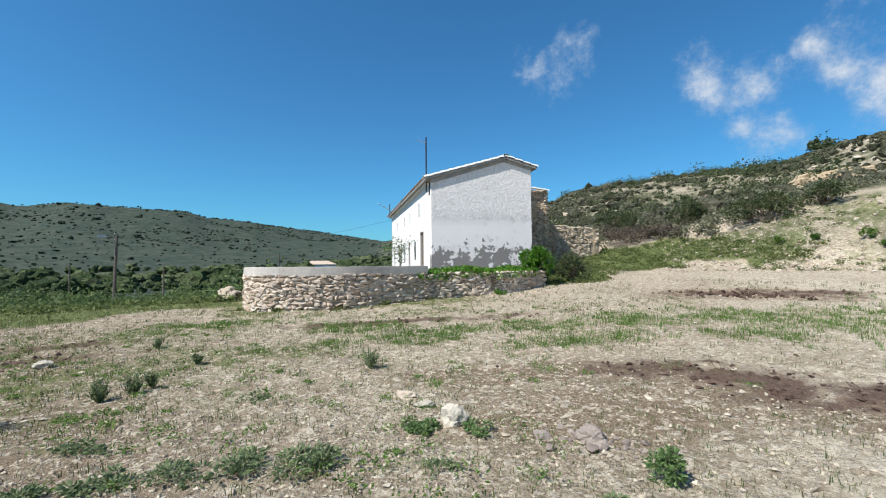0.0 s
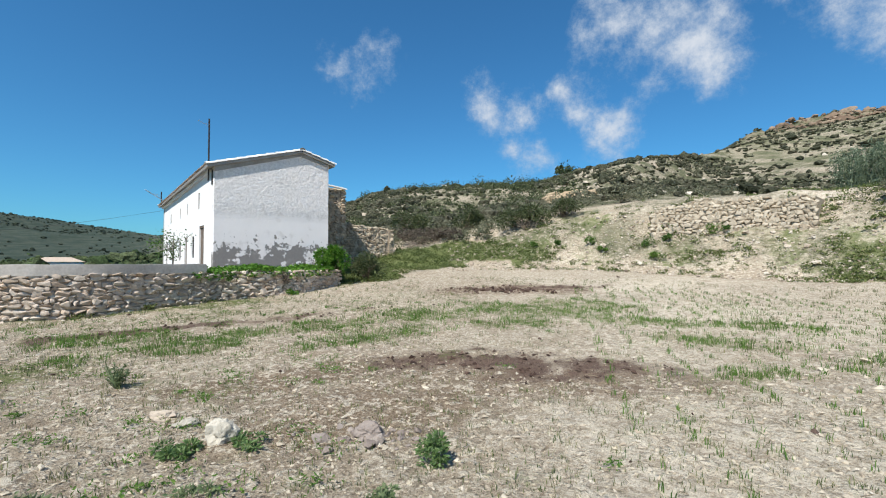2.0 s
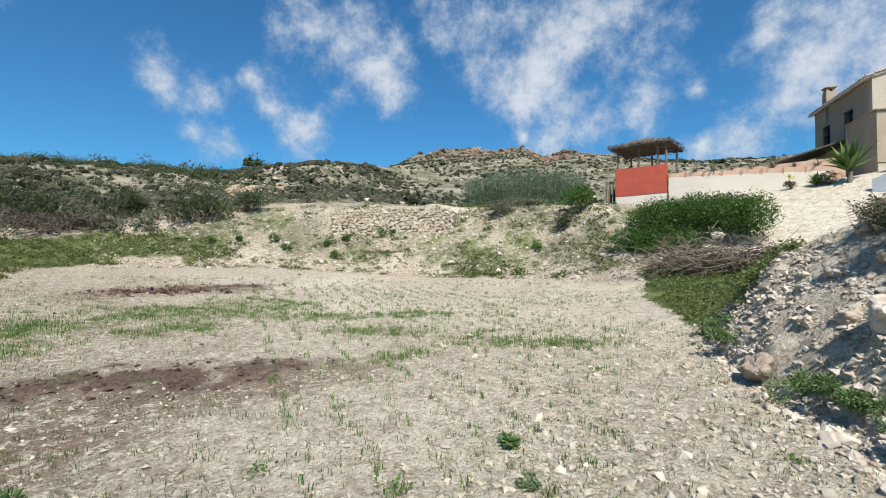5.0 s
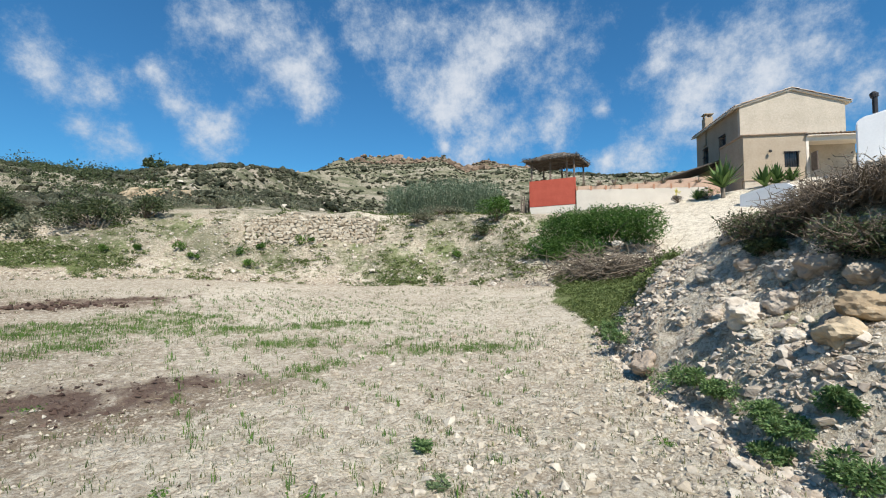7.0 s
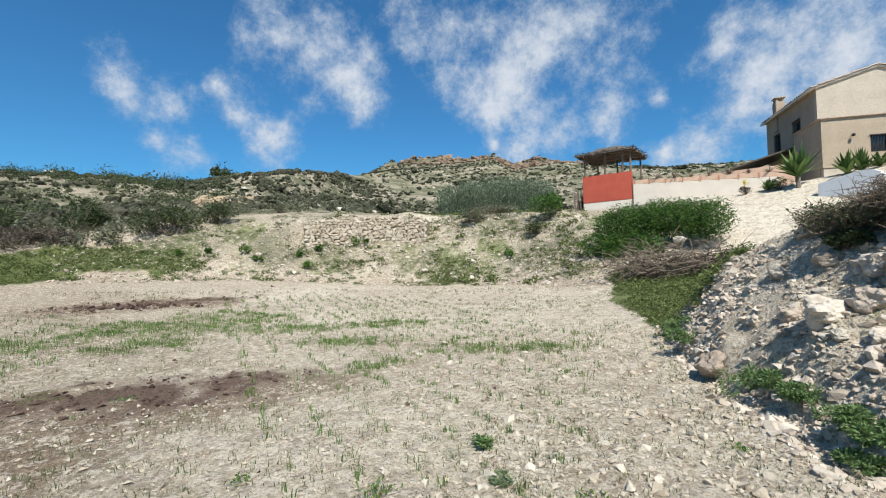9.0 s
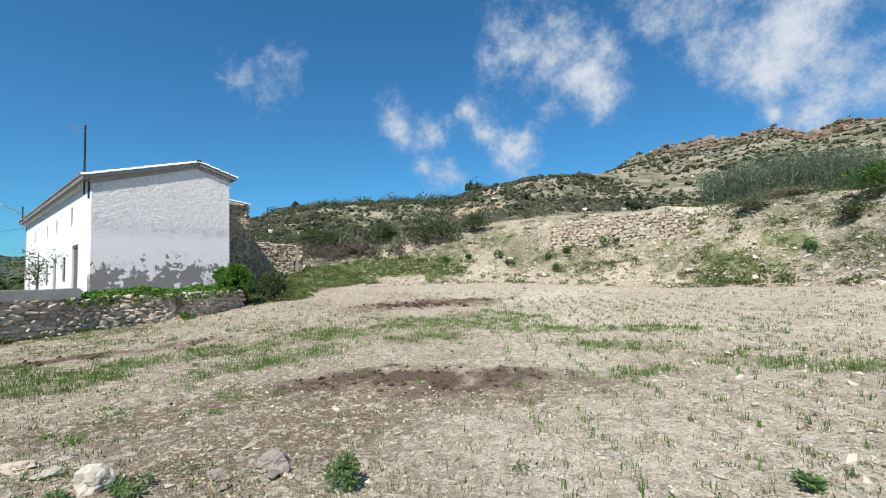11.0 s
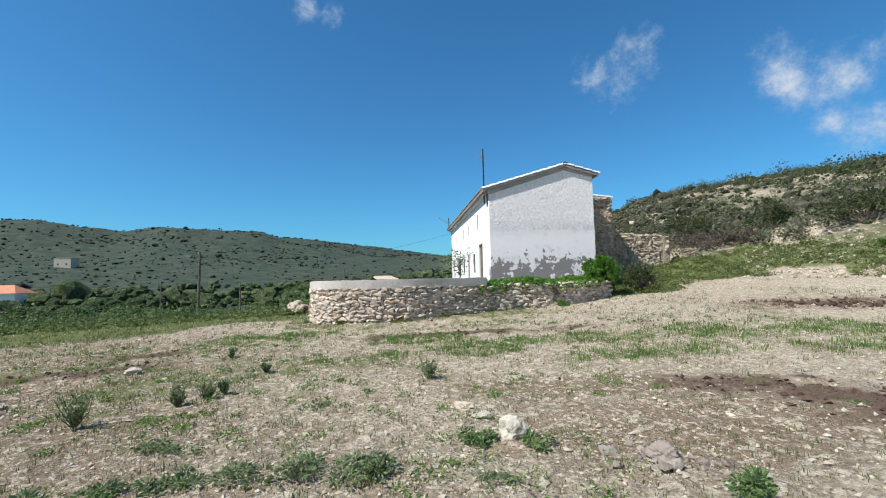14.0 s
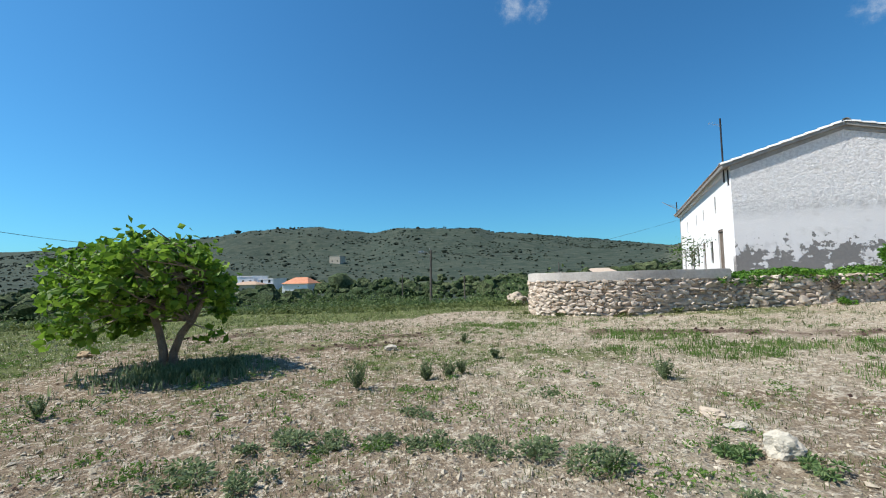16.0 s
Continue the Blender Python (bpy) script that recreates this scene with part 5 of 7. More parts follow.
def garden_wall():
    a, b = (26.25, 20.4), (29.2, 13.0)
    turn, L = frame_from(a, b), math.hypot(b[0] - a[0], b[1] - a[1])
    w = thing("garden_wall", (*a, 5.3), turn, "cream garden wall topped with peach planters", "wall")
    bm = bmesh.new()
    v = []
    for x, lo, hi in ((0, -0.4, 2.02), (L, -0.2, 1.42)):
        v.append([bm.verts.new((x, y, z)) for y, z in ((0, lo), (0.3, lo), (0.3, hi), (0, hi))])
    for k in range(4):
        bm.faces.new((v[0][k], v[0][(k + 1) % 4], v[1][(k + 1) % 4], v[1][k]))
    bm.faces.new(v[0])
    bm.faces.new(v[1][::-1])
    bmesh.ops.recalc_face_normals(bm, faces=bm.faces)
    part("wall_body", bm, M_CREAM, w)
    n = 8
    for k in range(n):
        x0, x1 = k * L / n + 0.08, (k + 1) * L / n - 0.1
        z = 2.02 - 0.6 * (k + 0.5) / n
        bm = box(bmesh.new(), (x0, 0.02, 0.0), (x1, 0.34, 0.27), 0.015, Matrix.Translation((0, 0, z)))
        part("planter", bm, M_PEACH, w, "peach-coloured trough planter")
        bm = box(bmesh.new(), (x0 - 0.11, -0.015, z - 0.02), (x0 - 0.03, 0.1, z + 0.30), 0.005)
        part("pier", bm, M_TERRACOTTA, w)
        c = Matrix.Translation((a[0], a[1], 5.3)) @ pose(0, 0, 0, 0, 0, turn) @ Vector(((x0 + x1) / 2, 0.18, z + 0.26))
        agave(c.x, c.y, c.z, 0.42 + 0.12 * (k % 3), 60 + k)
    # second tier behind, pinkish
    bm = box(bmesh.new(), (0.6, 1.6, 0.5), (L + 0.6, 1.9, 2.35), 0.02)
    part("upper_wall", bm, M_PEACH, w, "peach upper wall")


def agave(x, y, z, size, seed, group="agaves in the planters", material=None, label="reddish grey agave rosette", leaves=16, category="agave", up=0.9):
    g = np.random.default_rng(seed)
    t = thing("agave" if category == "agave" else "yucca", (x, y, z), 0, label, category, group)
    bm = bmesh.new()
    for k in range(leaves):
        a = k * 2.4
        el = g.uniform(0.35, 1.45)
        d = Vector((math.cos(a) * math.cos(el), math.sin(a) * math.cos(el), math.sin(el) * up))
        s = Vector((-math.sin(a), math.cos(a), 0)) * size * 0.07
        ln = size * g.uniform(0.75, 1.1)
        m = d * ln * 0.5 + Vector((0, 0, 0.02))
        e = d * ln - Vector((0, 0, 0.12 * ln * (1.4 - el)))
        nrm = d.cross(s).normalized() * size * 0.03
        v = [bm.verts.new(p) for p in (-s, s, m + s * 1.1 , m - s * 1.1, e, m - nrm)]
        bm.faces.new((v[0], v[1], v[5]))
        bm.faces.new((v[1], v[2], v[5]))
        bm.faces.new((v[3], v[0], v[5]))
        bm.faces.new((v[2], v[4], v[5]))
        bm.faces.new((v[4], v[3], v[5]))
    part("rosette", bm, material or M_AGAVE, t)
    return t


garden_wall()


def villa():
    C, R = (33.7, 12.9), (38.2, 8.55)
    turn = frame_from(C, R)
    W, L = 6.25, 7.2
    z0 = 7.1
    v = thing("villa", (*C, z0), turn, "two-storey ochre villa with tiled roof and chimney", "house")
    E, A = 5.45, 6.4

    def top(s):
        return np.interp(s, [0, W / 2, W], [E, A, E]).item()

    bm = bmesh.new()
    for a, b in ((0, W / 2), (W / 2, W)):
        wall_with_holes(bm, b - a, top, 0.3, [], a)
    part("gable_wall", bm, M_BEIGE, v, "beige roughcast gable")
    holes = [(1.75, 2.75, 1.0, 1.5), (4.7, 2.8, 0.9, 1.3)]
    bm = bmesh.new()
    wall_with_holes(bm, L - 0.3, lambda s: E - 0.02, 0.3, holes)
    sw = part("side_wall", bm, M_OCHRE, v)
    sw.matrix_local = Matrix.Translation((0.002, 0.3, 0.0)) @ Matrix(((0, 1, 0, 0), (1, 0, 0, 0), (0, 0, 1, 0), (0, 0, 0, 1)))
    for s, z, w, h in holes[:2]:
        bm = box(bmesh.new(), (0.2, 0.3 + s, z), (0.24, 0.3 + s + w, z + h))
        wn = part("window", bm, M_GLASS, v)
        bm = bmesh.new()
        for q in range(7):
            y = 0.3 + s + (q + 0.5) * w / 7
            tube(bm, [(-0.06, y, z), (-0.06, y, z + h)], 0.012, 5)
        for zz in (z, z + h / 2, z + h):
            box(bm, (-0.08, 0.3 + s - 0.03, zz - 0.02), (-0.04, 0.33 + s + w, zz + 0.02))
        part("grille", bm, M_IRON, wn, "black iron grille")
    part("footing", box(bmesh.new(), (0.05, 0.05, -2.5), (W - 0.05, L - 0.05, 0)), M_BEIGE, v)
    part("annex_footing", box(bmesh.new(), (-1.0, -2.55, -2.5), (6.4, 0.0, -0.02)), M_BEIGE, v)
    bm = box(bmesh.new(), (W - 0.3, 0.3, 0), (W, L, E - 0.05))
    part("back_wall", bm, M_BEIGE, v)
    bm = box(bmesh.new(), (0.3, L - 0.3, 0), (W - 0.3, L, E - 0.05))
    part("back_wall", bm, M_BEIGE, v)
    g = (A - E) / (W / 2)
    for sgn in (1, -1):
        x0, x1 = (-0.35, W / 2) if sgn > 0 else (W + 0.35, W / 2)
        za = E - 0.35 * g
        bm = bmesh.new()
        q = []
        for y in (-0.12, L + 0.15):
            q += [bm.verts.new((x0, y, za)), bm.verts.new((x1, y, A)), bm.verts.new((x1, y, A + 0.1)), bm.verts.new((x0, y, za + 0.1))]
        for f in ((0, 1, 2, 3), (7, 6, 5, 4), (0, 4, 5, 1), (2, 6, 7, 3), (0, 3, 7, 4)):
            bm.faces.new([q[i] for i in f])
        bmesh.ops.recalc_face_normals(bm, faces=bm.faces)
        part("roof_slope", bm, M_CREAM, v)
        bm = bmesh.new()
        along = Vector((x1 - x0, 0, A - za))
        up = Vector((-along.z, 0, along.x)) * (1 if along.x > 0 else -1)
        y = -0.1
        while y < L + 0.1:
            tile_row(bm, Vector((x0, y, za + 0.1)), along, up, 8, along.length / 8, 0.11)
            y += 0.24
        part("roof_tiles", bm, M_TILE, v, "sandy clay roof tiles")
    ch = part("chimney", box(bmesh.new(), (-0.1, 5.2, 4.3), (0.5, 5.8, 6.5), 0.02), M_OCHRE, v)
    bm = bmesh.new()
    for x, y in ((-0.05, 5.25), (0.35, 5.25), (-0.05, 5.65), (0.35, 5.65)):
        box(bm, (x, y, 6.5), (x + 0.1, y + 0.1, 6.75))
    box(bm, (-0.15, 5.15, 6.75), (0.55, 5.85, 6.83), 0.02)
    part("cap", bm, M_OCHRE, ch)
    # annex in front of the gable, with a porch roof
    X0, X1, Y = -1.05, 5.0, -2.6
    bm = bmesh.new()
    wall_with_holes(bm, 3.45, lambda s: 2.75, 0.3, [(1.0 + 1.25, 0.75, 0.8, 0.95)], 0.0)
    an = part("annex_front", bm, M_OCHRE, v, "ochre annex wall")
    an.matrix_local = pose(X0, Y, 0)
    bm = box(bmesh.new(), (X0, Y + 0.3, -0.5), (X0 + 0.3, 0.6, 2.75))
    part("annex_side", bm, M_OCHRE, v)
    bm = box(bmesh.new(), (X0 - 0.1, Y - 0.12, 2.75), (2.45, 0.5, 2.84), 0.03)
    part("annex_roof", bm, M_TILE, v)
    wn = part("window", box(bmesh.new(), (X0 + 2.25, Y + 0.15, 0.75), (X0 + 3.05, Y + 0.19, 1.7)), M_GLASS, v)
    bm = bmesh.new()
    for q in range(6):
        x = X0 + 2.25 + (q + 0.5) * 0.8 / 6
        tube(bm, [(x, Y - 0.05, 0.75), (x, Y - 0.05, 1.7)], 0.012, 5)
    box(bm, (X0 + 2.2, Y - 0.07, 1.66), (X0 + 3.1, Y - 0.03, 1.70))
    part("grille", bm, M_IRON, wn)
    part("porch_back", box(bmesh.new(), (2.4, -0.5, -0.5), (6.4, -0.2, 2.6)), M_BEIGE, v)
    part("porch_beam", box(bmesh.new(), (2.38, Y, 2.3), (6.6, Y + 0.3, 2.62), 0.02), M_CREAM, v)
    part("porch_post", box(bmesh.new(), (2.37, Y - 0.02, -0.5), (2.55, Y + 0.28, 2.3), 0.02), M_CREAM, v)
    bm = bmesh.new()
    x = 2.45
    while x < 6.6:
        tile_row(bm, Vector((x, Y - 0.25, 2.62)), (0, 2.4, 0.55), (0, -0.2, 1), 6, 0.42, 0.11)
        x += 0.235
    part("porch_tiles", bm, M_TILE, v)
    part("porch_deck", box(bmesh.new(), (2.4, Y - 0.2, 2.56), (6.6, Y + 2.2, 2.61)), M_CREAM, v)
    bm = box(bmesh.new(), (2.6, Y - 0.62, 0.45), (2.66, Y - 0.05, 1.55), 0.01, None)
    part("shutter", bm, M_OLDWOOD, v, "open dark wooden shutter")
    bm = bmesh.new()
    tube(bm, [(X0 + 1.4, Y, 1.75), (X0 + 1.4, Y - 0.18, 1.8)], 0.015, 6)
    bmesh.ops.create_uvsphere(bm, u_segments=10, v_segments=6, radius=0.09, matrix=Matrix.Translation((X0 + 1.4, Y - 0.2, 1.72)))
    part("wall_lamp", bm, M_IRON, v)
    # dark lean-to awning along the side
    bm = bmesh.new()
    q = [bm.verts.new(p) for p in ((-0.0, 0.4, 2.3), (-0.0, 6.9, 2.3), (-4.4, 6.9, 1.0), (-4.4, 1.4, 1.0))]
    bm.faces.new(q)
    r = bmesh.ops.extrude_face_region(bm, geom=list(bm.faces))
    for e in r["geom"]:
        if isinstance(e, bmesh.types.BMVert):
            e.co.z += 0.09
    bmesh.ops.recalc_face_normals(bm, faces=bm.faces)
    part("awning", bm, M_THATCH, v, "dark brown lean-to awning")
    for y in (1.4, 3.6, 6.7):
        part("awning_post", tube(bmesh.new(), [(-4.3, y + 0.3 - 0.1 * y, -2.0), (-4.3, y + 0.3 - 0.1 * y, 1.05)], 0.06, 8), M_OLDWOOD, v)


villa()


def white_oven():
    """White rounded outhouse with a black flue beside the villa."""
    t = thing("white_outhouse", (29.4, 6.2, 4.4), -80, "white rounded outhouse with a black flue pipe", "outhouse")
    bm = bmesh.new()
    prof = [(0, 0.0), (0, 4.3)] + [(0.55 - 0.55 * math.cos(q * math.pi / 12), 4.3 + 0.42 * math.sin(q * math.pi / 12)) for q in range(1, 7)] + [(3.0, 5.25), (4.6, 5.35), (4.6, 0)]
    ring = []
    for y in (0, 3.2):
        ring.append([bm.verts.new((x, y, z)) for x, z in prof])
    n = len(prof)
    bm.faces.new(ring[0])
    bm.faces.new(ring[1][::-1])
    for k in range(n):
        bm.faces.new((ring[0][k], ring[1][k], ring[1][(k + 1) % n], ring[0][(k + 1) % n]))
    bmesh.ops.recalc_face_normals(bm, faces=bm.faces)
    bmesh.ops.bevel(bm, geom=[e for e in bm.edges if e.calc_face_angle(0) > 1.2], offset=0.06, segments=2, affect="EDGES")
    part("body", bm, M_WHITEPAINT, t)
    bm = bmesh.new()
    tube(bm, [(0.7, 1.2, 4.6), (0.7, 1.2, 5.85)], 0.11, 10)
    tube(bm, [(0.7, 1.2, 5.85), (0.68, 1.2, 5.98), (0.6, 1.2, 6.1)], [0.16, 0.18, 0.12], 10)
    part("flue", bm, M_IRON, t, "black metal flue pipe")
    part("vent", tube(bmesh.new(), [(0.9, -0.02, 2.6), (0.9, 0.02, 2.6)], 0.07, 10), M_IRON, t)
    # low curved white wall
    w = thing("low_white_wall", (25.7, 9.9, 4.5), frame_from((25.7, 9.9), (25.35, 7.5)), "low white garden wall with a rounded end", "wall")
    bm = bmesh.new()
    prof = [(0, -0.3), (0, 0.95), (1.6, 1.25), (2.05, 1.22), (2.3, 1.08), (2.42, 0.85), (2.45, -0.3)]
    ring = [[bm.verts.new((x, y, z)) for x, z in prof] for y in (0, 0.28)]
    bm.faces.new(ring[0])
    bm.faces.new(ring[1][::-1])
    for k in range(len(prof)):
        bm.faces.new((ring[0][k], ring[1][k], ring[1][(k + 1) % len(prof)], ring[0][(k + 1) % len(prof)]))
    bmesh.ops.recalc_face_normals(bm, faces=bm.faces)
    part("wall_body", bm, M_WHITEPAINT, w)


white_oven()
big_yucca = agave(27.2, 11.3, ground_z(27.2, 11.3) + 0.55, 1.5, 90, "", M_YUCCA, "tall green yucca on a rocky garden bed", 46, "yucca", 1.2)
bm = tube(bmesh.new(), [(27.2, 11.3, ground_z(27.2, 11.3) - 0.1), (27.22, 11.3, ground_z(27.2, 11.3) + 0.7)], [0.12, 0.09], 8)
yt = part("stem", bm, M_BARK, big_yucca, "short rough brown stem")
yt.matrix_parent_inverse = big_yucca.matrix_world.inverted()
for k, (x, y, s) in enumerate([(28.9, 9.9, 1.25), (29.3, 9.5, 1.2), (27.0, 12.6, 0.7), (29.9, 9.0, 0.9), (22.4, 16.2, 0.75)]):
    agave(x, y, ground_z(x, y) + 0.03, s, 100 + k, "garden plants", M_YUCCA, "green sword-leaved garden plant", 34, "plant", 1.0)
bush("round_shrub", 27.2, 12.1, 1.5, 0.7, M_HEDGE, 1200, 0.07, "clipped low green shrub in the garden", seed=71)
bush("flowering_succulent", 26.6, 13.5, 0.8, 0.6, M_DRYBUSH, 500, 0.07, "dark rosette succulent with yellow flowers", "plant", 72)
M_YELLOW = leafy("yellow_flower", (0.55, 0.45, 0.02), (0.7, 0.6, 0.04), (0.75, 0.7, 0.1), 0.2)
for k in range(3):
    bush("yellow_flower", 26.35 + 0.25 * k, 13.45 + 0.08 * k, 0.3, 0.42, M_YELLOW, 90, 0.05, "yellow flower spike of the succulent", "flower", 73 + k, 3, z=ground_z(26.6, 13.5) + 0.45, stems=False, group="flower spikes")


# ---- bank: hedge, shrubs, terrace wall, reeds ----
def hedge():
    h = thing("hedge", (19.5, 13.3, ground_z(19.5, 13.3) - 0.35), -56, "large clipped green hedge on the bank", "hedge")
    blobs = []
    g = np.random.default_rng(5)
    for k in range(26):
        u = k / 25
        x = -2.7 + 4.7 * u
        blobs.append((x, g.uniform(-0.5, 0.5), 1.15 + 0.35 * math.sin(2.6 * u + 0.3) + g.uniform(-0.1, 0.15) + (0.15 if u > 0.45 else 0), 0.75, 0.8, 0.95))
    for k in range(12):
        blobs.append((g.uniform(-3.6, -0.6), g.uniform(-1.3, -0.3), g.uniform(0.0, 0.7), 0.7, 0.6, 0.6))
    pts = crown_points(40000, blobs, 5, 0.6)
    v, f = leaf_quads(pts, 0.095, 0.6, 0.55, 6)
    from_arrays("foliage", v, f, M_HEDGE, h)
    st = np.column_stack([g.uniform(-3, 3, 60), g.uniform(-0.6, 0.6, 60), np.full(60, -0.6)])
    twigs("twig_mass", st, st + np.column_stack([g.normal(0, 0.3, 60), g.normal(0, 0.3, 60), g.uniform(0.8, 1.6, 60)]), 0.04, M_TWIG, h)
    return h


hedge()


def brush_heap():
    x, y = 17.6, 11.0
    b = thing("brush_heap", (x, y, ground_z(x, y)), -56, "heap of dry cut branches below the hedge", "brushwood")
    g = np.random.default_rng(6)
    n = 1300
    st = np.column_stack([g.normal(0, 1.5, n), g.normal(0, 0.55, n), np.abs(g.normal(0.15, 0.42, n))])
    d = g.normal(0, 1, (n, 3)) * [0.75, 0.5, 0.4]
    twigs("branchwork", st, st + d, 0.017, M_TWIG, b, seed=6)
    v, f = leaf_quads(np.column_stack([g.normal(0, 1.4, 1500), g.normal(0, 0.5, 1500), np.abs(g.normal(0.15, 0.25, 1500))]), 0.09, 0.6, 0.3, 7)
    from_arrays("dry_leaves", v, f, M_DRYBUSH, b)
    boulder("pale_rock", 18.9, 12.3, (0.7, 0.4, 0.3), M_WHITESTONE, "pale rock lying on the hedge's foot", seed=4, z=ground_z(18.9, 12.3) + 0.7)


brush_heap()
SHRUBS = [(19.7, 21.5, 2.6, 1.9, M_HEDGE, 2600, 0.13, "round dark green shrub on the bank"), (18.2, 20.9, 1.6, 0.9, M_SHRUB, 900, 0.12, "low dark shrub on the bank"),
          (-1.4, 33.0, 4.4, 2.3, M_SHRUB, 3200, 0.16, "wide dark olive shrub at the top of the bank"), (1.4, 33.4, 2.6, 1.7, M_SHRUB, 1600, 0.15, "dark shrub on the bank's shoulder"),
          (-11.0, 36.6, 3.8, 3.0, M_SHRUB, 2600, 0.2, "dense dark evergreen bush below the hill"), (-6.9, 39.5, 3.6, 2.6, M_SHRUB, 2400, 0.2, "dense dark evergreen bush below the hill"),
          (-9.0, 32.4, 3.8, 1.5, M_DRYBUSH, 2600, 0.14, "leafless purplish brown bush beyond the outbuilding"), (-7.0, 33.2, 2.8, 1.2, M_DRYBUSH, 1600, 0.14, "leafless purplish brown bush beyond the outbuilding"),
          (5.5, 34.5, 2.0, 1.0, M_SCRUB, 800, 0.14, "grey scrub bush on the bank's edge"), (15.9, 25.2, 2.8, 0.7, M_SCRUB, 1100, 0.13, "grey-green scrub on the bank"), (17.5, 24.6, 3.2, 0.8, M_SCRUB, 1300, 0.13, "grey-green scrub on the bank")]
for k, (x, y, w, h, m, n, lf, lab) in enumerate(SHRUBS):
    bush("shrub", x, y, w, h, m, n, lf, lab, seed=200 + k, lump=11, group="shrubs on the bank")
CLUMPS = [(5.82, 27.9, 0.85, 0.75), (6.31, 27.1, 1.1, 0.6), (9.26, 27.4, 1.3, 0.9), (6.81, 27.9, 0.7, 0.6), (2.81, 29.3, 0.8, 0.7), (-0.55, 29.8, 0.7, 0.6), (0.9, 29.7, 0.6, 0.5), (15.96, 20.8, 0.9, 0.7), (3.43, 28.5, 0.7, 0.5), (9.8, 27.3, 0.8, 0.5)]
for k, (x, y, w, h) in enumerate(CLUMPS):
    bush("round_clump", x, y, w, h, M_FRESH if k % 3 else M_HEDGE, 800, 0.07, "round bright green plant on the pale bank", "plant", 230 + k, 6, stems=False, group="green clumps on the bank")


M_BANKSTONE = stony("bank_stone", [(0.34, 0.28, 0.205), (0.43, 0.365, 0.28), (0.53, 0.465, 0.37), (0.39, 0.33, 0.25)])


def bank_wall():
    """Dry stone terrace wall at the top of the bank."""
    w = thing("terrace_wall", (0, 0, 0), 0, "long dry stone terrace wall of pale stones along the bank", "wall", kind="structure")
    path = [tuple(polar(a, r)) for a, r in ((-12.5, 28.9), (-15, 29.1), (-19, 28.9), (-23, 28.6), (-27.0, 28.2))]
    line = along_path(path, 0.02)
    lo = lambda x, y: ground_z(x, y) - 0.25
    hi = lambda x, y: 5.0 + 0.03 * (x - 7) + 0.12 * math.sin(x * 0.9) + 0.1 * math.sin(x * 3.1) - 0.35 * max(0, x - 12.2) - 0.5 * max(0, 7.0 - x)
    stones = stone_meshes(8, M_BANKSTONE, 25)
    cache = {}

    def lo_c(x, y):
        k = (round(x, 1), round(y, 1))
        if k not in cache:
            cache[k] = lo(x, y)
        return cache[k]

    pl = stone_wall(line, lo_c, hi, stones, 0.17, 0.26, 0.3, 12, 1, 0.1)
    tagged(join_copies("stones", [(me, m) for me, m, _ in pl], M_BANKSTONE, w), kind="stuff")
    bm = strip_core(bmesh.new(), line, lambda x, y: lo_c(x, y) - 0.3, lambda x, y: hi(x, y) - 0.06, 0.25, 3.4, 1, 30)
    part("core", bm, M_BANKSTONE, w)


bank_wall()


def reeds():
    g = np.random.default_rng(9)
    xy = polar(g.uniform(-43, -28.5, 900), g.uniform(43, 48, 900))
    z = land(xy[:, 0], xy[:, 1])
    az = np.degrees(np.arctan2(-xy[:, 0], xy[:, 1]))
    hgt = (2.6 + 1.2 * np.sin((az + 45) * 0.19) + g.uniform(-0.5, 0.5, 900)).clip(1.2, 4.2)
    b = thing("reed_bed", (26, 36.5, 0), 0, "stand of tall grey-green cane reeds behind the bank", "reeds", kind="stuff")
    st = np.column_stack([xy - [26, 36.5], z - 0.05])
    en = st + np.column_stack([g.normal(0, 0.3, (900, 2)), hgt])
    twigs("cane_mass", st, en, 0.022, M_REED, b, bend=0.03)
    k = g.integers(900, size=9000)
    t = g.random((9000, 1)) ** 0.6
    pts = st[k] + (en[k] - st[k]) * t + g.normal(0, 0.18, (9000, 3))
    v, f = leaf_quads(pts, 0.42, 0.9, 0.14, 10)
    from_arrays("leaves", v, f, M_REED, b)


reeds()


# ---- hillsides ----
def scatter_scrub(name, az0, az1, r0, r1, n, size, leaf, per, material, label, seed, keep=None, power=2.0, category="scrub", flat=0.65):
    """Low shrubs over a stretch of hillside, in one mesh."""
    g = np.random.default_rng(seed)
    az = g.uniform(az0, az1, n)
    r = (r0**power + (r1**power - r0**power) * g.random(n)) ** (1 / power)
    xy = polar(az, r)
    if keep is not None:
        ok = keep(xy[:, 0], xy[:, 1], az, r, g)
        xy, r = xy[ok], r[ok]
    z = land(xy[:, 0], xy[:, 1])
    s = size * g.lognormal(0, 0.35, len(xy)) * (1 + 0.0022 * r)
    d = g.normal(size=(len(xy), per, 3))
    d /= np.linalg.norm(d, axis=2, keepdims=True)
    d[:, :, 2] = np.abs(d[:, :, 2]) * flat * 1.6
    lump = 1 + 0.35 * np.sin(7 * d[:, :, :1] + 11 * d[:, :, 1:2] + g.uniform(0, 6, (len(xy), 1, 1)))
    pts = np.column_stack([xy, z])[:, None, :] + d * s[:, None, None] * 0.5 * lump * g.uniform(0.6, 1.05, (len(xy), per, 1))
    ls = np.repeat(s * leaf, per)
    v, f = leaf_quads(pts.reshape(-1, 3), ls, 0.7, 0.7, seed)
    ob = from_arrays(name, v, f, material)
    return tagged(ob, label, category, kind="stuff")


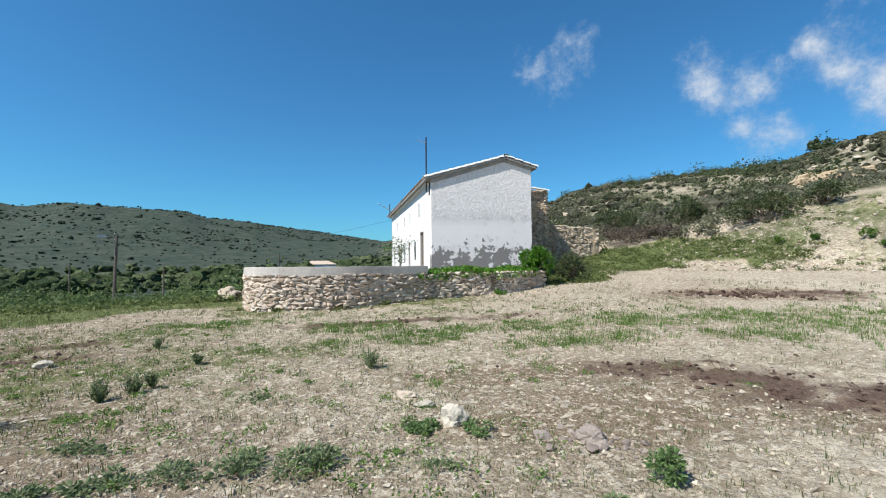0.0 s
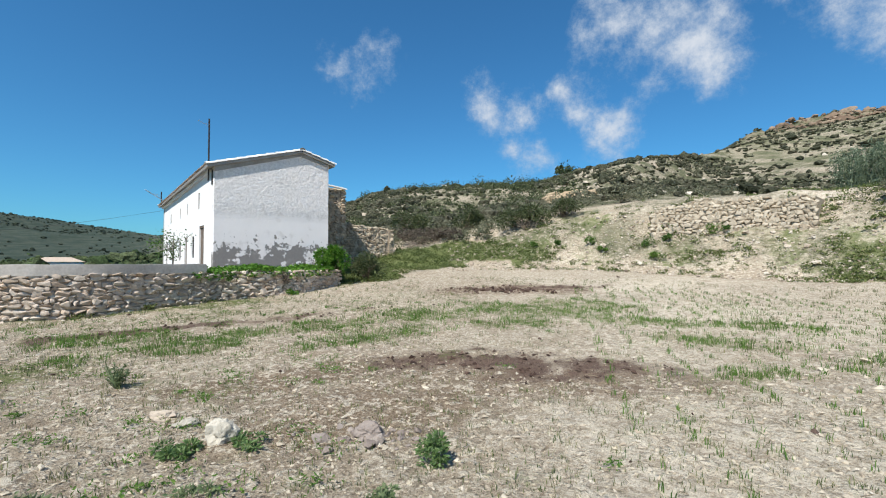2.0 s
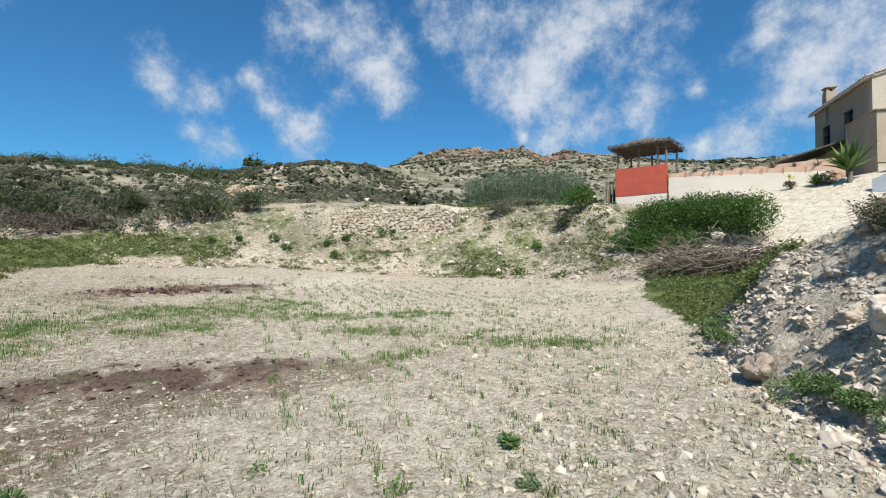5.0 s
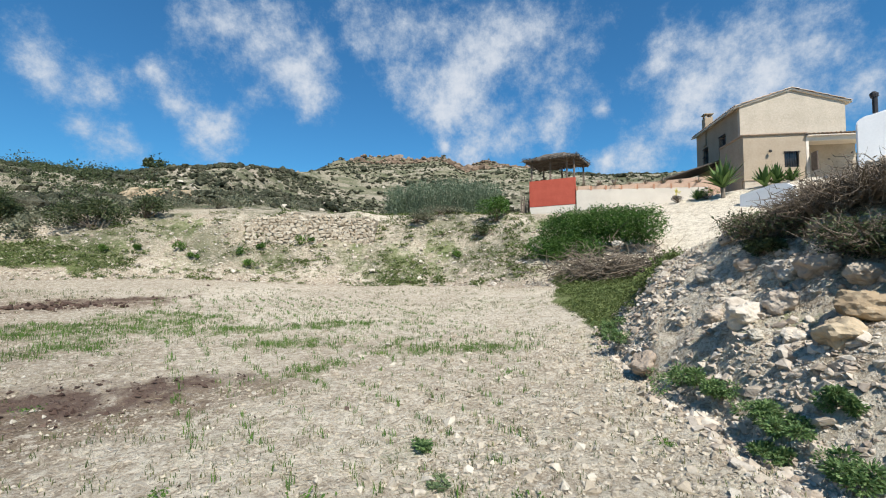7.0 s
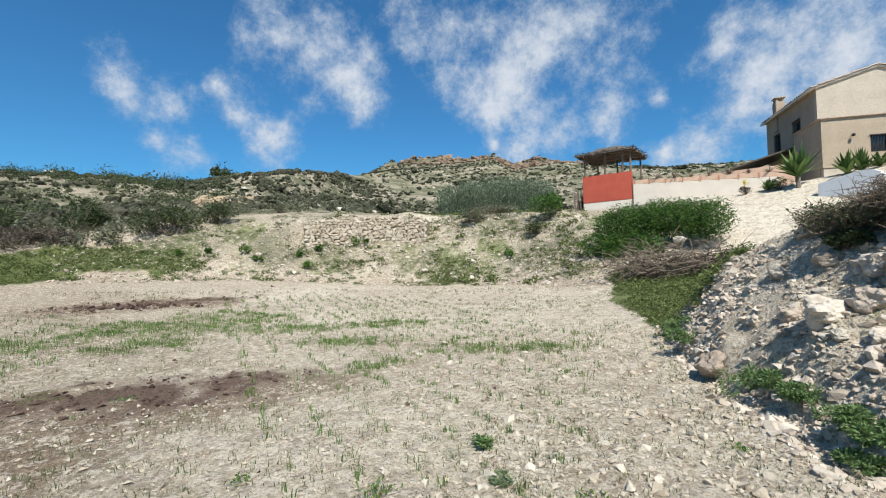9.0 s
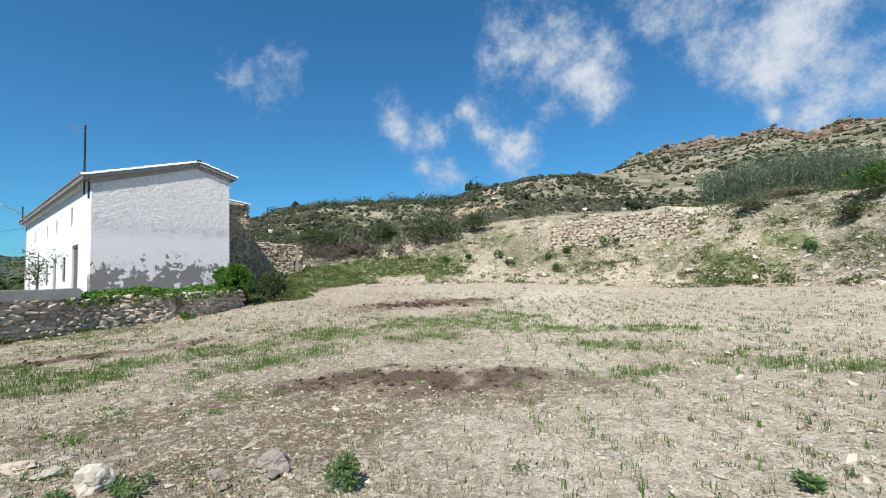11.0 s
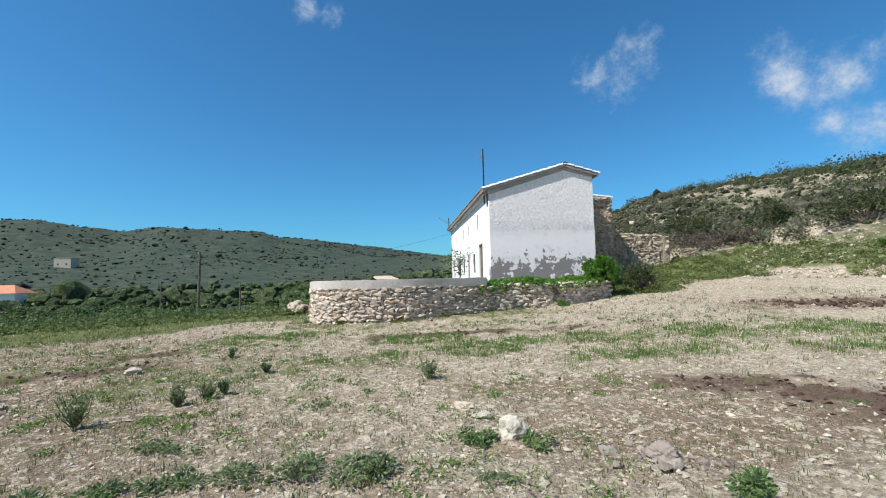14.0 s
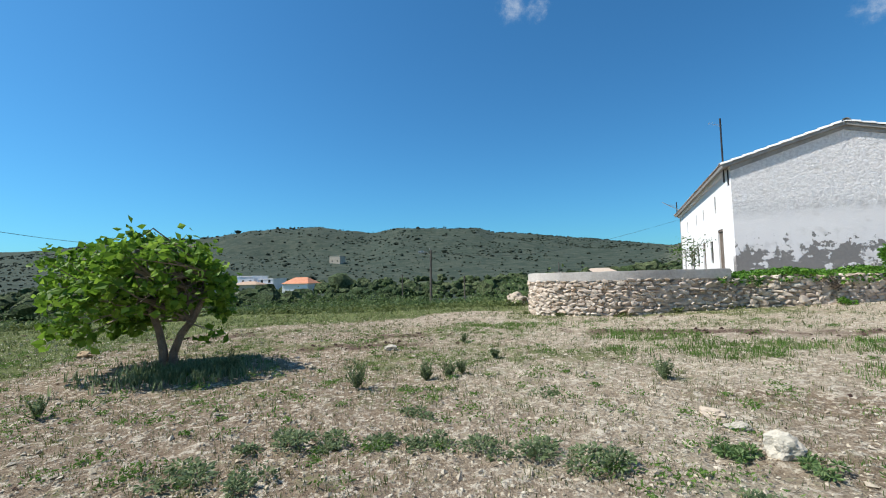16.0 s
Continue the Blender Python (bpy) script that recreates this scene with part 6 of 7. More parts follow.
def patchy(scale, cut, seed, loose=0.25):
    return lambda x, y, az, r, g: fbm(x * scale, y * scale, 4, seed) + g.normal(0, loose, len(x)) > cut


def scatter_clumps(name, az0, az1, r0, r1, n, size, material, label, seed, keep=None, power=1.4, category="scrub", tall=0.7, grow=0.0022, fine=1):
    """Many rounded, uneven crowns over a stretch of land, in one mesh."""
    g = np.random.default_rng(seed)
    az = g.uniform(az0, az1, n)
    r = (r0**power + (r1**power - r0**power) * g.random(n)) ** (1 / power)
    xy = polar(az, r)
    if keep is not None:
        ok = keep(xy[:, 0], xy[:, 1], az, r, g)
        xy, r = xy[ok], r[ok]
    bm = bmesh.new()
    bmesh.ops.create_icosphere(bm, subdivisions=fine, radius=0.5)
    ball, tri = np.array([v.co for v in bm.verts]), np.array([[v.index for v in f.verts] for f in bm.faces])
    bm.free()
    n, k = len(xy), len(ball)
    sz = size * g.lognormal(0, 0.4, n) * (1 + grow * r)
    shape = np.stack([g.uniform(0.8, 1.4, n), g.uniform(0.8, 1.4, n), tall * g.uniform(0.7, 1.2, n)], 1)
    v = ball[None] * (1 + g.normal(0, 0.22, (n, k, 1))) * (sz[:, None] * shape)[:, None, :]
    z = land(xy[:, 0], xy[:, 1]) + 0.3 * sz * tall
    v = v + np.column_stack([xy, z])[:, None, :]
    f = (np.arange(n)[:, None, None] * k + tri[None]).reshape(-1, 3)
    return tagged(from_arrays(name, v.reshape(-1, 3), f, material), label, category, kind="stuff")


scatter_scrub("hill_scrub", -20, 27, 34, 60, 1000, 0.7, 0.17, 48, M_SCRUB, "grey-green scrub covering the near hill", 301, patchy(0.09, 0.1, 31, 0.5), 1.35)
scatter_clumps("hill_scrub", -20, 27, 40, 160, 15000, 0.6, M_HILLCLUMP, "grey-green scrub over the upper hill", 308, patchy(0.07, 0.1, 31, 0.6), 1.3, tall=0.8)
scatter_scrub("hill_shrubs", -3, 27, 45, 140, 330, 1.6, 0.1, 170, M_SHRUB, "dark evergreen shrubs on the hillside", 302, patchy(0.04, 0.0, 32), 1.4)
scatter_scrub("hill_scrub", -80, -18, 40, 70, 900, 0.7, 0.17, 48, M_SCRUB, "grey-green scrub on the slope above the bank", 303, patchy(0.07, -0.1, 33), 1.3)
scatter_clumps("hill_scrub", -80, -18, 50, 325, 17000, 0.62, M_HILLCLUMP, "grey-green scrub on the far slope", 309, patchy(0.045, 0.05, 33, 0.6), 1.3, tall=0.65)
scatter_scrub("hill_shrubs", -80, -20, 60, 290, 170, 1.3, 0.12, 110, M_SHRUB, "dark shrubs on the far slope", 304, patchy(0.03, 0.15, 34), 1.3)
scatter_scrub("ridge_trees", -1, 20, 112, 148, 110, 1.7, 0.1, 170, M_SHRUB, "dark low trees along the hill's skyline", 305, None, 1.0, "trees", 0.8)
scatter_scrub("near_scrub", -12, 22, 33, 46, 300, 0.85, 0.12, 120, M_SCRUB, "grey scrub bushes above the green slope", 306, patchy(0.2, 0.0, 36), 1.3)
scatter_scrub("bank_plants", -48, 8, 22, 33, 2600, 0.36, 0.16, 44, M_VERGE, "low weeds growing on the pale bank", 307, lambda x, y, az, r, g: (r > around(TOE_R, az) - 0.5) & (fbm(x * 0.35, y * 0.35, 3, 37) + g.normal(0, 0.3, len(x)) + 0.5 * smooth((7 - np.abs(az + 32)) / 7) > 0.15), 1.5, "weeds", 0.4)

# pale rock outcrops on the hills
g_ = np.random.default_rng(55)
rock_stones = rock_meshes(8, M_PALESTONE, 35)
xy = polar(g_.uniform(-50, 24, 3600), g_.uniform(42, 180, 3600))
ok = fbm(xy[:, 0] * 0.05, xy[:, 1] * 0.05, 3, 41) + g_.normal(0, 0.35, 3600) > 0.2
rubble("hill_rocks", xy[ok], g_.lognormal(-0.75, 0.55, ok.sum()), rock_stones, M_PALESTONE, "pale limestone outcrops on the scrubby hill", 0.45, 51)
M_CRAG = stony("brown_crag", [(0.15, 0.10, 0.07), (0.23, 0.165, 0.115), (0.29, 0.22, 0.16), (0.20, 0.14, 0.095)], 1.2)
crag_stones = rock_meshes(10, M_CRAG, 36, 22)
xy = polar(g_.uniform(-48, -20, 1500), g_.uniform(255, 334, 1500))
rubble("crags", xy, g_.lognormal(0.75, 0.5, 1500), crag_stones, M_CRAG, "brown broken crags along the far ridge", 0.4, 52)
xy = polar(g_.uniform(-6, 0, 60), g_.uniform(44, 56, 60))
M_OCHRECLIFF = stony("ochre_earth", [(0.34, 0.25, 0.155), (0.43, 0.33, 0.215), (0.50, 0.41, 0.285)], 2.0)
rubble("ochre_outcrop", xy, g_.lognormal(0.1, 0.4, 60), rock_meshes(6, M_OCHRECLIFF, 37), M_OCHRECLIFF, "ochre earth outcrop at the foot of the hill", 0.4, 53)
g_hut = thing("hilltop_hut", (-31.5, 149, ground_z(-31.5, 149) + 0.3), 12, "small beige hut on the hilltop", "hut")
part("wall", box(bmesh.new(), (-2.6, -2, -1), (2.6, 2, 2.2), 0.05), M_BEIGE, g_hut)
part("roof", box(bmesh.new(), (-3.1, -2.4, 2.2), (3.1, 2.4, 2.6), 0.05), M_CREAM, g_hut)
bush("lone_tree", 5.5, 150, 5.0, 4.5, M_SHRUB, 1500, 0.55, "lone dark tree standing on the skyline", "tree", 61, 9)


# ---- valley ----
scatter_scrub("valley_hedge", 54, 119, 27, 33, 800, 0.6, 0.12, 80, M_VALLEYBUSH, "green hedge of bushes beyond the field's edge", 311, None, 1.0, "hedge", 0.5)
scatter_scrub("valley_bushes", 50, 119, 34, 75, 800, 1.4, 0.1, 110, M_VALLEYBUSH, "green bushes and orchard trees in the valley", 312, patchy(0.08, 0.0, 42), 1.4, "bushes", 0.9)
scatter_clumps("valley_trees", 40, 120, 70, 250, 2200, 1.7, M_ORCHARD, "dark orchard trees across the valley floor", 313, patchy(0.035, -0.1, 43), 1.4, "trees", 0.9, fine=2)
scatter_clumps("slope_woods", 38, 120, 230, 930, 12000, 0.75, M_FARCLUMP, "dark scrub woods on the far hills", 314, patchy(0.012, 0.1, 44, 0.6), 1.5, "woods", 0.7)
scatter_scrub("valley_cover", 44, 119, 22, 28, 1800, 0.3, 0.24, 28, M_VERGE, "tall green grass along the field's edge", 315, lambda x, y, az, r, g: r > 21.5 + 2.5 * smooth((az - 80) / 30), 1.0, "grass", 0.5)


def dwelling(name, x, y, z, turn, w, d, h, wall_mat, roof_mat, label, roof_h=0.0, windows=3, storeys=1):
    """A simple distant house with real openings, roof and door."""
    o = thing(name, (x, y, z), turn, label, "house", "village houses")
    part("wall", box(bmesh.new(), (-w / 2, -d / 2, -3), (w / 2, d / 2, h)), wall_mat, o)
    bm = bmesh.new()
    if roof_h:
        e = 0.4
        v = [bm.verts.new(p) for p in ((-w / 2 - e, -d / 2 - e, h), (w / 2 + e, -d / 2 - e, h), (w / 2 + e, d / 2 + e, h), (-w / 2 - e, d / 2 + e, h), (-w / 4, 0, h + roof_h), (w / 4, 0, h + roof_h))]
        for f in ((0, 1, 5, 4), (1, 2, 5), (2, 3, 4, 5), (3, 0, 4), (3, 2, 1, 0)):
            bm.faces.new([v[i] for i in f])
    else:
        box(bm, (-w / 2 - 0.15, -d / 2 - 0.15, h), (w / 2 + 0.15, d / 2 + 0.15, h + 0.35))
    part("roof", bm, roof_mat, o)
    for s in range(storeys):
        for k in range(windows):
            cx = -w / 2 + (k + 0.5) * w / windows
            zz = 0.9 + s * 2.8
            for side, yy in ((-1, -d / 2), (1, d / 2)):
                wn = part("window", box(bmesh.new(), (cx - 0.5, yy + side * 0.02, zz), (cx + 0.5, yy + side * 0.05, zz + 1.2)), M_GLASS, o)
    return o


dwelling("village_house", -168, -0.6, -3.6, 58, 10, 8, 4.4, M_WHITEPAINT, M_REDROOF, "white village house with an orange-red hipped roof", 2.2, 3, 1)
dwelling("village_house", -196, -21.5, -2.4, 60, 13, 9, 6.2, M_WHITEPAINT, M_WHITEPAINT, "long white flat-roofed village house", 0, 4, 2)
dwelling("village_house", -190, -11.5, -2.4, 55, 7, 8, 5.0, M_WHITEPAINT, M_WHITEPAINT, "white cubic village house", 0, 2, 2)
dwelling("village_house", -182, -19.0, -2.6, 60, 10, 7, 3.4, M_BEIGE, M_TILE, "low grey-brown village house", 1.2, 3, 1)
dwelling("village_house", -189, -30.5, -2.6, 84, 7, 7, 4.2, M_WHITEPAINT, M_WHITEPAINT, "small white village house behind the fig tree", 0, 2, 1)
dwelling("ruined_tower", -402, 29.0, ground_z(-402, 29.0), 50, 11, 8, 5.5, M_BEIGE, M_BEIGE, "roofless beige ruin on a low hill", 0, 2, 1)
dwelling("village_house", -120.6, 89.2, ground_z(-120.6, 89.2) - 0.5, 50, 10, 8, 4, M_WHITEPAINT, M_TILE, "small white farm across the valley", 1.2, 2, 1)
lane = from_arrays("lane", np.array([(-160, -8, -3.55), (-160, -4, -3.55), (-185, -6, -3.2), (-185, -10, -3.2)]), [(0, 1, 2, 3)], M_CAP)
tagged(lane, "pale concrete lane leading into the village", "lane", kind="structure")


def pole(x, y, h, radius, lamp, label, lean=0.0):
    z = ground_z(x, y)
    p = thing("utility_pole" if lamp else "wooden_post", (x, y, z), 75, label, "pole", "" if lamp else "posts by the field")
    part("shaft", tube(bmesh.new(), [(0, 0, -0.3), (lean * 0.5, 0, h / 2), (lean, 0, h)], [radius, radius * 0.85, radius * 0.7], 8), M_GREYWOOD, p)
    if lamp:
        part("arm", tube(bmesh.new(), [(0, 0, h - 0.5), (-0.35, -0.1, h - 0.25), (-0.7, -0.2, h - 0.2)], 0.03, 6), M_GALV, p)
        bm = box(bmesh.new(), (-1.25, -0.4, h - 0.36), (-0.6, -0.05, h - 0.1), 0.05)
        part("lamp_head", bm, M_GALV, p, "pale street lamp head")
        part("insulator", tube(bmesh.new(), [(0.0, 0, h), (0, 0, h + 0.2)], 0.04, 6), M_GALV, p)
    return p


def height_to(x, y, z):
    return z - ground_z(x, y)


pole(-48.0, 13.4, height_to(-48, 13.4, 4.7), 0.15, True, "grey wooden utility pole with a street lamp", 0.15)
pole(-58.5, 12.5, height_to(-58.5, 12.5, 2.1), 0.09, False, "thin pale wooden post beyond the field")
pole(-42.2, 15.3, height_to(-42.2, 15.3, 1.75), 0.08, False, "thin pale wooden post beyond the field")
pole(-84.0, 52.0, height_to(-84, 52, 4.4), 0.14, False, "dark pole across the valley behind the terrace")
bm = tube(bmesh.new(), [Vector((-22.0, -16.5, 4.75)).lerp(Vector((-75.0, -17.5, 7.8)), k / 12) - Vector((0, 0, 0.9 * math.sin(math.pi * k / 12))) for k in range(13)], 0.016, 5)
tagged(mesh_object("overhead_cable", bm, M_IRON), "black overhead cable hanging across the valley side", "cable")
fx, fy, fz = house_point(-0.35, 15.5, 4.55)
antenna(fx, fy, fz, 0.9, "leaning rusty aerial at the far eave", True)
bm = tube(bmesh.new(), [Vector(house_point(-0.1, 17.0, 4.3)).lerp(Vector((-48.0, 13.4, 4.5)), k / 10) - Vector((0, 0, 1.4 * math.sin(math.pi * k / 10))) for k in range(11)], 0.01, 4)
tagged(mesh_object("service_cable", bm, M_IRON), "thin black service cable from the house to the pole", "cable")
bm = tube(bmesh.new(), [house_point(-0.35, 14.2, 4.7), house_point(-1.5, 12.9, 5.15)], 0.025, 6)
tagged(mesh_object("eave_pole", bm, M_GALV), "pale metal bar jutting from the front eave", "bar")
boulder("rock_stub", -20.9, 10.4, (1.6, 1.2, 0.8), M_PALESTONE, "pale rock beside the terrace wall", seed=14)


# ---- the rocky bank beside the field ----
pile_stones = rock_meshes(12, M_PALESTONE, 45)
g_ = np.random.default_rng(66)
az = g_.uniform(-92, -55, 19000)
foot, crest = np.interp(az, PILE_AZ, PILE_FOOT), np.interp(az, PILE_AZ, PILE_R)
t = g_.beta(1.2, 1.2, 19000) * 1.15 - 0.12
xy = polar(az, foot + (crest - foot) * t)
dens = fbm(xy[:, 0] * 0.9, xy[:, 1] * 0.9, 3, 61)
ok = dens + g_.normal(0, 0.4, 19000) > -0.3
rubble("bank_rubble", xy[ok], np.clip(g_.lognormal(-3.25, 0.65, ok.sum()), 0.016, 0.2), pile_stones, M_PALESTONE, "loose pale stones covering the eroded bank", 0.52, 62)
ROCKS = [(6.34, 2.3, 0.62, 0.5, 0.5), (6.5, 1.98, 0.55, 0.45, 0.42), (6.75, 1.7, 0.55, 0.45, 0.4), (6.2, 1.18, 0.7, 0.6, 0.42), (5.85, 1.3, 0.55, 0.5, 0.4), (7.04, 2.05, 0.45, 0.4, 0.35), (6.74, 2.8, 0.34, 0.3, 0.26), (7.3, 2.6, 0.4, 0.3, 0.3), (6.6, 1.25, 0.5, 0.4, 0.35),
         (7.6, 3.3, 0.36, 0.3, 0.28), (6.9, 3.3, 0.3, 0.24, 0.22), (6.1, 1.75, 0.34, 0.3, 0.26), (7.5, 1.8, 0.5, 0.4, 0.36), (6.3, 0.8, 0.7, 0.5, 0.5), (7.9, 2.4, 0.42, 0.36, 0.3), (8.2, 3.2, 0.4, 0.34, 0.3)]
for k, (x, y, sx, sy, sz) in enumerate(ROCKS):
    ochre = k in (3, 4)
    boulder("boulder", x, y, (0.8 * sx, 0.8 * sy, 0.8 * sz), M_OCHRECLIFF if ochre else M_PALESTONE, "ochre boulder stuck in the bank" if ochre else "pale limestone boulder stuck in the bank", "boulder", 20 + k, None, 0.3, 1.0, 40 * k, "boulders in the bank")
boulder("boulder", 6.6, 3.65, (0.6, 0.42, 0.34), M_PALESTONE, "pale flat boulder at the bank's foot", "boulder", 50, None, 0.25, 1.0, 20)
boulder("white_block", 6.1, 2.08, (0.22, 0.16, 0.12), M_WHITESTONE, "small white block among the pebbles", "block", 51, None, 0.2)


def dry_shrub(x, y, w, h, n, label, seed, leafmat=None, leaves=500, dirx=0.0):
    z = ground_z(x, y)
    b = thing("dry_shrub", (x, y, z), 0, label, "shrub", "dry shrubs on the bank")
    g = np.random.default_rng(seed)
    a = g.uniform(0, math.tau, n)
    q = np.sqrt(g.random(n))
    st = np.column_stack([q * np.cos(a) * w * 0.25, q * np.sin(a) * w * 0.25, g.uniform(-0.05, 0.1, n)])
    en = st + np.column_stack([q * np.cos(a) * w * 0.4 + g.normal(0, 0.12 * w, n) + dirx * g.random(n), q * np.sin(a) * w * 0.4 + g.normal(0, 0.12 * w, n), h * g.uniform(0.35, 1.0, n)])
    twigs("twig_mass", st, en, 0.008, M_TWIG, b, seed=seed)
    k = g.integers(n, size=n * 2)
    s2 = st[k] + (en[k] - st[k]) * g.uniform(0.4, 0.95, (n * 2, 1))
    twigs("twig_mass", s2, s2 + g.normal(0, 0.1 * w, (n * 2, 3)), 0.005, M_TWIG, b, seed=seed + 1)
    k = g.integers(n, size=leaves)
    pts = st[k] + (en[k] - st[k]) * g.uniform(0.3, 1.0, (leaves, 1)) + g.normal(0, 0.06, (leaves, 3))
    v, f = leaf_quads(pts, 0.05, 0.6, 0.5, seed)
    from_arrays("foliage", v, f, leafmat or M_SHRUB, b)


for k, (a, r, w, h, n, lf) in enumerate([(-70.6, 8.7, 0.7, 0.3, 220, 1300), (-76.2, 7.9, 1.0, 0.26, 520, 300), (-78.6, 7.8, 1.1, 0.3, 560, 300), (-82.0, 7.8, 1.1, 0.35, 300, 400), (-79.8, 7.0, 0.9, 0.3, 300, 3000), (-72.4, 8.0, 0.8, 0.28, 260, 2400)]):
    p = polar(a, r)
    dry_shrub(p[0], p[1], w, h, n, "tangled dry brown shrub with sparse leaves on the bank" if lf < 900 else "dark leafy shrub rooted in the rocky bank", 400 + k, M_SHRUB if lf > 900 else M_DRYBUSH, lf, 0.0)
for k, (a, r, w, h) in enumerate([(-80.8, 6.8, 0.9, 0.35), (-71.6, 7.8, 0.6, 0.3)]):
    p = polar(a, r)
    bush("bank_shrub", p[0], p[1], w, h, M_SHRUB, 1800, 0.05, "dark small-leaved shrub hanging on the rocky bank", "shrub", 440 + k, 9, group="leafy shrubs on the bank")
# low plants at its foot
WEEDS = [(6.12, 2.95, 0.75, 0.45), (5.97, 2.6, 0.6, 0.36), (5.72, 2.2, 0.6, 0.3), (5.42, 1.78, 0.55, 0.28), (5.22, 1.5, 0.55, 0.3), (5.28, 1.2, 0.35, 0.28), (4.84, 1.07, 0.5, 0.4), (5.1, 1.6, 0.4, 0.2), (7.42, 4.6, 0.7, 0.35), (8.4, 5.5, 0.8, 0.35), (7.9, 4.95, 0.7, 0.35)]
for k, (x, y, w, h) in enumerate(WEEDS):
    bush("leafy_weed", x, y, w, h, M_FIELDWEED, 1200, 0.042, "grey-green leafy weed at the bank's foot", "weed", 420 + k, 8, group="weeds at the bank", stems=False)
scatter_scrub("verge_grass", -64, -40, 7.5, 23, 8000, 0.26, 0.13, 36, M_VERGE, "low green herbs on the verge", 431, lambda x, y, az, r, g: within(x, y, VERGE) + 0.5 * fbm(x * 0.8, y * 0.8, 3, 72) > 0.05, 1.2, "grass", 0.5)
scatter_scrub("slope_grass", -4, 34, 19, 36, 7500, 0.27, 0.2, 24, M_VERGE, "green grass on the slope beside the house", 432, lambda x, y, az, r, g: within(x, y, SLOPE) + 1.2 * fbm(x * 0.5, y * 0.5, 3, 71) > 0, 1.2, "grass", 0.6)

scatter_scrub("bank_grass", -48, -24, 20, 28, 2600, 0.28, 0.2, 26, M_VERGE, "green grass patch on the foot of the bank", 433, lambda x, y, az, r, g: within(x, y, PATCH) + 0.8 * fbm(x * 0.8, y * 0.8, 3, 73) > 0.1, 1.2, "grass", 0.6)

# ---- stones on the bank face ----
az = g_.uniform(-50, 12, 6500)
tr, pr = around(TOE_R, az), around(TOP_R, az)
u = g_.beta(1.0, 1.3, 6500)
xy = polar(az, tr - 0.6 + (pr - tr) * u)
rubble("bank_stones", xy, np.clip(g_.lognormal(-2.6, 0.6, 6500), 0.03, 0.45), pile_stones, M_PALESTONE, "pale loose stones over the sloping bank", 0.35, 63)

# ---- field: single rocks, weeds ----
boulder("white_rock", -2.72, 3.72, (0.27, 0.2, 0.26), M_WHITESTONE, "angular white rock lying in the field", "rock", 77, None, 0.25, 1.0, 30)
boulder("flat_rock", -3.75, 4.1, (0.34, 0.2, 0.13), M_PALESTONE, "flat pale rock half sunk in soil", "rock", 72, None, 0.35, 1.0, 10)
boulder("flat_rock", -3.35, 4.0, (0.26, 0.14, 0.09), M_WHITESTONE, "thin white slab lying in the field", "rock", 73, None, 0.35, 1.0, 60)
M_CLOD = stony("grey_clod", [(0.22, 0.18, 0.155), (0.29, 0.245, 0.215), (0.34, 0.29, 0.25)], 7)
boulder("earth_clod", -1.42, 4.12, (0.30, 0.24, 0.2), M_CLOD, "grey crumbly clod of turned earth", "clod", 74, None, 0.25, 1.0, 15)
boulder("pale_rock", -9.75, 1.75, (0.30, 0.24, 0.17), M_WHITESTONE, "rounded white rock beside dark soil", "rock", 75, None, 0.2)
boulder("brown_rock", -11.66, -4.62, (0.42, 0.2, 0.17), M_OCHRECLIFF, "brown rock near the fig tree", "rock", 76, None, 0.2, 1.0, 70)
for k, (x, y, w, h, n, dark) in enumerate([(-2.95, 3.45, 0.36, 0.2, 900, 1), (-0.72, 3.72, 0.36, 0.27, 1000, 1), (-0.95, 3.1, 0.28, 0.12, 500, 0), (-3.1, 2.2, 0.62, 0.22, 1000, 0), (-3.45, 1.75, 0.5, 0.14, 700, 0), (-3.7, 1.45, 0.5, 0.13, 700, 0), (-4.0, 1.05, 0.45, 0.14, 700, 0),
                                     (-4.3, 0.65, 0.42, 0.17, 700, 0), (-4.45, 0.2, 0.36, 0.16, 600, 0), (-4.7, -0.2, 0.55, 0.2, 900, 0), (-5.0, 1.2, 0.36, 0.16, 400, 0), (-4.0, -1.1, 0.55, 0.2, 700, 0), (-3.7, -0.5, 0.4, 0.18, 500, 0), (-4.5, -0.6, 0.3, 0.12, 300, 0), (-2.4, 3.75, 0.34, 0.14, 400, 1),
                                     (2.8, 3.65, 0.22, 0.17, 500, 1), (2.55, 3.0, 0.2, 0.09, 260, 0), (-5.2, 2.9, 0.4, 0.12, 300, 0), (-2.2, 2.8, 0.35, 0.1, 300, 0)]):
    bush("field_weed", x, y, 1.25 * w, h, M_FIELDWEED if dark else M_WEED, int(n * 0.6), 0.046, "low dark green leafy weed in the field" if dark else "low grey-green weed spreading over stony soil", "weed", 450 + k, 8, group="weeds in the field", stems=False)


def spiky_weed(x, y, h, seed):
    z = ground_z(x, y)
    t = thing("thistle", (x, y, z), 0, "upright spiky grey-green weed in the field", "weed", "spiky weeds")
    g = np.random.default_rng(seed)
    n = 26
    a = g.uniform(0, math.tau, n)
    en = np.column_stack([np.cos(a) * h * g.uniform(0.1, 0.6, n), np.sin(a) * h * g.uniform(0.1, 0.6, n), h * g.uniform(0.5, 1.0, n)])
    twigs("stalk_mass", np.zeros((n, 3)), en, 0.008, M_WEED, t, bend=0.08, seed=seed)
    k = g.integers(n, size=260)
    pts = en[k] * g.uniform(0.2, 1.0, (260, 1))
    v, f = leaf_quads(pts, 0.07, 0.9, 0.25, seed)
    from_arrays("foliage", v, f, M_WEED, t)


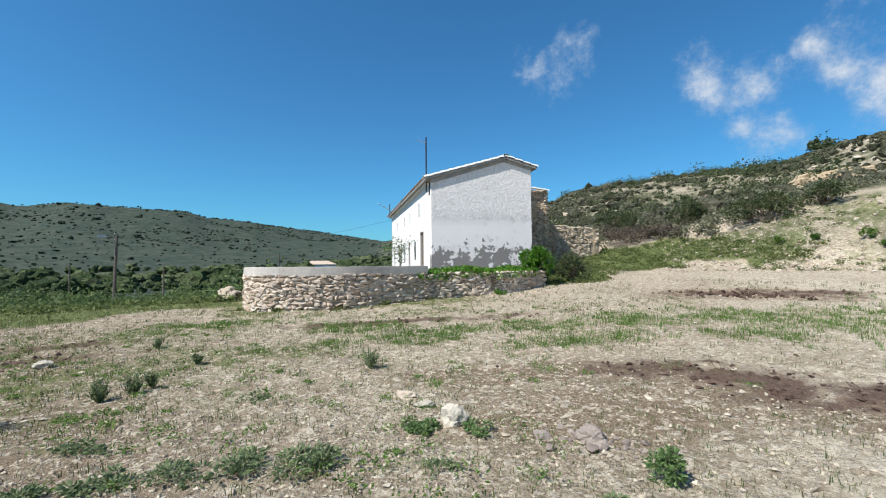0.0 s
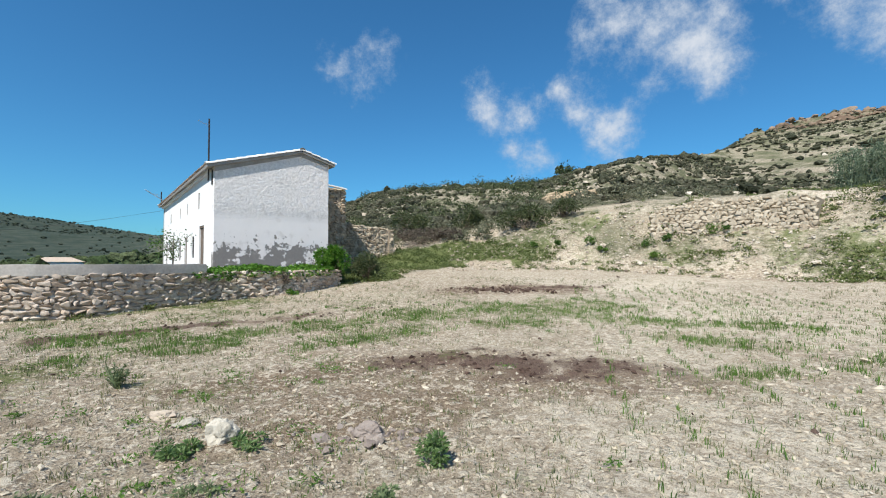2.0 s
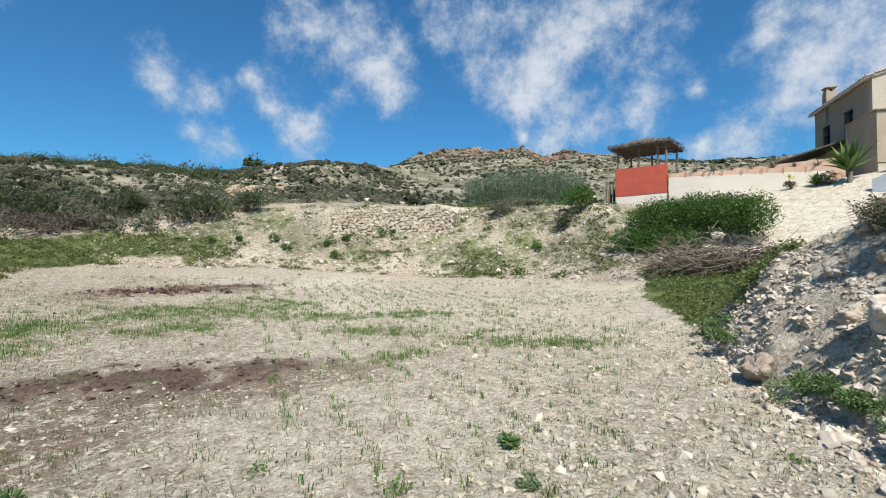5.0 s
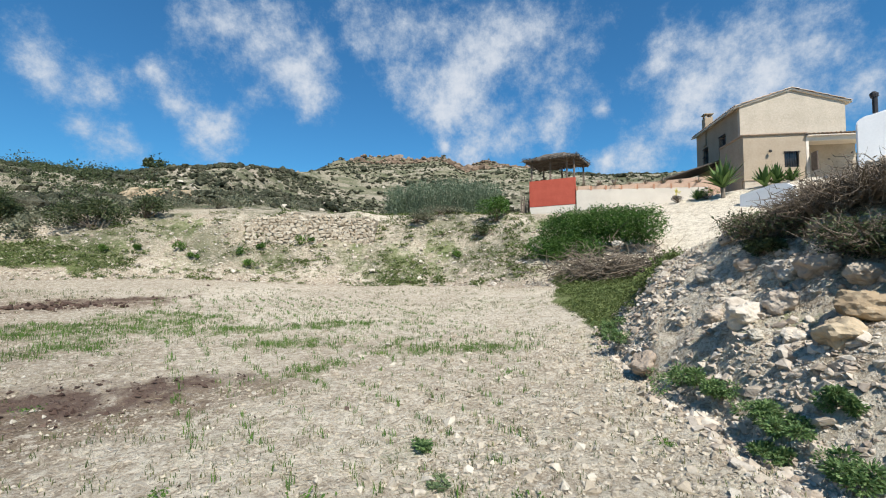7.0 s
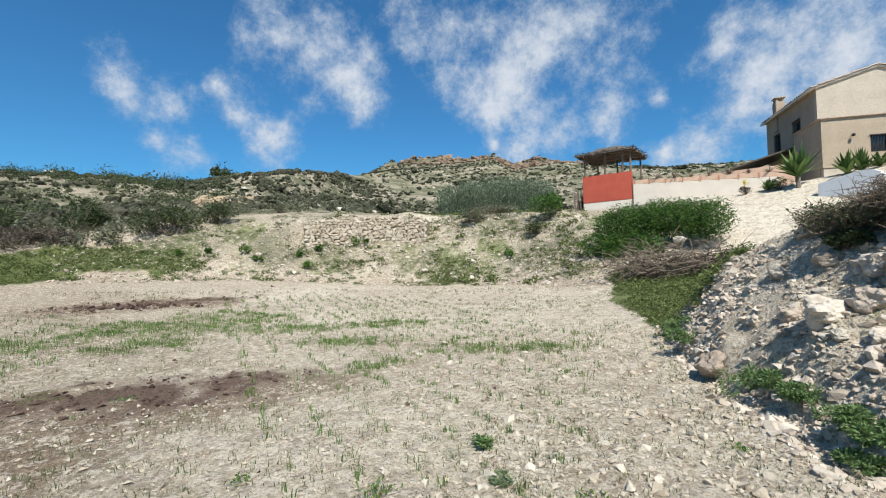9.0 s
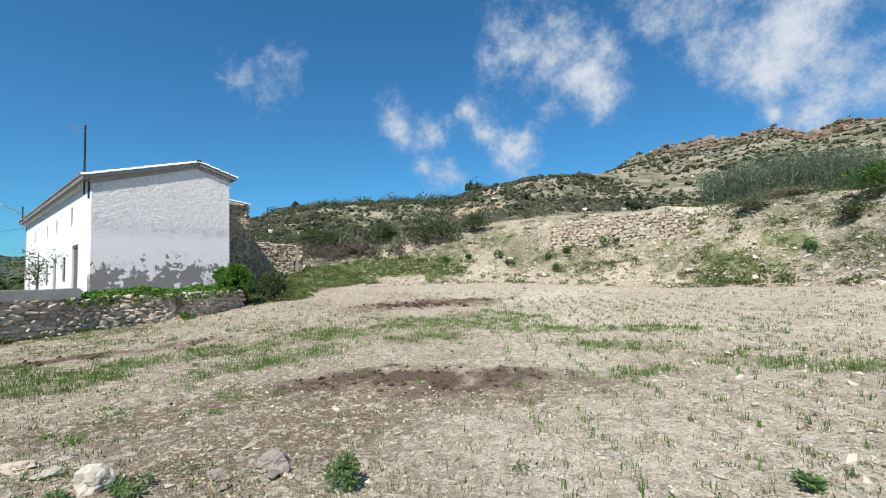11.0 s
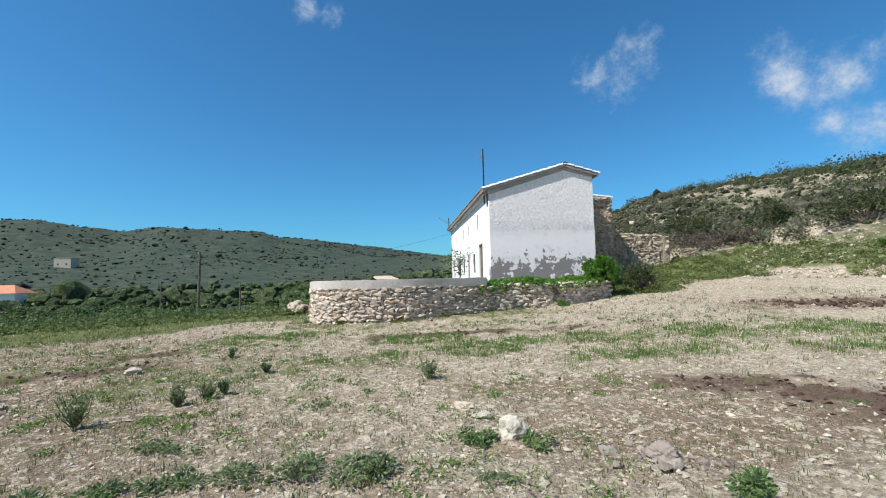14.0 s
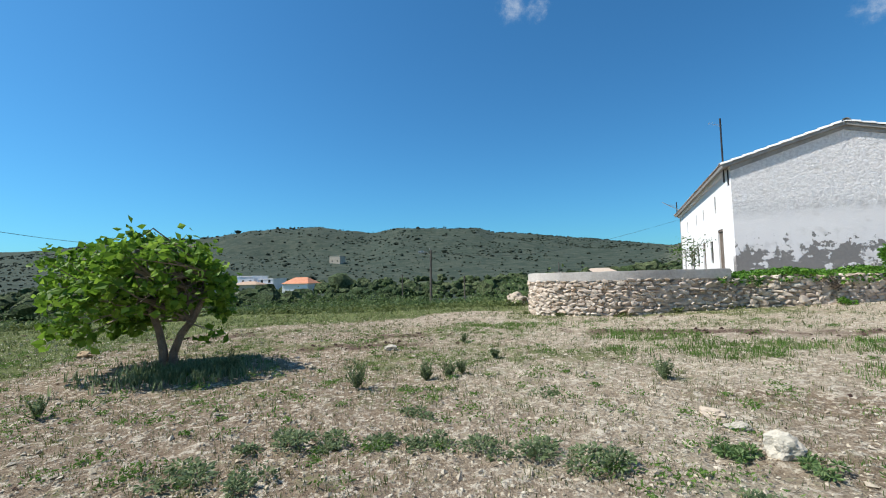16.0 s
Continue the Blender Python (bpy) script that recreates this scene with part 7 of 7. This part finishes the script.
for k, (x, y, h) in enumerate([(-5.2, 4.85, 0.34), (-6.7, 2.1, 0.26), (-6.7, 1.72, 0.28), (-6.55, 0.65, 0.42), (-6.8, 2.35, 0.24), (-8.6, -1.3, 0.42), (-6.5, -3.1, 0.3), (-7.9, 3.4, 0.2), (-10.2, 3.6, 0.22)]):
    spiky_weed(x, y, h, 500 + k)


# ---- field: sparse grass, pebbles ----
def field_points(n, r0, r1, seed, power=1.2):
    g = np.random.default_rng(seed)
    az = g.uniform(-80, 119, n)
    r = (r0**power + (r1**power - r0**power) * g.random(n)) ** (1 / power)
    ok = r < np.where(az < -50, np.interp(az, PILE_AZ, PILE_FOOT), around(TOE_R, az) + 0.6)
    return polar(az[ok], r[ok]), g


p, g = field_points(30000, 1.6, 22, 601, 1.15)
c = covers(p[:, 0], p[:, 1])
keep = g.random(len(p)) < np.clip(0.06 + 1.15 * (c["green"] - 0.08) - c["dark"] * 0.8, 0.03, 0.85)
p1 = p[keep]
tagged(blades("field_grass", p1[:, 0], p1[:, 1], 0.05 + 0.003 * np.hypot(p1[:, 0], p1[:, 1]), M_GRASS, 7, None, 1, 0.045, 0.0042), "sparse sprouting grass across the stony field", "grass", kind="stuff")
lush = smooth(patches(p[:, 0], p[:, 1], LUSH) * 1.2 + 0.1 + 0.5 * fbm(p[:, 0] * 0.8, p[:, 1] * 0.8, 4, 22))
p2 = p[g.random(len(p)) < lush * 0.5]
p2 = np.concatenate([p2, p2 + g.normal(0, 0.12, p2.shape), p2 + g.normal(0, 0.16, p2.shape)])
tagged(blades("lush_grass", p2[:, 0], p2[:, 1], 0.10, M_FRESH, 7, None, 2, 0.06, 0.0045), "bright green grass patches in the field", "grass", kind="stuff")
# sown rows of sprouts on the pale side
rows = []
for k in range(13):
    s = np.arange(0, 16, 0.11)
    x = 1.0 + 0.55 * k + 0.02 * s + g.normal(0, 0.05, len(s))
    y = 2.6 + s + g.normal(0, 0.05, len(s))
    ok = (g.random(len(s)) < 0.5) & (np.hypot(x, y) < 19)
    rows.append(np.column_stack([x[ok], y[ok]]))
p3 = np.concatenate(rows)
azr = np.degrees(np.arctan2(-p3[:, 0], p3[:, 1]))
p3 = p3[(azr > -50) & (azr < 5)]
tagged(blades("sprouts", p3[:, 0], p3[:, 1], 0.10, M_FRESH, 7, None, 3, 0.025, 0.0042), "thin grass sprouts in loose rows", "grass", kind="stuff")
# small low weeds, denser towards the fig tree
p, g = field_points(1500, 2.4, 15, 605, 1.3)
azw = np.degrees(np.arctan2(-p[:, 0], p[:, 1]))
p4 = p[g.random(len(p)) < 0.05 + 0.5 * smooth((azw - 8) / 40)]
wide = g.uniform(0.06, 0.2, len(p4))
k = np.repeat(np.arange(len(p4)), 46)
off = g.normal(0, 0.6, (len(k), 2)) * wide[k][:, None]
pts = np.column_stack([p4[k] + off, land(p4[k][:, 0], p4[k][:, 1]) + 0.012 + g.random(len(k)) * wide[k] * 0.5])
v, f = leaf_quads(pts, 0.042, 0.9, 0.4, 606)
tagged(from_arrays("low_weeds", v, f, M_FRESH), "small low green weeds between the stones", "weeds", kind="stuff")
# straw and dry stalks
p, g = field_points(5200, 1.6, 17, 602, 1.1)
z = land(p[:, 0], p[:, 1])
d = g.normal(0, 0.06, (len(p), 3)) * [1, 1, 0.25]
M_STRAW = leafy("straw", (0.12, 0.09, 0.06), (0.33, 0.27, 0.17), (0.45, 0.38, 0.25), 0.1)
tagged(twigs("straw", np.column_stack([p, z + 0.012]), np.column_stack([p, z + 0.018]) + d, 0.0032, M_STRAW, seed=9), "scattered straw and dry stalks on the soil", "straw", kind="stuff")


def pebbles(name, n, r0, r1, lo, hi, seed, material, label, power=1.1, mud=0.0):
    """Small angular stones and crumbs of earth, eight faces each, in one mesh."""
    p, g = field_points(n, r0, r1, seed, power)
    if not mud:
        cc = covers(p[:, 0], p[:, 1])
        p = p[g.random(len(p)) > cc["dark"] * 1.1]
    if mud:
        cc = covers(p[:, 0], p[:, 1])
        p = p[g.random(len(p)) < mud + cc["dark"] * 0.9]
    n = len(p)
    z = land(p[:, 0], p[:, 1])
    s = lo * (hi / lo) ** (g.random(n) ** 2.2)
    r = np.hypot(p[:, 0], p[:, 1])
    s = s * (1 + r * 0.02)
    o = np.array([(1, 0, 0), (-1, 0, 0), (0, 1, 0), (0, -1, 0), (0, 0, 1), (0, 0, -1), (0.62, 0.62, 0.4), (-0.6, 0.6, 0.45)], float)[:6]
    a = g.uniform(0, math.tau, n)
    ca, sa = np.cos(a), np.sin(a)
    v = np.broadcast_to(o, (n, 6, 3)) * (1 + g.normal(0, 0.22, (n, 6, 1)))
    v = v * (s[:, None, None] * np.stack([g.uniform(0.7, 1.2, n), g.uniform(0.5, 0.9, n), g.uniform(0.35, 0.65, n)], 1)[:, None, :])
    v = v + g.normal(0, 0.18, v.shape) * s[:, None, None]
    x = v[:, :, 0] * ca[:, None] - v[:, :, 1] * sa[:, None] + p[:, :1]
    y = v[:, :, 0] * sa[:, None] + v[:, :, 1] * ca[:, None] + p[:, 1:]
    V = np.stack([x, y, v[:, :, 2] + (z + s * 0.22)[:, None]], -1).reshape(-1, 3)
    f = np.array([(0, 2, 4), (2, 1, 4), (1, 3, 4), (3, 0, 4), (2, 0, 5), (1, 2, 5), (3, 1, 5), (0, 3, 5)])
    F = (np.arange(n)[:, None, None] * 6 + f[None]).reshape(-1, 3)
    return tagged(from_arrays(name, V, F, material), label, "pebbles", kind="stuff")


M_PEBBLE = stony("pebble", [(0.40, 0.33, 0.24), (0.50, 0.43, 0.325), (0.58, 0.51, 0.40), (0.46, 0.39, 0.29), (0.63, 0.56, 0.45)], 18)
M_CRUMB = stony("soil_crumb", [(0.42, 0.355, 0.26), (0.53, 0.455, 0.335), (0.64, 0.555, 0.425)], 18)
M_DUNGCRUMB = stony("dung_crumb", [(0.05, 0.03, 0.024), (0.10, 0.065, 0.05), (0.16, 0.11, 0.085)], 18)
pebbles("pebbles", 36000, 1.4, 22, 0.005, 0.025, 701, M_PEBBLE, "pale pebbles strewn over the field", 0.95)
pebbles("soil_crumbs", 24000, 1.4, 18, 0.006, 0.027, 702, M_CRUMB, "crumbs of dry beige soil", 0.95)
M_FIELDSTONE = stony("field_stones", [(0.40, 0.335, 0.25), (0.50, 0.43, 0.335), (0.62, 0.555, 0.45), (0.45, 0.38, 0.29)], 12)
pebbles("field_stones", 12000, 1.6, 18, 0.012, 0.04, 704, M_FIELDSTONE, "pale stones lying loose on the field", 1.05)
gs = np.random.default_rng(705)
xy = polar(-74 + 50 * gs.beta(1.0, 1.7, 3200), gs.uniform(2.2, 11, 3200))
xy = xy[np.hypot(xy[:, 0], xy[:, 1]) < np.interp(np.degrees(np.arctan2(-xy[:, 0], xy[:, 1])), PILE_AZ, PILE_FOOT) + 0.4]
rubble("foot_stones", xy, np.clip(gs.lognormal(-3.1, 0.5, len(xy)), 0.02, 0.16), rock_meshes(10, M_FIELDSTONE, 47, 12), M_FIELDSTONE, "pale stones washed out at the bank's foot", 0.35, 64)
gs = np.random.default_rng(706)
xy = np.array([-1.6, 17.2]) + gs.normal(0, 1, (90, 2)) * [1.0, 0.3]
cl = np.array([-1.42, 4.1]) + gs.normal(0, 1, (60, 2)) * [0.22, 0.14]
rubble("clod_crumbs", cl, np.clip(gs.lognormal(-2.6, 0.5, 60), 0.03, 0.17), rock_meshes(6, M_CLOD, 49), M_CLOD, "crumbled grey clods of turned earth", 0.3, 66)
rubble("dung_clods", xy, gs.uniform(0.06, 0.24, 90), rock_meshes(6, M_DUNGCRUMB, 48), M_DUNGCRUMB, "heap of dark manure clods", 0.25, 65)
pebbles("dung_crumbs", 40000, 4, 24, 0.015, 0.06, 703, M_DUNGCRUMB, "dark crumbs of spread manure", 1.3, 0.004)
